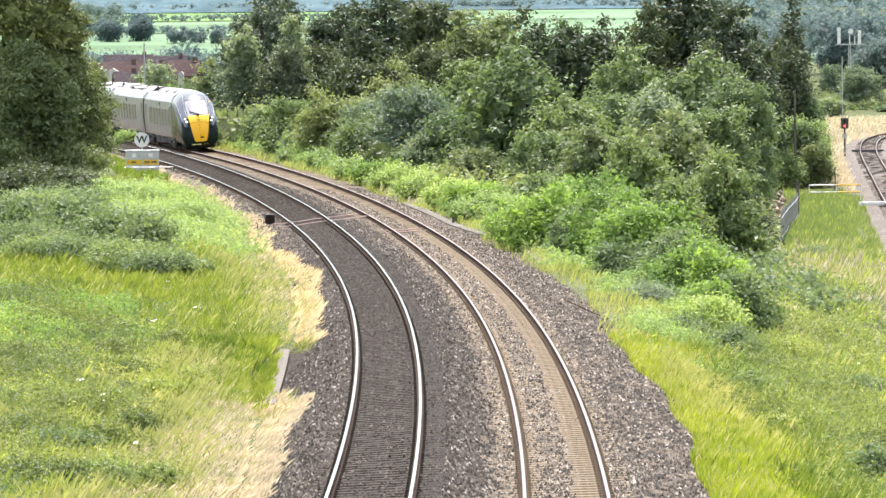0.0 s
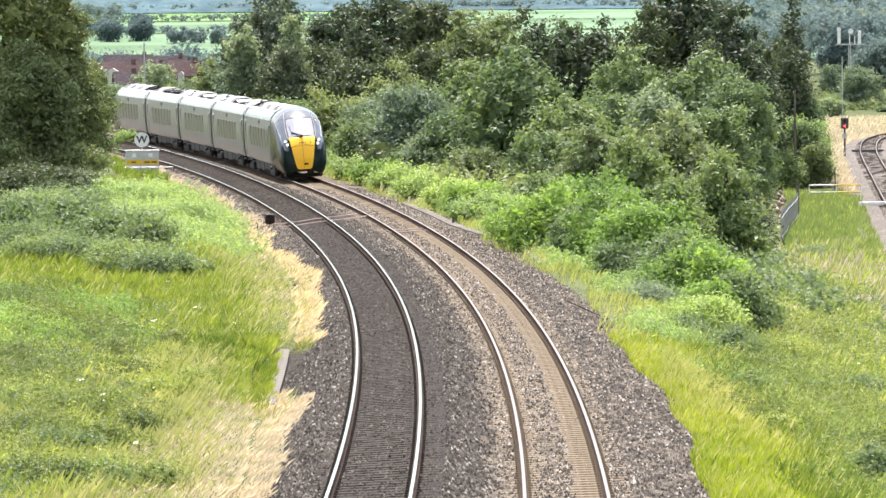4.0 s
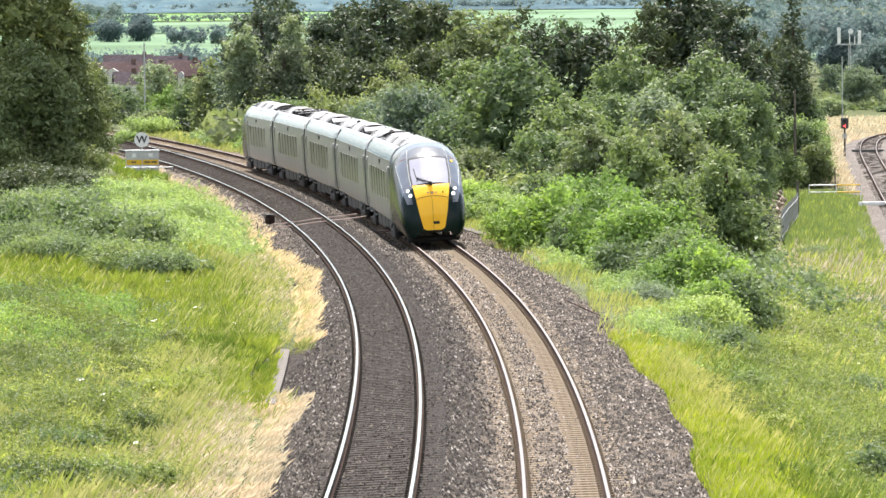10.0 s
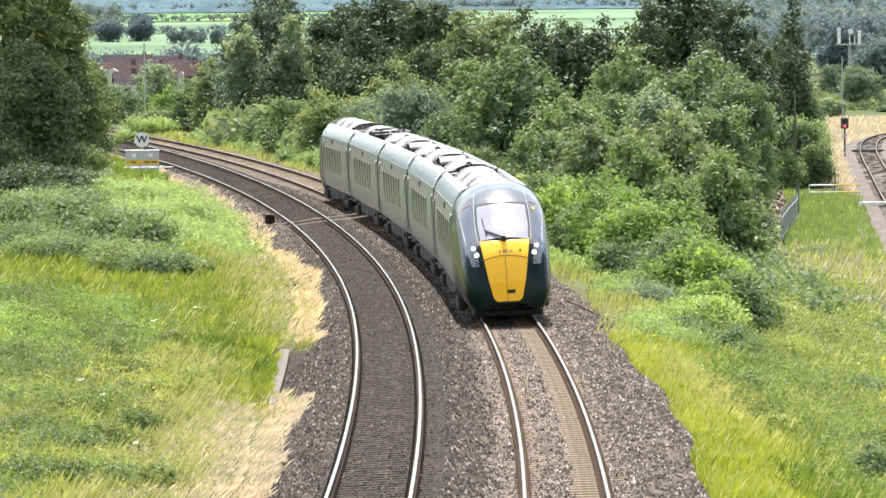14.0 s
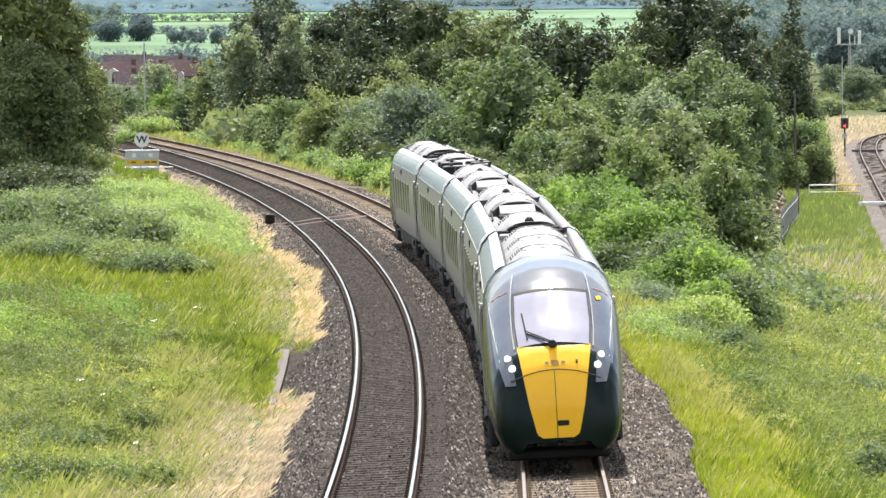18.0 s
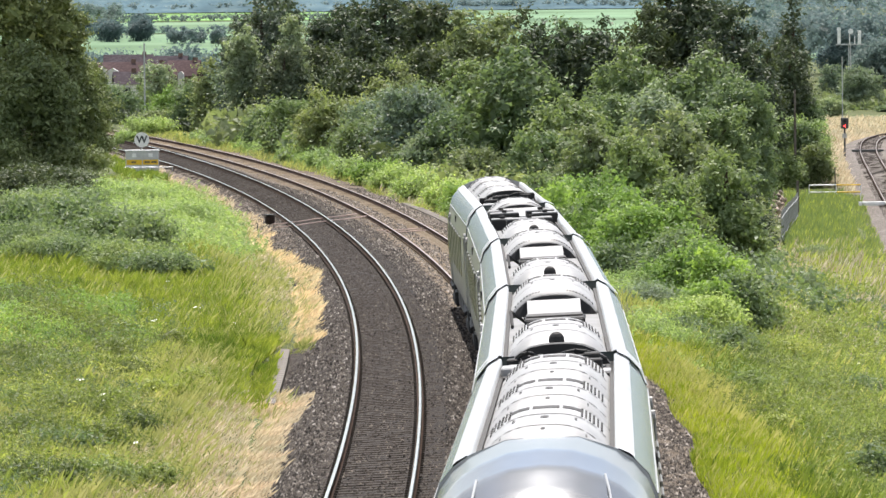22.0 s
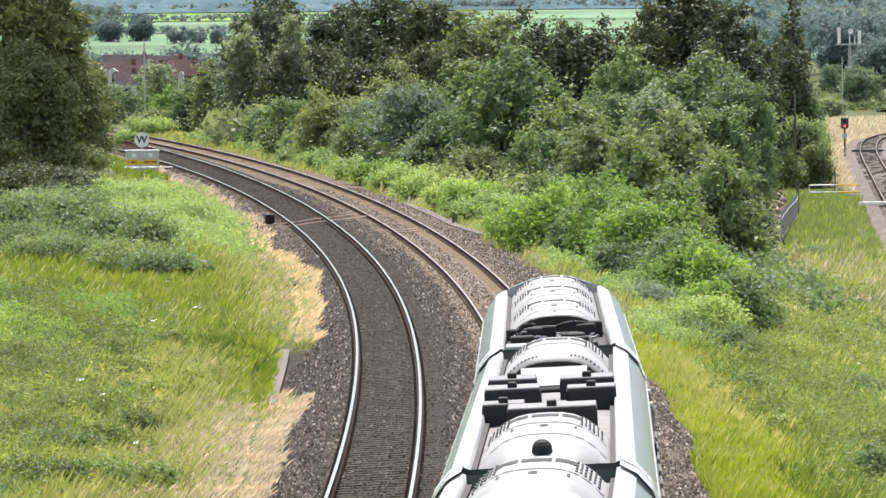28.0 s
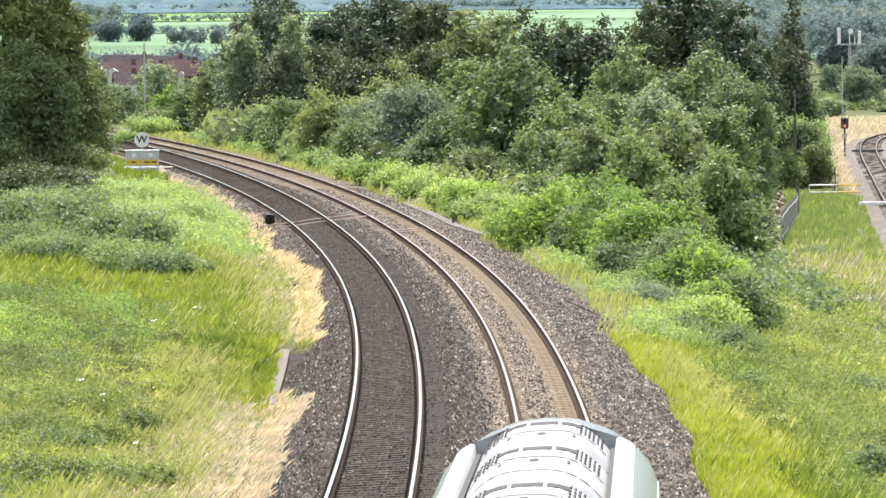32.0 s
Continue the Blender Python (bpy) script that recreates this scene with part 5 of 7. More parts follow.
def nose_depth(x, z):
    """Distance behind the tip at which the nose reaches (x, z)."""
    p = np.array(DOME)
    a = np.linspace(0, 6, 1201)
    w, t, l = np.interp(a, NA, NW), np.interp(a, NA, NT), np.interp(a, NA, NL)
    zz = p[0, 1] + (z - l) / (t - l) * (p[-1, 1] - p[0, 1])
    q = p.copy()
    q[:5] = CABLOW
    k = np.clip((a - 1.2) / 4.4, 0, 1)
    k = k * k * (3 - 2 * k)
    half = (np.interp(zz, q[:, 1], q[:, 0], left=-1, right=-1) * (1 - k) + np.interp(zz, p[:, 1], p[:, 0], left=-1, right=-1) * k) * w
    ok = np.where((half >= abs(x)) & (z >= l))[0]
    return a[ok[0]] if len(ok) else 6.0


def nose_patch(name, outline, mat, parent, tip, label="", lift=0.012, nx=14, nz=14, tilt=0.0):
    """A patch laid on the nose: outline gives z and the x range from bottom to top."""
    o = np.array(outline)
    rows = []
    for z in np.linspace(o[0, 0], o[-1, 0], nz):
        x0, x1 = np.interp(z, o[:, 0], o[:, 1]), np.interp(z, o[:, 0], o[:, 2])
        rows.append([(x, tip - nose_depth(x, z + tilt * x * x) + lift, z + tilt * x * x + lift * 0.5) for x in np.linspace(x0, x1, nx)])
    return skin(name, np.array(rows), mat, parent, label)


def bogie(parent, yc):
    bm = bmesh.new()
    for k in (-1, 1):
        box(bm, k * 1.0 - 0.1, k * 1.0 + 0.1, yc - 1.6, yc + 1.6, 0.38, 0.62, 0.03)
        for q in (-1.3, 1.3):
            box(bm, k * 1.02 - 0.14, k * 1.02 + 0.14, yc + q - 0.2, yc + q + 0.2, 0.28, 0.68, 0.04)
        box(bm, k * 1.05 - 0.12, k * 1.05 + 0.12, yc - 0.3, yc + 0.3, 0.55, 0.95, 0.05)
        box(bm, k * 1.22 - 0.1, k * 1.22 + 0.1, yc - 1.75, yc + 1.75, 0.2, 0.5, 0.05)
        box(bm, k * 1.2 - 0.12, k * 1.2 + 0.12, yc + 0.6, yc + 1.7, 0.25, 0.88, 0.05)
        rod(bm, (k * 1.32, yc - 1.1, 0.8), (k * 1.32, yc + 0.9, 0.72), 0.07, None, 8)
    box(bm, -0.95, 0.95, yc - 0.35, yc + 0.35, 0.4, 0.7)
    b = part("bogie", bm, M_black, parent, "black bogie")
    for q in (-1.3, 1.3):
        bm = bmesh.new()
        rod(bm, (-0.95, yc + q, 0.43), (0.95, yc + q, 0.43), 0.09)
        for k in (-1, 1):
            rod(bm, (k * 0.69, yc + q, 0.43), (k * 0.82, yc + q, 0.43), 0.43, None, 20)
        part("wheelset", bm, M_wheel, b)


def arch(bm, y0, y1, w, z0, z1, front=0.25, back=0.25, n=12):
    """A shallow arched cover across the roof, with sloping ends."""
    rows = []
    for yy, k in ((y0, 0.12), (y0 + back, 1.0), (y1 - front, 1.0), (y1, 0.12)):
        rows.append([bm.verts.new((w * q, yy, z0 + (z1 - z0) * k * (1 - abs(q) ** 3.0))) for q in np.linspace(-1, 1, n)])
    for a, b in zip(rows, rows[1:]):
        for i in range(n - 1):
            bm.faces.new((a[i], a[i + 1], b[i + 1], b[i]))
    for r in (rows[0], rows[-1]):
        c = [bm.verts.new((k.co.x, k.co.y, z0 - 0.1)) for k in r]
        for i in range(n - 1):
            bm.faces.new((r[i], r[i + 1], c[i + 1], c[i]))


def cover(parent, y0, y1, front=0.9, w=0.745, z1=3.93):
    """An arched cover with three slots and two fields of holes near its back, and one long slot."""
    z0 = 3.56
    bm = bmesh.new()
    arch(bm, y0, y1, w, z0, z1, front, 0.12)
    c = part("roof_cover", bm, M_white_roof, parent, "arched pale roof cover", True)

    def top_at(x):
        return z0 + (z1 - z0) * (1 - (abs(x) / w) ** 3.0)

    for x0, x1, yy, deep in ((-0.42, -0.2, y0 + 0.45, 0.5), (-0.16, 0.16, y0 + 0.45, 0.5), (0.2, 0.42, y0 + 0.45, 0.5), (-0.38, 0.38, y0 + 2.4, 0.42), (-0.5, 0.5, y0 + 4.6, 0.42)):
        if yy + deep > y1 - front - 0.1:
            continue
        bm = bmesh.new()
        for a, b in ((x0, (x0 + x1) / 2), ((x0 + x1) / 2, x1)):
            zz = min(top_at(a), top_at(b))
            v = box(bm, a, b, yy, yy + deep, zz - 0.05, zz)
            for k in v:
                if k.co.z > zz - 0.01:
                    k.co.z = top_at(k.co.x) + 0.006
        part("vent_slot", bm, M_black, c)
    bm = bmesh.new()
    for k in (-1, 1):
        for i in range(6):
            for j in range(4):
                xx, yy = k * (0.43 + 0.045 * i), y0 + 0.25 + j * 0.42
                box(bm, xx - 0.014, xx + 0.014, yy, yy + 0.22, top_at(xx) - 0.03, top_at(xx) + 0.008)
    part("grille", bm, M_black, c)["kind"] = "stuff"
    for yy in np.arange(y0 + 2.0, y1 - front - 0.2, 2.1):
        bm = bmesh.new()
        q = np.linspace(-0.95, 0.95, 11) * w
        r0 = [bm.verts.new((k, yy, top_at(k) + 0.004)) for k in q]
        r1 = [bm.verts.new((k, yy + 0.12, top_at(k) + 0.004)) for k in q]
        for i in range(10):
            bm.faces.new((r0[i], r0[i + 1], r1[i + 1], r1[i]))
        part("panel_seam", bm, M_gear, c)


def cooler(parent, y0, y1):
    """A raised unit: pale arched cowl, black arched face, and a pale panel sloping down before it."""
    bm = bmesh.new()
    arch(bm, y0, y1 - 0.9, 0.76, 3.5, 3.9, 0.1, 0.1)
    c = part("roof_unit", bm, M_black, parent, "black arched roof unit")
    bm = bmesh.new()
    a, b = y1 - 0.95, y1 + 0.5
    for k in box(bm, -0.45, 0.45, a, b, 3.56, 3.83):
        if k.co.z > 3.7 and k.co.y > (a + b) / 2:
            k.co.z -= 0.17
    part("lid", bm, M_white_roof, c, "pale sloping lid")
    bm = bmesh.new()
    box(bm, -0.52, 0.52, b, b + 0.15, 3.5, 3.63, 0.02)
    part("sill", bm, M_black, c)
    bm = bmesh.new()
    arch(bm, y0 - 0.9, y1 - 1.4, 0.76, 3.56, 3.95, 0.1, 0.1)
    part("cowl", bm, M_white_roof, c, "pale arched cowl", True)
    bm = bmesh.new()
    for k in (-1, 1):
        for i in range(9):
            xx = k * (0.24 + 0.052 * i)
            zz = 3.56 + 0.39 * (1 - (abs(xx) / 0.76) ** 3.0)
            box(bm, xx - 0.015, xx + 0.015, y1 - 1.95, y1 - 1.6, zz - 0.03, zz + 0.008)
    part("grille", bm, M_black, c)["kind"] = "stuff"


def slot_box(parent, y0):
    bm = bmesh.new()
    box(bm, -0.5, 0.5, y0, y0 + 1.5, 3.5, 3.68, 0.03)
    c = part("equipment_case", bm, M_black, parent, "black slotted case on the roof")
    bm = bmesh.new()
    box(bm, -0.47, 0.47, y0 + 0.06, y0 + 0.9, 3.68, 3.71, 0.01)
    part("lid", bm, M_gear, c)
    bm = bmesh.new()
    for i in range(12):
        box(bm, -0.46 + i * 0.08, -0.41 + i * 0.08, y0 + 1.5, y0 + 1.56, 3.52, 3.66)
    part("grille", bm, M_gear, c)["kind"] = "stuff"
    bm = bmesh.new()
    for a, b in (((0.5, y0 + 0.4, 3.6), (0.72, y0 + 0.9, 3.8)), ((0.72, y0 + 0.9, 3.8), (0.7, y0 + 1.6, 3.58))):
        rod(bm, a, b, 0.03, None, 6)
    part("cable", bm, M_black, parent, "black roof cable")


def boxes_on_roof(parent, y0):
    for x0, x1, a, b, h in ((-0.82, -0.1, 0.2, 1.2, 3.82), (0.2, 0.84, 0.5, 1.5, 3.86), (-0.84, -0.2, 2.7, 3.5, 3.82), (0.12, 0.84, 3.1, 4.1, 3.88), (0.3, 0.84, 5.2, 6.0, 3.8), (-0.6, 0.5, 6.8, 7.8, 3.84)):
        bm = bmesh.new()
        box(bm, x0, x1, y0 + a, y0 + b, 3.5, h, 0.02)
        c = part("equipment_case", bm, M_black, parent, "black roof equipment case")
        bm = bmesh.new()
        box(bm, x0 + 0.01, x1 - 0.01, y0 + a + 0.04, y0 + b - 0.02, h, h + 0.03, 0.01)
        part("lid", bm, M_grey_roof, c, "pale lid")
        bm = bmesh.new()
        box(bm, (x0 + x1) / 2 - 0.06, (x0 + x1) / 2 + 0.06, y0 + b - 0.3, y0 + b - 0.1, h + 0.03, h + 0.1, 0.01)
        part("bracket", bm, M_black, c)


def power_gear(parent, y0, y1):
    """Cables, insulators and a folded arm in a black well."""
    bm = bmesh.new()
    box(bm, -0.8, 0.8, y0, y1, 3.46, 3.6)
    c = part("equipment_well", bm, M_black, parent, "black well of roof gear")
    bm = bmesh.new()
    r = random.Random(int(y0 * 10))
    for i in range(26):
        a = (r.uniform(-0.7, 0.7), r.uniform(y0 + 0.1, y1 - 0.1), 3.63)
        b = (r.uniform(-0.7, 0.7), r.uniform(y0 + 0.1, y1 - 0.1), r.uniform(3.62, 3.74))
        rod(bm, a, b, 0.016, None, 6)
    for i in range(6):
        x, yy = r.uniform(-0.6, 0.6), r.uniform(y0 + 0.2, y1 - 0.2)
        for q in range(3):
            rod(bm, (x, yy, 3.6 + q * 0.05), (x, yy, 3.635 + q * 0.05), 0.06, 0.04, 10)
    part("insulator_gear", bm, M_steel_dull, c)
    bm = bmesh.new()
    arch(bm, y0 - 0.05, y0 + 0.5, 0.84, 3.5, 3.92, 0.02, 0.02)
    part("well_rim", bm, M_black, c, "black arched rim of the well")
    for i in range(15):
        bm = bmesh.new()
        x, yy = r.uniform(-0.62, 0.62), r.uniform(y0 + 0.6, y1 - 0.2)
        box(bm, x - r.uniform(0.06, 0.2), x + r.uniform(0.06, 0.2), yy - 0.12, yy + r.uniform(0.1, 0.3), 3.55, r.uniform(3.68, 3.86), 0.02)
        part("gear_case", bm, M_black, c)
    for k in (-1, 1):
        bm = bmesh.new()
        box(bm, min(k * 0.35, k * 0.78), max(k * 0.35, k * 0.78), y1 - 1.3, y1 - 0.5, 3.58, 3.66 + 0.05 * k, 0.02)
        part("gear_cover", bm, M_white_roof, c, "pale flat gear cover")
    for x0, x1 in ((-0.7, 0.15), (0.2, 0.62)):
        bm = bmesh.new()
        pts = [(x0 + (x1 - x0) * q, y0 + 0.9 + 0.5 * math.sin(3 * q), 3.7 + 0.16 * math.sin(math.pi * q)) for q in np.linspace(0, 1, 7)]
        for a, b in zip(pts, pts[1:]):
            rod(bm, a, b, 0.028, None, 6)
        part("cable", bm, M_black, c, "thick black roof cable")


def roof_horn(parent, yy, x=0.0):
    bm = bmesh.new()
    rod(bm, (x, yy, 3.55), (x, yy, 3.82), 0.13, 0.12, 14)
    bmesh.ops.create_uvsphere(bm, u_segments=14, v_segments=8, radius=0.12, matrix=Matrix.Translation((x, yy, 3.82)))
    part("aerial", bm, M_black, parent, "black domed aerial")


def coach(kind):
    """kind: lead, middle or rear. +y is the way it runs."""
    top = thing("train_carriage", (0, 0, -50), {"lead": "dark green leading carriage with a yellow nose", "middle": "dark green passenger carriage with a pale vented roof",
                                                "cases": "dark green passenger carriage with black cases on its roof",
                                                "rear": "dark green rear driving carriage with a pale vented roof"}[kind], "train carriage", "carriages of the train")
    y1 = HALF - 0.45 if kind != "lead" else HALF + NOSE - 6.0
    y0 = -HALF + 0.45 if kind != "rear" else -HALF - NOSE + 6.0
    ys = np.linspace(y0, y1, 16)
    p = np.array(SIDE)
    skin("body_side", swept([tuple(k) for k in p[:7]], ys)[:, :7], M_side_sheen, top, "glossy dark green side, sky sheen painted in grey")
    skin("body_side", swept([tuple(k) for k in p[:7]], ys)[:, 7:], M_side_sheen, top, "glossy dark green side, sky sheen painted in grey")
    left = p[6:] * [-1, 1]
    lip = np.array([(-1.03, 3.61), (-0.97, 3.66), (-0.86, 3.715), (-0.815, 3.7), (-0.8, 3.54)])
    for sgn in (1, -1):
        skin("roof_side", np.array([[(sgn * a, yy, b) for a, b in left[:-1]] for yy in ys]), M_silver, top, "glossy dark curved roof edge reflecting the sky")
        skin("roof_strip", np.array([[(sgn * a, yy, b) for a, b in lip] for yy in ys]), M_strip, top, "white strip along the roof")
    well = np.array(WELL[1:])
    fw = np.concatenate([well * [-1, 1], well[::-1][1:]])
    skin("roof_floor", np.array([[(a, yy, b) for a, b in fw] for yy in ys]), M_grey_roof, top, "grey roof floor")
    # ends
    for yy, on in ((y1, kind != "lead"), (y0, kind != "rear")):
        if not on:
            continue
        bm = bmesh.new()
        f = [bm.verts.new((a, yy, b)) for a, b in np.concatenate([p * [-1, 1], p[::-1]])]
        bm.faces.new(f)
        part("end_wall", bm, M_end, top, "grimy dark grey-green coach end")
        bm = bmesh.new()
        d = 0.47 if yy > 0 else -0.47
        box(bm, -0.75, 0.75, min(yy, yy + d * 0.94), max(yy, yy + d * 0.94), 0.9, 3.2, 0.05)
        part("gangway", bm, M_rubber, top, "black rubber gangway")
        for sgn in (-1, 1):
            bm = bmesh.new()
            prof = [(1.265, 3.2), (1.18, 3.44), (1.02, 3.63), (0.84, 3.73)]
            q = 0.42 if yy > 0 else -0.42
            r0 = [bm.verts.new((sgn * (a + 0.015), yy - q, b + 0.03)) for a, b in prof]
            r1 = [bm.verts.new((sgn * (a + 0.015), yy + q * 0.9, b + 0.03)) for a, b in prof]
            for i in range(len(prof) - 1):
                bm.faces.new((r0[i], r0[i + 1], r1[i + 1], r1[i]))
            part("end_fairing", bm, M_strip, top, "white curved strip over the coach joint")
    # windows and doors
    doors = [yy for yy in (y1 - 1.15, y0 + 1.15)]
    for sgn in (-1, 1):
        for dy in doors:
            bm = bmesh.new()
            box(bm, min(sgn * 1.335, sgn * 1.37), max(sgn * 1.335, sgn * 1.37), dy - 0.45, dy + 0.45, 0.98, 2.85, 0.01)
            dr = part("door", bm, M_side_sheen, top, "dark green sliding door, sky sheen painted in grey")
            bm = bmesh.new()
            box(bm, min(sgn * 1.35, sgn * 1.376), max(sgn * 1.35, sgn * 1.376), dy - 0.24, dy + 0.24, 1.75, 2.6, 0.01)
            part("window", bm, M_window, dr, "tinted door window")
            bm = bmesh.new()
            rod(bm, (sgn * 1.27, dy + 0.62, 2.88), (sgn * 1.36, dy + 0.62, 2.88), 0.09, None, 10)
            part("door_lamp", bm, M_white_roof, top, "small round pale lamp beside the door")
        bm = bmesh.new()
        box(bm, min(sgn * 1.2, sgn * 1.285), max(sgn * 1.2, sgn * 1.285), y0 + 0.1, y1 - 0.1, 3.16, 3.19, 0.005)
        part("rain_strip", bm, M_side_sheen, top)
        bm = bmesh.new()
        box(bm, min(sgn * 1.2, sgn * 1.325), max(sgn * 1.2, sgn * 1.325), -0.35, 0.35, 2.9, 3.1, 0.02)
        part("destination_display", bm, M_black, top, "small dark destination display")
        for wy in np.arange(-8.0, 7.2, 2.25):
            bm = bmesh.new()
            box(bm, min(sgn * 1.33, sgn * 1.372), max(sgn * 1.33, sgn * 1.372), wy, wy + 1.3, 1.6, 2.72, 0.02)
            part("window", bm, M_window, top, "dark tinted window")
    # underframe
    bm = bmesh.new()
    box(bm, -1.1, 1.1, y0 + 0.2, y1 - 0.2, 0.75, 0.98)
    part("underframe", bm, M_black, top)
    for yb in (-8.5, 8.5):
        bogie(top, yb)
    for a, b in ((-5.6, -2.6), (-2.2, 1.0), (1.4, 3.2), (3.6, 5.8)):
        for sgn in (-1, 1):
            bm = bmesh.new()
            box(bm, min(sgn * 0.35, sgn * 1.24), max(sgn * 0.35, sgn * 1.24), a, b, 0.3 + 0.08 * (a > 0), 0.82, 0.04)
            part("equipment_case", bm, M_gear, top, "grimy grey underfloor equipment case")
    for sgn in (-1, 1):
        for yy in (y0 + 1.15, y1 - 1.15, -6.6, 6.6):
            bm = bmesh.new()
            box(bm, min(sgn * 1.16, sgn * 1.3), max(sgn * 1.16, sgn * 1.3), yy - 0.14, yy + 0.14, 0.62, 0.7, 0.01)
            part("step", bm, M_steel_dull, top, "small pale step below the body")
    # roof
    for sgn in (-1, 1):
        bm = bmesh.new()
        box(bm, min(sgn * 0.748, sgn * 0.812), max(sgn * 0.748, sgn * 0.812), y0 + 0.1, y1 - 0.1, 3.52, 3.6)
        part("gutter", bm, M_black, top, "black gutter along the roof")
    if kind == "lead":
        for a, b in ((-9.0, -3.2), (-3.0, 2.8), (3.0, 8.8)):
            cover(top, a, b, 0.3)
        power_gear(top, -12.3, -9.3)
    elif kind == "rear":
        power_gear(top, 6.9, 12.4)
        for a, b in ((1.0, 6.7), (-4.6, 0.8), (-9.0, -4.8)):
            cover(top, a, b, 0.3)
    elif kind == "cases":
        cover(top, 6.6, 12.3)
        boxes_on_roof(top, -3.2)
        cooler(top, -7.6, -4.4)
        cover(top, -11.9, -8.8, 0.3)
        roof_horn(top, 11.75)
    else:
        cover(top, 6.0, 11.4)
        slot_box(top, -0.6)
        cooler(top, -6.0, -2.0)
        cover(top, -11.6, -7.2, 0.4)
        roof_horn(top, 10.85)
    if kind in ("middle", "cases"):
        return top
    # cab: a lofted nose and what lies on it
    flip = 1 if kind == "lead" else -1
    tip = HALF + NOSE
    a = np.concatenate([np.linspace(0, 1, 26), np.linspace(1.08, 6, 40)])
    rows = np.concatenate([swept(cab_half(k), [tip - k], [np.interp(k, NA, NW)], [np.interp(k, NA, NL)], [np.interp(k, NA, NT)]) for k in a])
    cap = rows[:1].copy()
    cap[..., 0] *= 0.05
    cap[..., 2] = 0.55
    rows = np.concatenate([cap, rows])
    rows[..., 1] *= flip
    col = np.abs(np.arange(rows.shape[1] - 1) - (rows.shape[1] - 2) / 2)
    grey = (col[None, :] < 5.0) & (np.arange(rows.shape[0] - 1)[:, None] > 16)
    bm = bmesh.new()
    yb = (tip - 5.98) * flip
    rim = [k for k in np.array(BACK)[5:]]
    full = [(-k[0], k[1]) for k in rim] + [(k[0], k[1]) for k in rim[::-1][1:]]
    up = [bm.verts.new((a_, yb, b_)) for a_, b_ in full]
    down = [bm.verts.new((a_, yb, min(b_, 3.4) - 0.2)) for a_, b_ in full]
    for i in range(len(up) - 1):
        bm.faces.new((up[i], up[i + 1], down[i + 1], down[i]))
    part("cab_bulkhead", bm, M_strip, top, "pale back of the cab roof")
    skin("cab", rows, [M_green, M_nose_grey], top, "glossy dark green streamlined cab with a grey brow", grey.astype(int).ravel())
    if kind == "rear":
        return top
    nose_patch("yellow_panel", [(0.58, -0.3, 0.3), (0.61, -0.37, 0.37), (0.67, -0.41, 0.41), (1.2, -0.53, 0.53), (2.24, -0.7, 0.7), (2.31, -0.71, 0.71)], M_yellow, top, tip, "bright yellow warning panel", 0.035, 22, 26)
    nose_patch("windscreen", [(2.37, -0.68, 0.68), (2.8, -0.72, 0.72), (3.3, -0.7, 0.7)], M_screen, top, tip, "large raked windscreen, reflected sky painted in its colour", 0.05, 20, 16, -0.16)
    nose_patch("windscreen_surround", [(2.33, -0.71, 0.71), (2.8, -0.745, 0.745), (3.36, -0.73, 0.73)], M_black, top, tip, "dark windscreen surround", 0.03, 20, 16, -0.16)
    for k in (-1, 1):
        lo, hi = sorted((k * 0.8, k * 1.08))
        pod = nose_patch("lamp_cover", [(1.6, *sorted((k * 0.76, k * 0.97))), (1.95, lo, hi), (2.27, *sorted((k * 0.82, k * 1.08)))], M_nose_grey, top, tip, "dark lamp cover", 0.025, 10, 10)
        for x, z, r in ((k * 0.9, 2.1, 0.062), (k * 0.82, 1.92, 0.066)):
            bm = bmesh.new()
            yy = tip - nose_depth(x, z)
            rod(bm, (x, yy - 0.1, z - 0.03), (x, yy + 0.07, z + 0.03), r * 1.1, r, 14)
            part("headlamp", bm, M_glow, pod, "lit white headlamp")
    nose_patch("small_plate", [(3.08, -0.99, -0.9), (3.15, -0.97, -0.88)], M_yellow, top, tip, "small yellow plate beside the windscreen", 0.03, 3, 3)
    bm = bmesh.new()
    box(bm, -1.0, 1.0, tip - 1.5, tip - 0.75, 0.14, 0.34, 0.05)
    part("snowplough", bm, M_black, top, "black plough below the nose")
    # seams, hatch, wiper and the lettering's plain strokes
    def on_nose(x, z, lift=0.045):
        return Vector((x, tip - nose_depth(x, z) + lift, z + lift * 0.4))

    bm = bmesh.new()
    arcs = [on_nose(x, 1.88 - 0.22 * (x / 0.9) ** 2) for x in np.linspace(-0.86, 0.86, 23)]
    for a_, b_ in zip(arcs, arcs[1:]):
        rod(bm, a_, b_, 0.009, None, 5)
    part("nose_seam", bm, M_black, top, "black curved seam of the nose cover")
    bm = bmesh.new()
    seam = [on_nose(0.02, z, 0.04) for z in np.linspace(0.55, 1.86, 14)]
    for a_, b_ in zip(seam, seam[1:]):
        rod(bm, a_, b_, 0.006, None, 5)
    part("nose_seam", bm, M_black, top, "thin centre seam of the nose cover")
    bm = bmesh.new()
    c_ = on_nose(-0.1, 0.86)
    box(bm, c_.x - 0.11, c_.x + 0.11, c_.y - 0.05, c_.y + 0.012, c_.z - 0.05, c_.z + 0.05, 0.01)
    part("coupler_hatch", bm, M_black, top, "small dark hatch over the coupler")
    bm = bmesh.new()
    c_ = on_nose(-0.42, 2.0)
    box(bm, c_.x - 0.02, c_.x + 0.02, c_.y - 0.05, c_.y + 0.012, c_.z - 0.04, c_.z + 0.04)
    part("small_badge", bm, M_black, top)
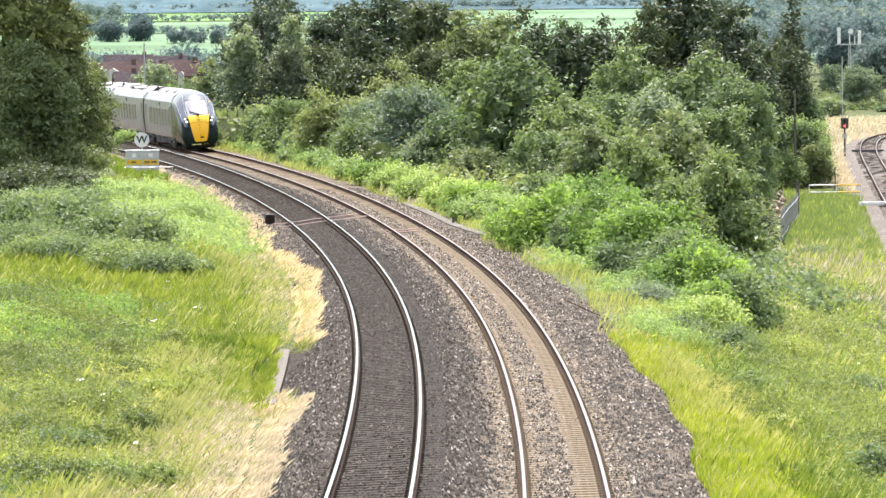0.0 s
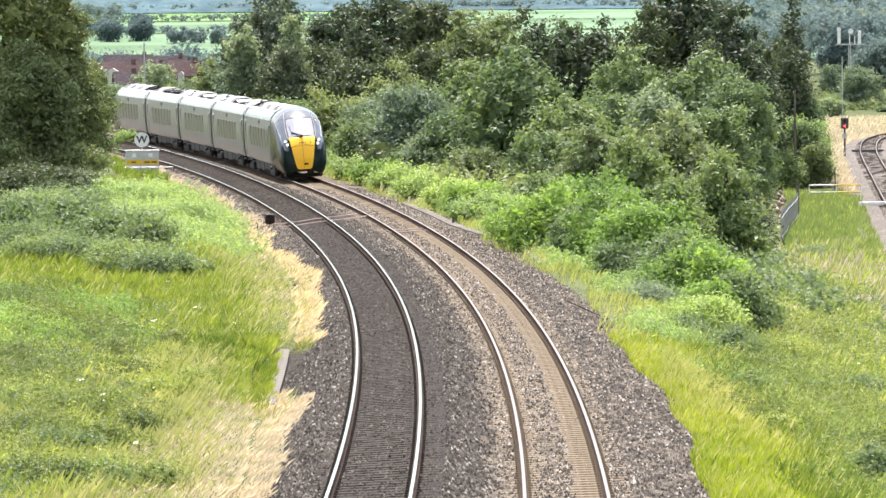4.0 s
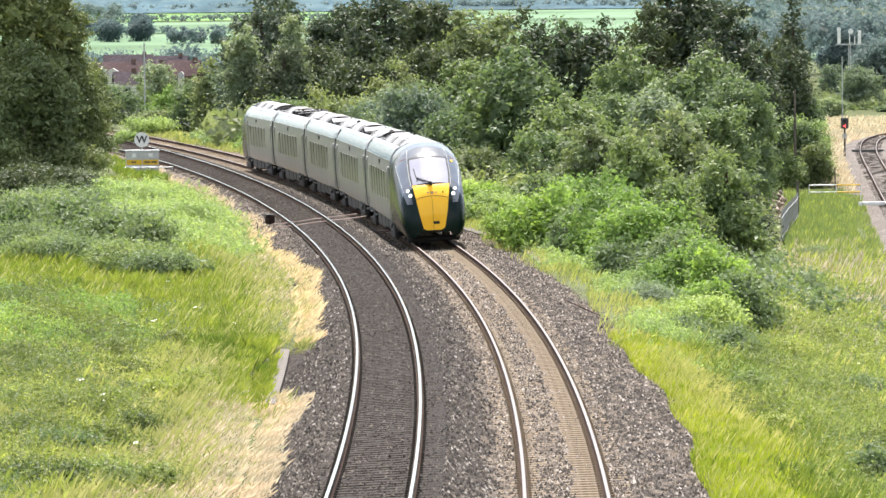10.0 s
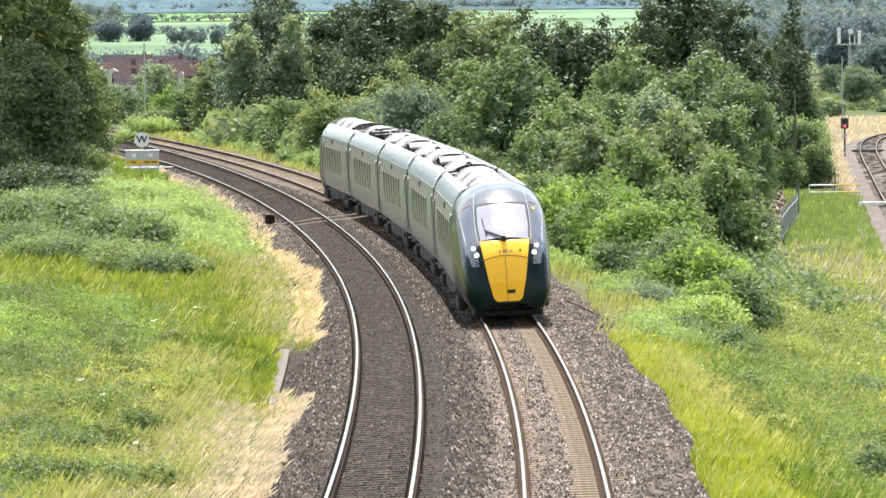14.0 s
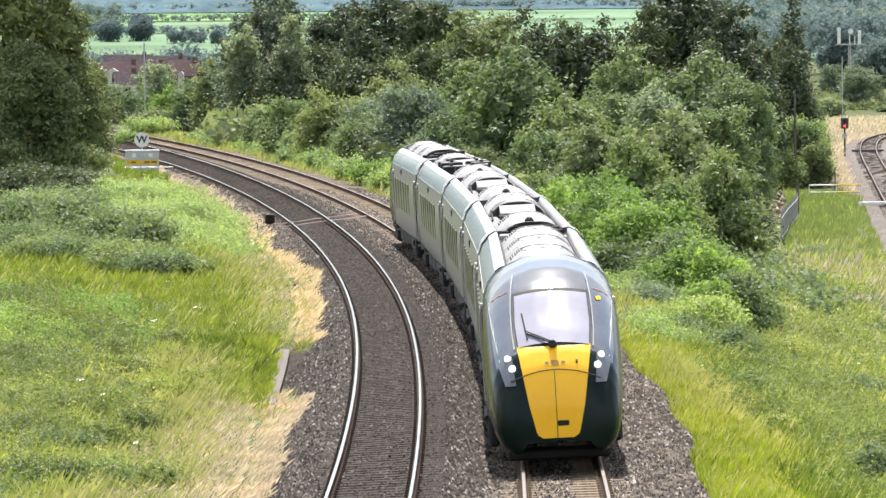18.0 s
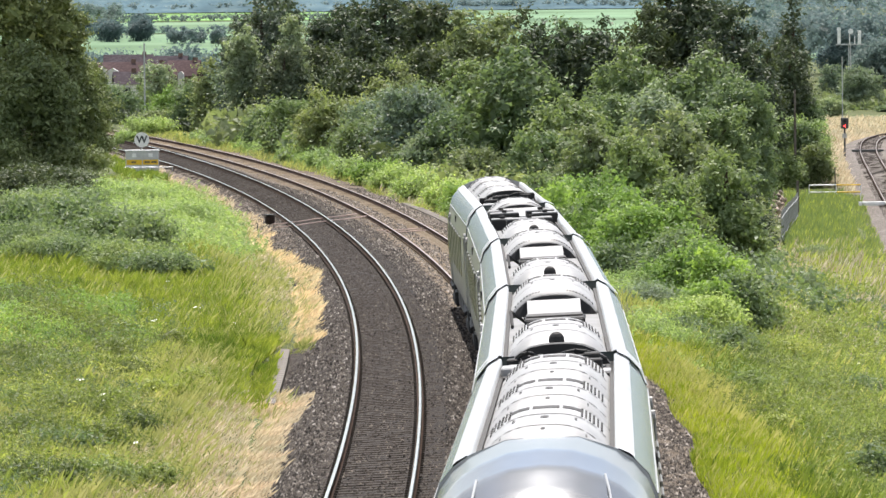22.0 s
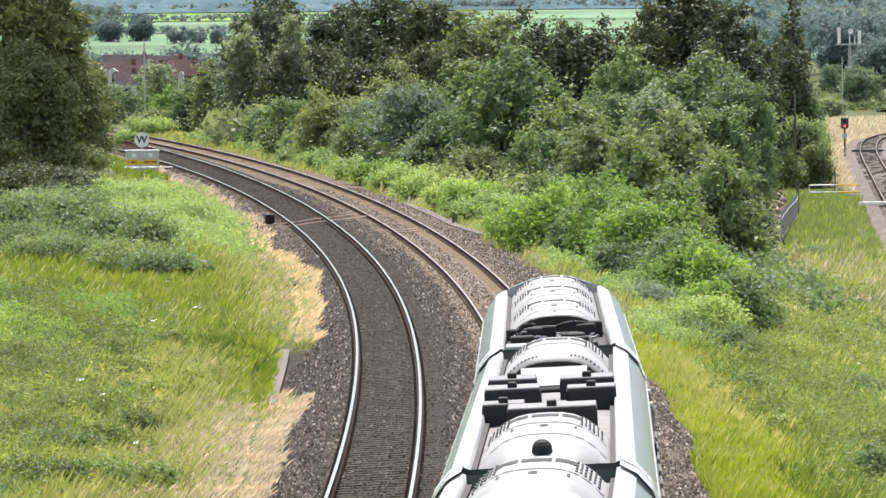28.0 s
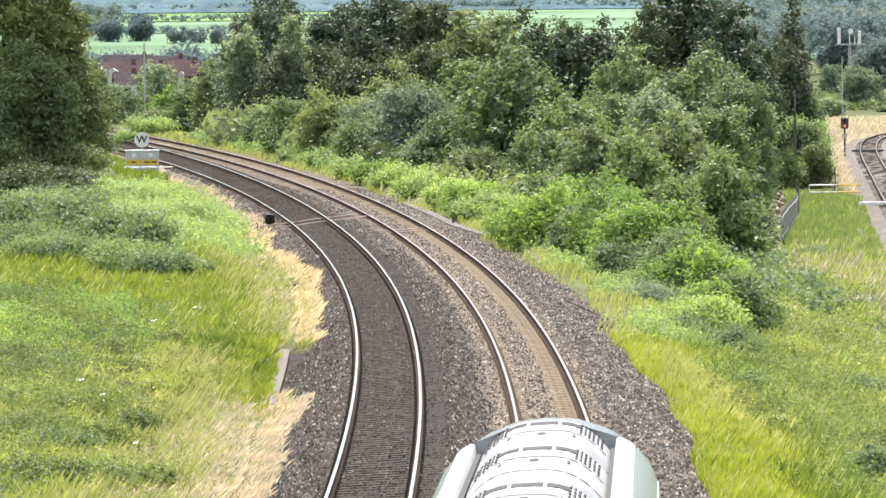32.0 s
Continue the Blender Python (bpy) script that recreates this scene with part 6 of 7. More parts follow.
    for x0, x1, h in ((-0.19, -0.12, 0.026), (-0.07, 0.07, 0.045), (0.12, 0.19, 0.026)):
        nose_patch("emblem_bar", [(2.0 - h, x0, x1), (2.0 + h, x0, x1)], M_emblem, top, tip, "brown bar of the plain emblem", 0.045, 3, 4)
    bm = bmesh.new()
    rod(bm, on_nose(0.02, 2.33, 0.02), on_nose(0.02, 2.33, 0.14), 0.09, 0.07, 10)
    wp = part("wiper", bm, M_black, top, "black windscreen wiper")
    for a_, b_, r in ((on_nose(0.02, 2.34, 0.12), on_nose(0.5, 2.54, 0.09), 0.018), (on_nose(0.05, 2.38, 0.12), on_nose(0.52, 2.58, 0.1), 0.012), (on_nose(0.5, 2.44, 0.08), on_nose(0.58, 2.9, 0.08), 0.016)):
        bm = bmesh.new()
        rod(bm, a_, b_, r, None, 6)
        part("arm", bm, M_black, wp)
    for k in (-1, 1):
        bm = bmesh.new()
        line = [on_nose(k * x, z, 0.03) for x, z in ((0.76, 2.27), (0.79, 2.6), (0.79, 2.95), (0.77, 3.24), (0.74, 3.45), (0.7, 3.6))]
        for a_, b_ in zip(line, line[1:]):
            rod(bm, a_, b_, 0.014, None, 6)
        part("pillar_trim", bm, M_strip, top, "pale trim line beside the windscreen")
        bm = bmesh.new()
        line = [on_nose(k * x, z, 0.02) for x, z in ((1.24, 3.0), (1.12, 3.14), (0.98, 3.24), (0.84, 3.3))]
        for a_, b_ in zip(line, line[1:]):
            rod(bm, a_, b_, 0.007, None, 6)
        part("orange_line", bm, M_orange, top, "thin orange line across the brow")
        bm = bmesh.new()
        line = [on_nose(k * x, z, 0.02) for x, z in ((1.05, 2.05), (1.12, 2.4), (1.18, 2.75), (1.2, 3.02))]
        for a_, b_ in zip(line, line[1:]):
            rod(bm, a_, b_, 0.01, None, 6)
        part("side_trim", bm, M_strip, top, "pale edge of the grey brow")
    return top


lead = coach("lead")
second = coach("middle")
third = copy_thing(second, pose(0, 0, -50))
fourth = coach("cases")
rear = coach("rear")


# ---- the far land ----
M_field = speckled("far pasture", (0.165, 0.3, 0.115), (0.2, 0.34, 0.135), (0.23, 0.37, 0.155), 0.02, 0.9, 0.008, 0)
# no air is modelled: haze sits in the pale field and ridge colours
M_field_haze = speckled("far field with haze tint", (0.15, 0.235, 0.15), (0.175, 0.262, 0.168), (0.2, 0.29, 0.19), 0.02, 0.9, 0.008, 0)
M_ridge_haze = speckled("far ridge with haze blue", (0.065, 0.11, 0.135), (0.1, 0.152, 0.172), (0.145, 0.198, 0.2), 0.1, 1.0, 0.015, 0)


def field(x0, x1, y0, y1, mat, label):
    xs, ys = np.meshgrid(np.linspace(x0, x1, 12), np.linspace(y0, y1, 10))
    v = np.stack([xs, ys, hills(xs, ys) + 0.15], -1).reshape(-1, 3)
    tagged(new("field", mesh_of("field", v, sheet(10, 12), [mat], smooth=True)), label, "field", kind="structure")


field(-140, 90, 1290, 1640, M_field_haze, "hay field on the far slope, haze in its pale green")
field(-150, 60, 1660, 1900, M_field_haze, "pasture on the far slope, haze in its pale green")
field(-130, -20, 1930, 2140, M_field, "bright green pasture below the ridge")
field(5, 70, 1850, 2140, M_field_haze, "pasture seen over the wood, haze in its pale green")
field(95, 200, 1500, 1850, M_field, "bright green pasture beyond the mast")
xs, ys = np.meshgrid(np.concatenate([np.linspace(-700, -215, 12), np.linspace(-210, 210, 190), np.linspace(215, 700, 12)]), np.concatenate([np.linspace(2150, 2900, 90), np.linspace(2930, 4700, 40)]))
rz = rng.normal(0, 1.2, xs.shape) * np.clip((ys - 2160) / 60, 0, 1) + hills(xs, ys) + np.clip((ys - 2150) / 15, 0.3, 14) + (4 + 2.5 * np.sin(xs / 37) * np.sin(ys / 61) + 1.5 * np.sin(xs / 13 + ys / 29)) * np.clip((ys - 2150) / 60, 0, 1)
tagged(new("backdrop", mesh_of("backdrop", np.stack([xs, ys, rz], -1).reshape(-1, 3), sheet(130, 214), [M_ridge_haze], smooth=True)), "hazy blue wooded ridge on the horizon", "hills", kind="structure")


def far_wood(cx, cy, wx, wy, h, n, label, mat, leaf=0.7):
    """A hedge or clump of far trees, leaf by leaf."""
    m = max(12, int(wx * wy / (h * h) * 3.0) + int(wx / h * (9 if h < 4 else 3)))
    x, y = cx + rng.uniform(-wx, wx, m), cy + rng.uniform(-wy, wy, m)
    r = h * rng.uniform(0.25, 0.5, m)
    c = np.stack([x, y, hills(x, y) + h * rng.uniform(0.25, 0.75, m)], -1)
    me = foliage_mesh("far_wood", (c, r), int(n * 1.5), leaf * 0.68, mat, 0.9, 0.06, 0.85)
    tagged(new("far_wood", me), label, "woodland", kind="stuff")


far_wood(-75, 1650, 95, 4, 2.2, 5000, "dark hedge between two fields", M_leaf_haze, 0.6)
far_wood(-70, 1915, 80, 5, 2.5, 4000, "dark hedge below the pasture", M_leaf_haze, 0.6)
far_wood(-76, 1530, 8, 16, 6.0, 9000, "clump of far trees in the fields, haze blue in their colour", M_leaf_haze)
far_wood(-116, 1960, 20, 20, 5, 8000, "far wood at the edge of the fields", M_leaf_haze)
far_wood(-56, 1490, 6, 8, 3.2, 4000, "small far tree clump", M_leaf_haze)
far_wood(-80, 1180, 60, 30, 6.2, 14000, "dark trees behind the houses", M_leaf_haze, 0.7)
far_wood(-90, 2175, 120, 14, 3.4, 12000, "wood along the foot of the ridge", M_leaf_haze, 0.8)
far_wood(60, 2175, 90, 14, 3.4, 8000, "wood along the foot of the ridge", M_leaf_haze, 0.8)
far_wood(105, 1450, 45, 60, 9, 12000, "far trees beyond the branch line", M_leaf_haze)
far_wood(130, 1900, 50, 30, 10, 9000, "far trees on the slope", M_leaf_haze)
far_wood(70, 1150, 18, 50, 12, 12000, "dark trees behind the mast", M_leaf_haze, 0.7)
far_wood(80, 980, 10, 30, 8, 7000, "trees behind the branch line", M_leaf_grey, 0.5)

# houses below the fields
M_rooftile = speckled("weathered red roof tiles", (0.07, 0.052, 0.053), (0.092, 0.067, 0.067), (0.115, 0.083, 0.082), 2.5, 0.9, 0.3, 0.3)
M_roof_dark = speckled("dark slate roof", (0.05, 0.043, 0.048), (0.075, 0.064, 0.07), (0.1, 0.088, 0.095), 2.5, 0.9, 0.3, 0.3)
M_brick_far = speckled("brown brick wall", (0.11, 0.075, 0.062), (0.16, 0.11, 0.09), (0.2, 0.14, 0.12), 3, 0.9, 0.3, 0.2)
M_render = plain("white rendered wall", (0.5, 0.49, 0.47), 0.8)
M_pane = plain("dark house glass", (0.03, 0.035, 0.04), 0.1)


def white_gable(x, y, top, w):
    """A small white dormer or lean-to showing among the roofs."""
    g = thing("outbuilding", (x, y, -4.3), "small white rendered outbuilding among the houses", "outbuilding", "outbuildings among the houses")
    bm = bmesh.new()
    h = top + 4.3
    f = [bm.verts.new(k) for k in ((-w / 2, 0, 0), (w / 2, 0, 0), (w / 2, 0, h - w * 0.3), (0, 0, h), (-w / 2, 0, h - w * 0.3))]
    face = bm.faces.new(f)
    bmesh.ops.translate(bm, vec=(0, 3, 0), verts=[v for v in bmesh.ops.extrude_face_region(bm, geom=[face])["geom"] if isinstance(v, bmesh.types.BMVert)])
    part("wall", bm, M_render, g)


def house(x, y, z, w, d, h, roof, wall, label, turned=0, tiles=None):
    top = thing("house", pose(x, y, z, 0, 0, turned), label, "house", "houses beyond the railway")
    bm = bmesh.new()
    box(bm, -w / 2, w / 2, -d / 2, d / 2, 0, h)
    part("wall", bm, wall, top)
    bm = bmesh.new()
    a = [bm.verts.new(k) for k in ((-w / 2 - 0.3, -d / 2 - 0.3, h), (w / 2 + 0.3, -d / 2 - 0.3, h), (w / 2 + 0.3, d / 2 + 0.3, h), (-w / 2 - 0.3, d / 2 + 0.3, h), (-w / 2 - 0.3, 0, h + roof), (w / 2 + 0.3, 0, h + roof))]
    for f in ((0, 1, 5, 4), (2, 3, 4, 5), (1, 2, 5), (3, 0, 4), (0, 3, 2, 1)):
        bm.faces.new([a[i] for i in f])
    rf = part("roof", bm, tiles or M_rooftile, top)
    bm = bmesh.new()
    box(bm, w * 0.3, w * 0.3 + 0.6, -0.4, 0.4, h + roof * 0.5, h + roof + 0.4)
    part("chimney", bm, M_brick_far, rf)
    for i in range(int(w / 2.4)):
        bm = bmesh.new()
        xx = -w / 2 + 1.2 + i * 2.4
        box(bm, xx - 0.5, xx + 0.5, -d / 2 - 0.03, -d / 2 + 0.05, h - 1.5, h - 0.4)
        part("window", bm, M_pane, top)


house(-47.2, 985, -4.3, 7.0, 7, 5.55, 2.2, M_brick_far, "long low house with a dark slate roof", 2, M_roof_dark)
house(-42.0, 1000, -4.3, 5.9, 7, 5.24, 2.2, M_brick_far, "house with a dark slate roof", -4, M_roof_dark)
house(-44.4, 900, -4.3, 5.5, 7, 5.18, 2.0, M_brick_far, "brown brick house with a dull red roof", 5, M_rooftile)
house(-40.9, 920, -4.3, 3.9, 7, 4.95, 1.9, M_brick_far, "brick house with a dull red roof behind trees", -5, M_rooftile)
house(-36.6, 930, -4.3, 4.2, 7, 4.94, 2.2, M_brick_far, "brick house with a red roof behind the trees", -8, M_rooftile)
house(-40.2, 830, -4.3, 2.6, 7, 4.78, 1.6, M_render, "low white house with a dark roof", 6, M_roof_dark)
white_gable(-46.6, 893, 2.33, 1.3)
white_gable(-45.0, 893, 2.08, 1.4)
white_gable(-42.0, 894, 1.42, 0.9)
white_gable(-36.9, 923, 1.29, 0.8)
house(66.0, 905, -4.4, 6.5, 6, 3.4, 1.6, M_render, "white rendered house beside the branch line", 12)
far_wood(-70, 1080, 50, 12, 5.5, 9000, "haze-tinted trees behind the houses", M_leaf_haze, 0.6)
far_wood(-62, 845, 8, 6, 3.5, 2500, "garden trees before the houses", M_leaf_mid, 0.5)


# ---- lineside things ----
M_steel = plain("galvanised steel", (0.42, 0.43, 0.43), 0.45, 0.6)
M_pale = plain("weathered galvanised steel", (0.34, 0.34, 0.33), 0.6, 0.3)
M_dark_steel = plain("dark painted steel", (0.05, 0.052, 0.05), 0.6)
M_case = plain("pale grey painted case", (0.5, 0.51, 0.5), 0.55)
M_band = plain("yellow label band", (0.75, 0.48, 0.03), 0.6)
M_white = plain("white paint", (0.8, 0.8, 0.78), 0.6)
M_wood = speckled("weathered post", (0.1, 0.085, 0.07), (0.16, 0.14, 0.12), (0.22, 0.2, 0.175), 6)
M_red_lamp = lamp_glow("red signal lamp", (1.0, 0.03, 0.03), 4.0)


def letter(text, size, mat, parent, m, name="letter", label=""):
    """Raised lettering in the built-in font."""
    cu = bpy.data.curves.new(name, "FONT")
    cu.body, cu.size, cu.extrude, cu.align_x, cu.align_y = text, size, 0.004, "CENTER", "CENTER"
    cu.offset = size * 0.025
    tmp = bpy.data.objects.new(name, cu)
    me = bpy.data.meshes.new_from_object(tmp)
    bpy.data.objects.remove(tmp)
    me.materials.clear()
    me.materials.append(mat)
    ob = link_part(name, me, parent, label)
    ob.matrix_basis = m
    return ob


# whistle board
x, y = -18.0, 391.0
g = gz(x, y)
sign = thing("whistle_board", (x, y, g), "round white lineside board lettered W on a post", "railway sign")
bm = bmesh.new()
rod(bm, (0, 0.05, -0.1), (0, 0.05, 1.4 - g), 0.045, None, 10)
part("post", bm, M_steel, sign, "grey steel post")
bm = bmesh.new()
rod(bm, (0, 0.0, 1.33 - g), (0, -0.03, 1.33 - g), 0.45, None, 40)
part("board", bm, M_white, sign, "round white board")
letter("W", 0.62, M_dark_steel, sign, pose(0, -0.036, 1.33 - g, 90, 0, 0), "letter", "dark grey letter W")

# equipment case with a rail before it
x, y = -17.3, 376.0
g = gz(x, y)
case = thing("equipment_case", pose(x, y, g, 0, 0, 4), "pale grey lineside equipment case with a yellow band", "equipment case")
bm = bmesh.new()
box(bm, -0.95, 0.95, -0.35, 0.35, -0.05, 0.95 - g, 0.02)
part("body", bm, M_case, case)
bm = bmesh.new()
box(bm, -1.0, 1.0, -0.4, 0.4, 0.95 - g, 1.02 - g, 0.015)
part("lid", bm, M_white, case, "white lid")
for x0, x1 in ((-0.93, -0.01), (0.01, 0.93)):
    bm = bmesh.new()
    box(bm, x0, x1, -0.375, -0.35, 0.08, 0.92 - g, 0.01)
    dr = part("door", bm, M_case, case)
    bm = bmesh.new()
    box(bm, x0 + 0.02, x1 - 0.02, -0.38, -0.374, 0.16 - g, 0.46 - g)
    part("band", bm, M_band, dr, "yellow band")
    for a, b in ((0.3, 0.55),) if x0 < 0 else ((0.12, 0.42), (0.5, 0.82)):
        bm = bmesh.new()
        box(bm, x0 + a, x0 + b, -0.386, -0.38, 0.27 - g, 0.36 - g)
        part("label_bar", bm, M_dark_steel, dr)
    bm = bmesh.new()
    box(bm, (x0 + x1) / 2 - 0.12, (x0 + x1) / 2 + 0.12, -0.385, -0.374, 0.6 - g, 0.82 - g)
    part("notice", bm, M_white, dr)
guard = thing("guard_rail", pose(x + 0.5, y - 1.5, g, 0, 0, 4), "low galvanised guard rail before the equipment case", "guard rail")
for px_ in (-1.5, -0.5, 0.5, 1.3):
    bm = bmesh.new()
    rod(bm, (px_, 0, -0.05), (px_, 0, 0.38), 0.03)
    part("post", bm, M_steel, guard)
bm = bmesh.new()
rod(bm, (-1.55, 0, 0.36), (1.35, 0, 0.36), 0.025)
part("rail", bm, M_steel, guard)

# relay box and its stump beside the left track
M_rust_box = speckled("rusty brown casing", (0.02, 0.014, 0.012), (0.04, 0.027, 0.022), (0.075, 0.05, 0.04), 12, 0.8, 2.0, 0.2)
x, y = -7.36, 277.9
bx = thing("junction_box", pose(x, y, float(bed(128.0, -1.42)) - 0.05, 0, 0, 20), "small dark trackside junction box on the ballast", "junction box")
bm = bmesh.new()
box(bm, -0.2, 0.2, -0.18, 0.18, 0.05, 0.45, 0.09)
part("body", bm, M_rust_box, bx)
bm = bmesh.new()
box(bm, -0.22, 0.22, -0.2, 0.2, 0.45, 0.49, 0.01)
part("lid", bm, M_dark_steel, bx)
bm = bmesh.new()
for k in (-0.12, 0.12):
    rod(bm, (k, 0, -0.1), (k, 0, 0.1), 0.03)
part("stand", bm, M_dark_steel, bx)
st = thing("cable_stub", (-7.8, 276.6, float(bed(127.0, -1.9)) - 0.1), "short dark cable riser beside the junction box", "cable riser")
for k, h in ((-0.08, 0.42), (0.1, 0.28)):
    bm = bmesh.new()
    rod(bm, (k, 0, 0), (k + 0.03, 0, h), 0.04, 0.03)
    part("riser", bm, M_dark_steel, st)

# cables across the tracks
M_cable = plain("dusty pink-grey cable", (0.42, 0.3, 0.26), 0.7)
for track, s0, r in ((0, 122.0, (-1.4, 2.4)), (0, 126.0, (-1.4, 2.2)), (1, 119.0, (-1.0, 1.0)), (1, 121.5, (-1.2, 0.9))):
    cb = thing("track_cable", (0, 0, 0), "pale cable laid across the sleepers", "cable")
    bm = bmesh.new()
    pts = [Vector(on_track(np.array(s0 + 0.4 * math.sin(q * 3)), track, q, -0.13)) for q in np.linspace(*r, 9)]
    for a, b in zip(pts, pts[1:]):
        rod(bm, a, b, 0.02, None, 6)
    part("sheath", bm, M_cable, cb)

# marker post and cable troughs beside the right track
mk = thing("marker_post", (0.45, 279.4, gz(0.45, 279.4) + 0.2), "short dark lineside marker post", "marker post")
bm = bmesh.new()
rod(bm, (0, 0, -0.4), (0, 0, 0.35), 0.05)
box(bm, -0.02, 0.22, -0.03, 0.03, 0.05, 0.12)
part("post", bm, M_dark_steel, mk)


def trough(pts, w, label):
    """A run of concrete cable-trough lids, each a piece of its own."""
    top = thing("cable_trough", (0, 0, 0), label, "cable trough")
    bm = bmesh.new()
    box(bm, -w / 2, w / 2, -0.49, 0.49, -0.3, 0.03, 0.012)
    me = bpy.data.meshes.new("lid")
    bm.to_mesh(me)
    bm.free()
    me.materials.append(M_concrete)
    a = np.array(pts, float)
    run = np.concatenate([[0], np.cumsum(np.linalg.norm(np.diff(a, axis=0), axis=1))])
    for q in np.arange(0.5, run[-1], 1.0):
        s, u = np.interp(q, run, a[:, 0]), np.interp(q, run, a[:, 1])
        x, y = plan(s, u)
        z = max(gz(x, y), float(bed(s, u))) + 0.05 if u > 0 else float(grade(s)) - 0.53
        ob = link_part("lid", me, top)
        ob.matrix_basis = pose(float(x), float(y), z, random.uniform(-0.5, 0.5), random.uniform(-1, 1), math.degrees(float(np.interp(s, SS, turn))) + math.degrees(-math.atan2((a[-1, 1] - a[0, 1]), (a[-1, 0] - a[0, 0]))) + random.uniform(-1, 1))


trough([(84, 7.15), (92, 7.3), (105, 7.25), (118, 6.75), (127, 6.4), (160, 6.5)], 0.42, "weathered concrete cable trough along the verge")
trough([(1.5, -2.75), (26, -2.68)], 0.26, "weathered concrete trough lids at the foot of the bank")
pp = thing("pipe", (0, 0, 0), "thin rusty pipe lying on the ballast shoulder", "pipe")
bm = bmesh.new()
a, b = [Vector((*[float(k) for k in plan(s, u)], float(bed(s, u)) + 0.06)) for s, u in ((41.0, 6.75), (53.0, 6.05))]
rod(bm, a, b, 0.022)
part("tube", bm, M_railside, pp)

# colour-light signal on the branch
x, y = 37.0, 598.7
g = gz(x, y)
sg = thing("railway_signal", (x, y, g), "colour-light signal showing red on a slim post", "signal")
bm = bmesh.new()
rod(bm, (0, 0, -0.2), (0, 0, 2.9), 0.08)
part("post", bm, M_dark_steel, sg)
bm = bmesh.new()
box(bm, -0.36, 0.36, -0.12, 0.12, 2.75, 3.75, 0.05)
hd = part("head", bm, M_dark_steel, sg, "black signal head")
bm = bmesh.new()
rod(bm, (0, -0.1, 3.0), (0, -0.2, 3.0), 0.1, None, 16)
part("lamp", bm, M_red_lamp, hd, "lit red lamp")
bm = bmesh.new()
rod(bm, (0, -0.1, 3.45), (0, -0.2, 3.45), 0.15, None, 16)
part("lamp", bm, M_black, hd)
bm = bmesh.new()
box(bm, -0.2, 0.2, -0.1, 0.1, 1.9, 2.3, 0.02)
part("plate", bm, M_steel, sg)

# barrier rail, posts, boards and the tall pole by the branch
br = thing("barrier", pose(27.4, 455.0, gz(27.4, 455.0), 0, 0, 2), "white and yellow pipe barrier across the grass", "barrier")
for px_ in (-1.8, 0.1, 1.8):
    bm = bmesh.new()
    rod(bm, (px_, 0, -0.1), (px_, 0, 0.97), 0.04)
    part("post", bm, M_white, br)
for z in (0.45, 0.95):
    for x0, x1, m in ((-1.8, 0.1, M_white), (0.1, 1.8, M_band)):
        bm = bmesh.new()
        rod(bm, (x0, 0, z), (x1, 0, z), 0.05)
        part("rail", bm, m, br)
cr = thing("crossing_board", pose(30.9, 440.0, BRZ - 0.1, 0, 0, -3), "white board laid across the branch line", "board")
bm = bmesh.new()
box(bm, -2.8, 2.8, -0.25, 0.25, -0.1, 0.16, 0.02)
part("plank", bm, M_white, cr)
cr = thing("crossing_board", pose(39.9, 611.0, BRZ - 0.05, 0, 0, -3), "dark timber across the branch line", "board")
bm = bmesh.new()
box(bm, -1.5, 1.5, -0.3, 0.3, -0.1, 0.1, 0.02)
part("plank", bm, M_dark_steel, cr)
for x, y, h, r, m, label in ((25.9, 478.0, 7.4, 0.11, M_wood, "tall weathered wooden pole beside the trees"), (28.75, 477.0, 1.6, 0.05, M_dark_steel, "thin dark post in the golden grass"), (22.35, 410.0, 2.4, 0.11, M_wood, "stout timber gatepost beside the fence"),
                             (-27.3, 600.0, 10.4, 0.1, M_steel, "pale slender pole beyond the curve"), (45.2, 735.0, 8.0, 0.07, M_steel, "thin pale pole beyond the signal")):
    pl = thing("pole", (x, y, gz(x, y)), label, "pole")
    bm = bmesh.new()
    rod(bm, (0, 0, -0.3), (0, 0, h), r, r * 0.75, 10)
    part("shaft", bm, m, pl)

# palisade fence down to the branch
fn = thing("palisade_fence", (0, 0, 0), "galvanised steel palisade fence on the slope", "fence")
bm = bmesh.new()
box(bm, -0.035, 0.035, -0.012, 0.012, 0, 1.75)
me_pale = bpy.data.meshes.new("pale")
bm.to_mesh(me_pale)
bm.free()
me_pale.materials.append(M_pale)
fa, fb = Vector((19.0, 366, 0)), Vector((22.2, 407, 0))
for i in range(131):
    q = fa.lerp(fb, i / 130)
    ob = link_part("pale", me_pale, fn)
    ob.matrix_basis = pose(q.x, q.y, gz(q.x, q.y), 0, 0, 86)
for z in (0.35, 1.45):
    for i in range(0, 126, 6):
        a, b = fa.lerp(fb, i / 130), fa.lerp(fb, (i + 6) / 130)
        bm = bmesh.new()
        rod(bm, (a.x + 0.04, a.y, gz(a.x, a.y) + z), (b.x + 0.04, b.y, gz(b.x, b.y) + z), 0.03, None, 5)
        part("rail", bm, M_pale, fn)

# heap of rubble behind the fence
n = 260
M_rubble = pebbly("broken stone", [(0.0, (0.12, 0.09, 0.07)), (0.5, (0.3, 0.23, 0.185)), (1.0, (0.5, 0.42, 0.36))])
yy = rng.uniform(402, 446, n)
xx = 20.3 + (yy - 402) * 0.062 + rng.normal(0, 0.3, n)
zz = ground_z(xx, yy) + rng.uniform(0, 1.0, n) ** 2
v = OCT[None] * rng.uniform(0.6, 1.3, (n, 6, 1)) * rng.uniform(0.07, 0.2, n)[:, None, None] + np.stack([xx, yy, zz], -1)[:, None]
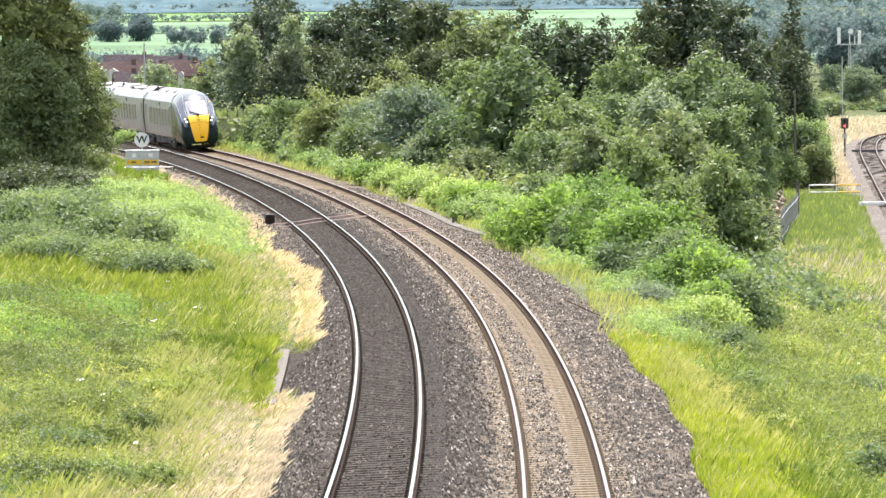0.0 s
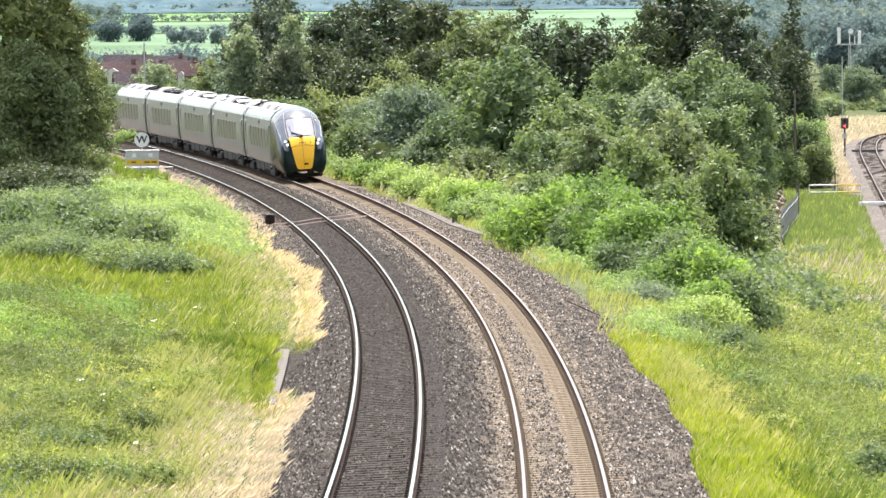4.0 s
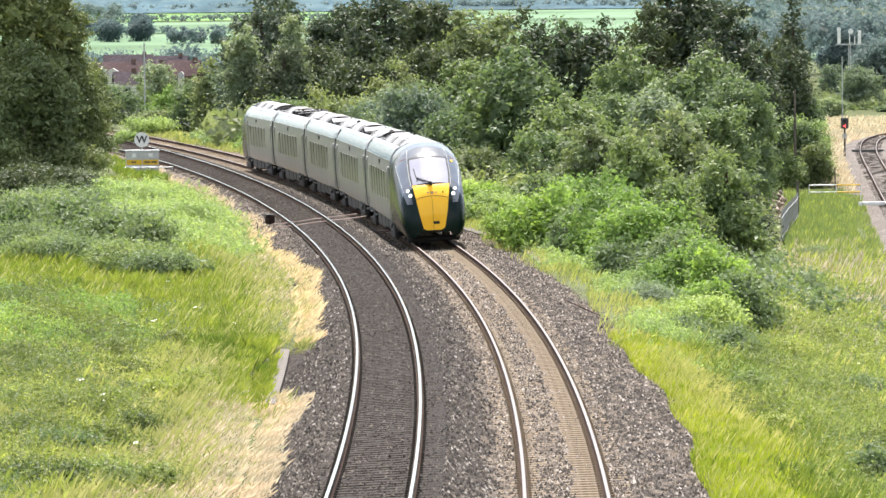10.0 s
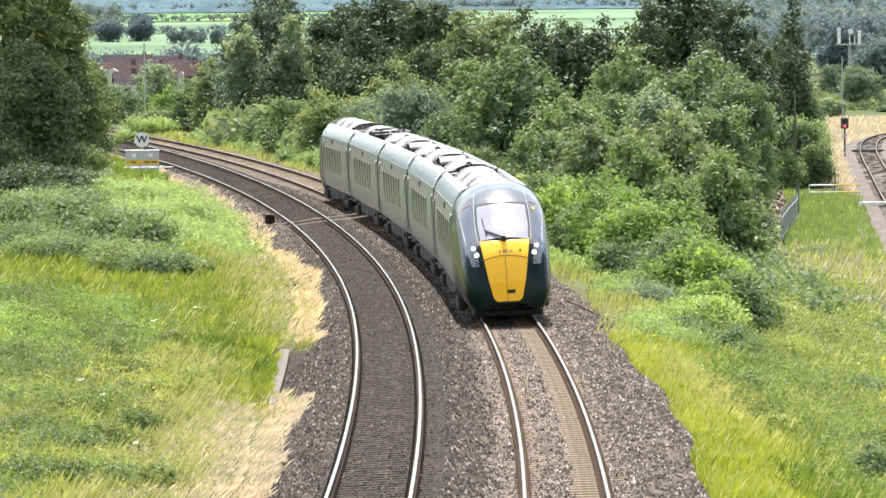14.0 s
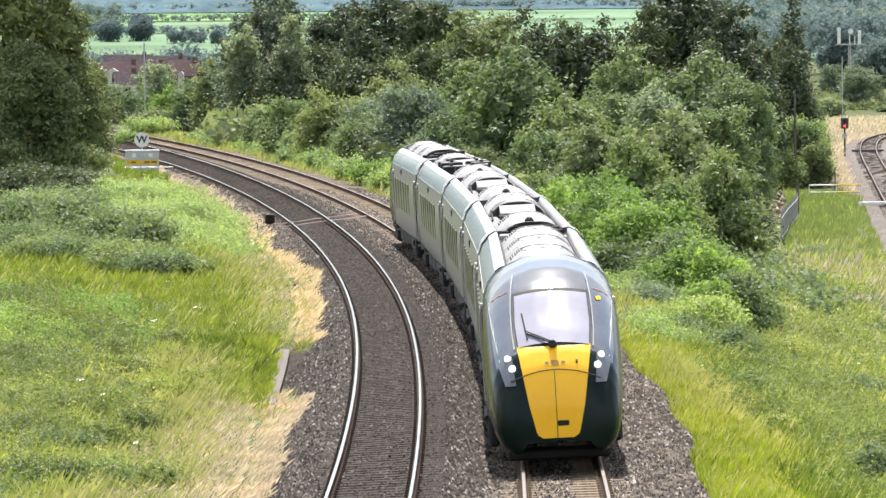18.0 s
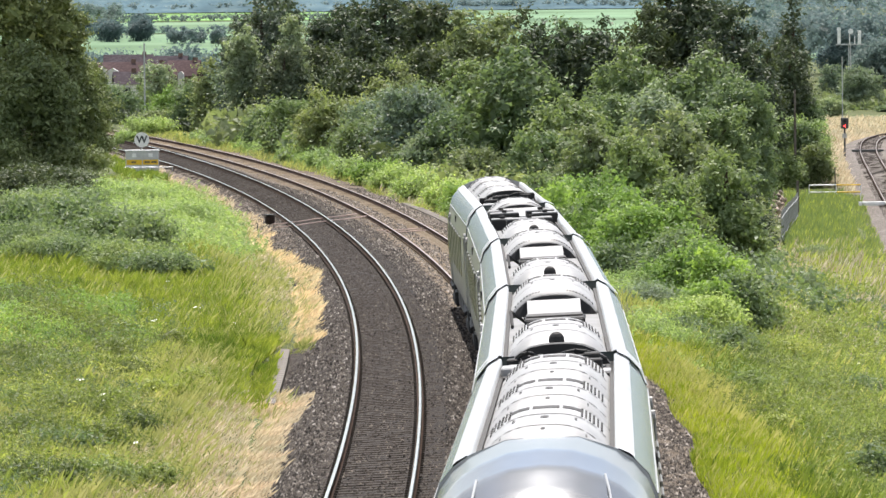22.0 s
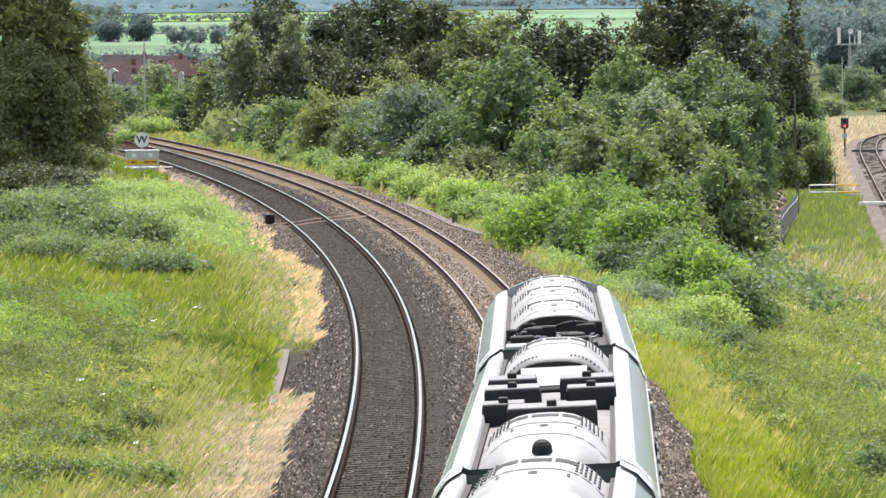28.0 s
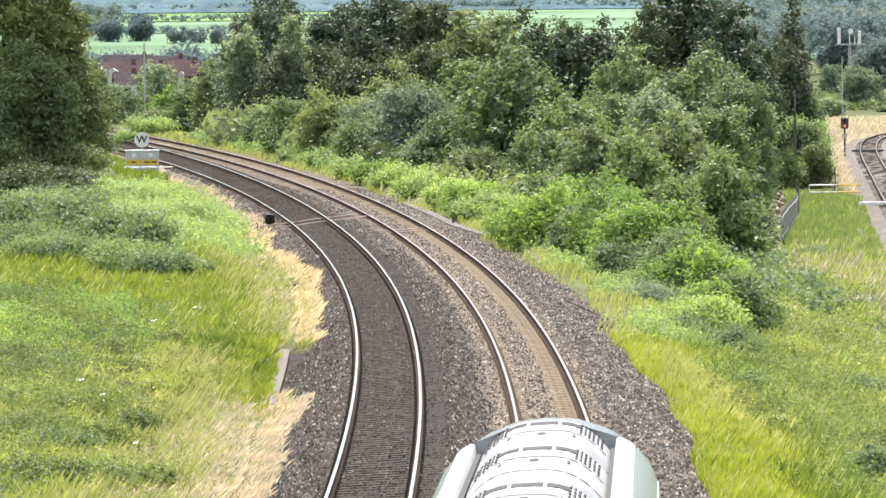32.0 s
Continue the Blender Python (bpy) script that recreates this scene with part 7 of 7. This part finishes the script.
tagged(new("rubble", mesh_of("rubble", v.reshape(-1, 3), (OCF[None] + 6 * np.arange(n)[:, None, None]).reshape(-1, 3), [M_rubble])), "heap of pale broken stone beside the fence", "rubble", kind="stuff")

# radio mast with aerials
x, y = 56.4, 900.0
ms = thing("radio_mast", (x, y, gz(x, y)), "pale radio mast with white panel aerials", "mast")
for k in (-0.16, 0.16):
    bm = bmesh.new()
    rod(bm, (k, 0, -0.3), (k * 0.7, 0, 8.4), 0.09, 0.07)
    part("leg", bm, M_steel, ms)
bm = bmesh.new()
box(bm, -1.9, 1.9, -0.1, 0.1, 8.1, 8.3)
for z in np.arange(1, 8, 1.4):
    rod(bm, (-0.16, 0, z), (0.14, 0, z + 0.9), 0.04)
part("brace", bm, M_steel, ms)
for k, z0, z1, w in ((-1.45, 8.3, 10.2, 0.22), (0.0, 8.2, 9.7, 0.06), (1.35, 8.2, 10.1, 0.22), (0.7, 8.2, 9.3, 0.07)):
    bm = bmesh.new()
    box(bm, k - w, k + w, -0.15, 0.1, z0, z1, 0.04)
    part("aerial", bm, M_white, ms, "white panel aerial")
for k, z, r in ((0.15, 10.0, 0.38), (-1.5, 10.3, 0.3)):
    bm = bmesh.new()
    rod(bm, (k, -0.3, z), (k, 0.1, z), r, r * 0.7, 16)
    part("dish", bm, M_white, ms, "small white dish")

# white umbels on the bank
n = 9
x, y = bank_left(n, -25, 40, 1.5, 5.0)
z = ground_z(x, y) + rng.uniform(0.5, 0.75, n)
k = np.repeat(np.arange(n), 5)
c = np.stack([x, y, z], -1)[k] + rng.normal(0, 0.05, (n * 5, 3)) * [1, 1, 0.2]
tagged(new("umbels", leaf_mesh("umbels", c, np.tile([0, -0.3, 1.0], (n * 5, 1)) + rng.normal(0, 0.2, (n * 5, 3)), np.full(n * 5, 0.06), M_flower)), "scattered white flower heads in the grass", "flowers", kind="stuff")


# behind the viewer, unseen: the bridge's girder and parapet, and trees that close the cutting
# added so that the train's nose has dark surroundings to reflect
bridge = thing("bridge", (0, 0, 0), "unseen grey concrete road bridge, added for dark reflections", "bridge", kind="structure")
bm = bmesh.new()
box(bm, -30, 30, -9.0, -1.2, 5.4, 6.6, 0.05)
part("deck", bm, M_concrete, bridge)
for yy in (-9.0, -1.2):
    bm = bmesh.new()
    box(bm, -30, 30, yy - 0.2, yy + 0.2, 6.6, 7.7, 0.03)
    part("parapet", bm, M_concrete, bridge)
for xx in (-10.0, 14.0):
    bm = bmesh.new()
    box(bm, xx - 0.6, xx + 0.6, -8.6, -1.6, -5.2, 5.4, 0.05)
    part("pier", bm, M_concrete, bridge)
for x0, x1, y0, y1 in ((-60, -8, -75, -45), (14, 60, -75, -45), (-50, 50, -79, -70)):
    m = 60
    c = np.stack([rng.uniform(x0, x1, m), rng.uniform(y0, y1, m), rng.uniform(1, 9, m)], -1)
    p, nrm, sz = leaves_on((c, rng.uniform(2, 4, m)), 5000, 1.3)
    tagged(new("far_wood", leaf_mesh("far_wood", p, nrm, sz, M_leaf_dark)), "unseen dark trees added behind the viewer for reflections", "woodland", kind="stuff")


# ---- motion ----
TK = np.array([0.0, 4, 8, 12, 16, 20, 24, 28, 32])
TS = np.array([280.8, 201.4, 132.3, 67.9, 6.0, -53.1, -108.0, -157.2, -200.3])
LEAN, ASIDE = 0.0242, 0.0595


def spline(t):
    """Where along the line the train stands at t seconds (natural cubic)."""
    n = len(TK)
    h = np.diff(TK)
    a, b = np.eye(n), np.zeros(n)
    for i in range(1, n - 1):
        a[i, i - 1], a[i, i], a[i, i + 1] = h[i - 1], 2 * (h[i - 1] + h[i]), h[i]
        b[i] = 6 * ((TS[i + 1] - TS[i]) / h[i] - (TS[i] - TS[i - 1]) / h[i - 1])
    m = np.linalg.solve(a, b)
    i = int(np.clip(np.searchsorted(TK, t) - 1, 0, n - 2))
    x = t - TK[i]
    return TS[i] + ((TS[i + 1] - TS[i]) / h[i] - h[i] * (2 * m[i] + m[i + 1]) / 6) * x + m[i] / 2 * x * x + (m[i + 1] - m[i]) / (6 * h[i]) * x ** 3


def coach_pose(s):
    """A coach whose middle is at s, riding on its two bogies on the right-hand track."""
    front, back = on_track(s - 8.5, 1, 0, 0), on_track(s + 8.5, 1, 0, 0)
    fwd = Vector(front - back).normalized()
    across = Vector((-math.cos(float(np.interp(s, SS, turn))), -math.sin(float(np.interp(s, SS, turn))), -cant(s, 1) - LEAN)).normalized()
    up = across.cross(fwd).normalized()
    across = fwd.cross(up)
    m = Matrix((across, fwd, up)).transposed().to_4x4()
    m.translation = (Vector(front) + Vector(back)) / 2 + across * ASIDE
    return m


def motions():
    for k, car in enumerate((lead, second, third, fourth, rear)):
        walk(car, [(t, coach_pose(spline(t) + 26.0 * k + 13.0)) for t in np.arange(0, 32.01, 0.5)])


motions()
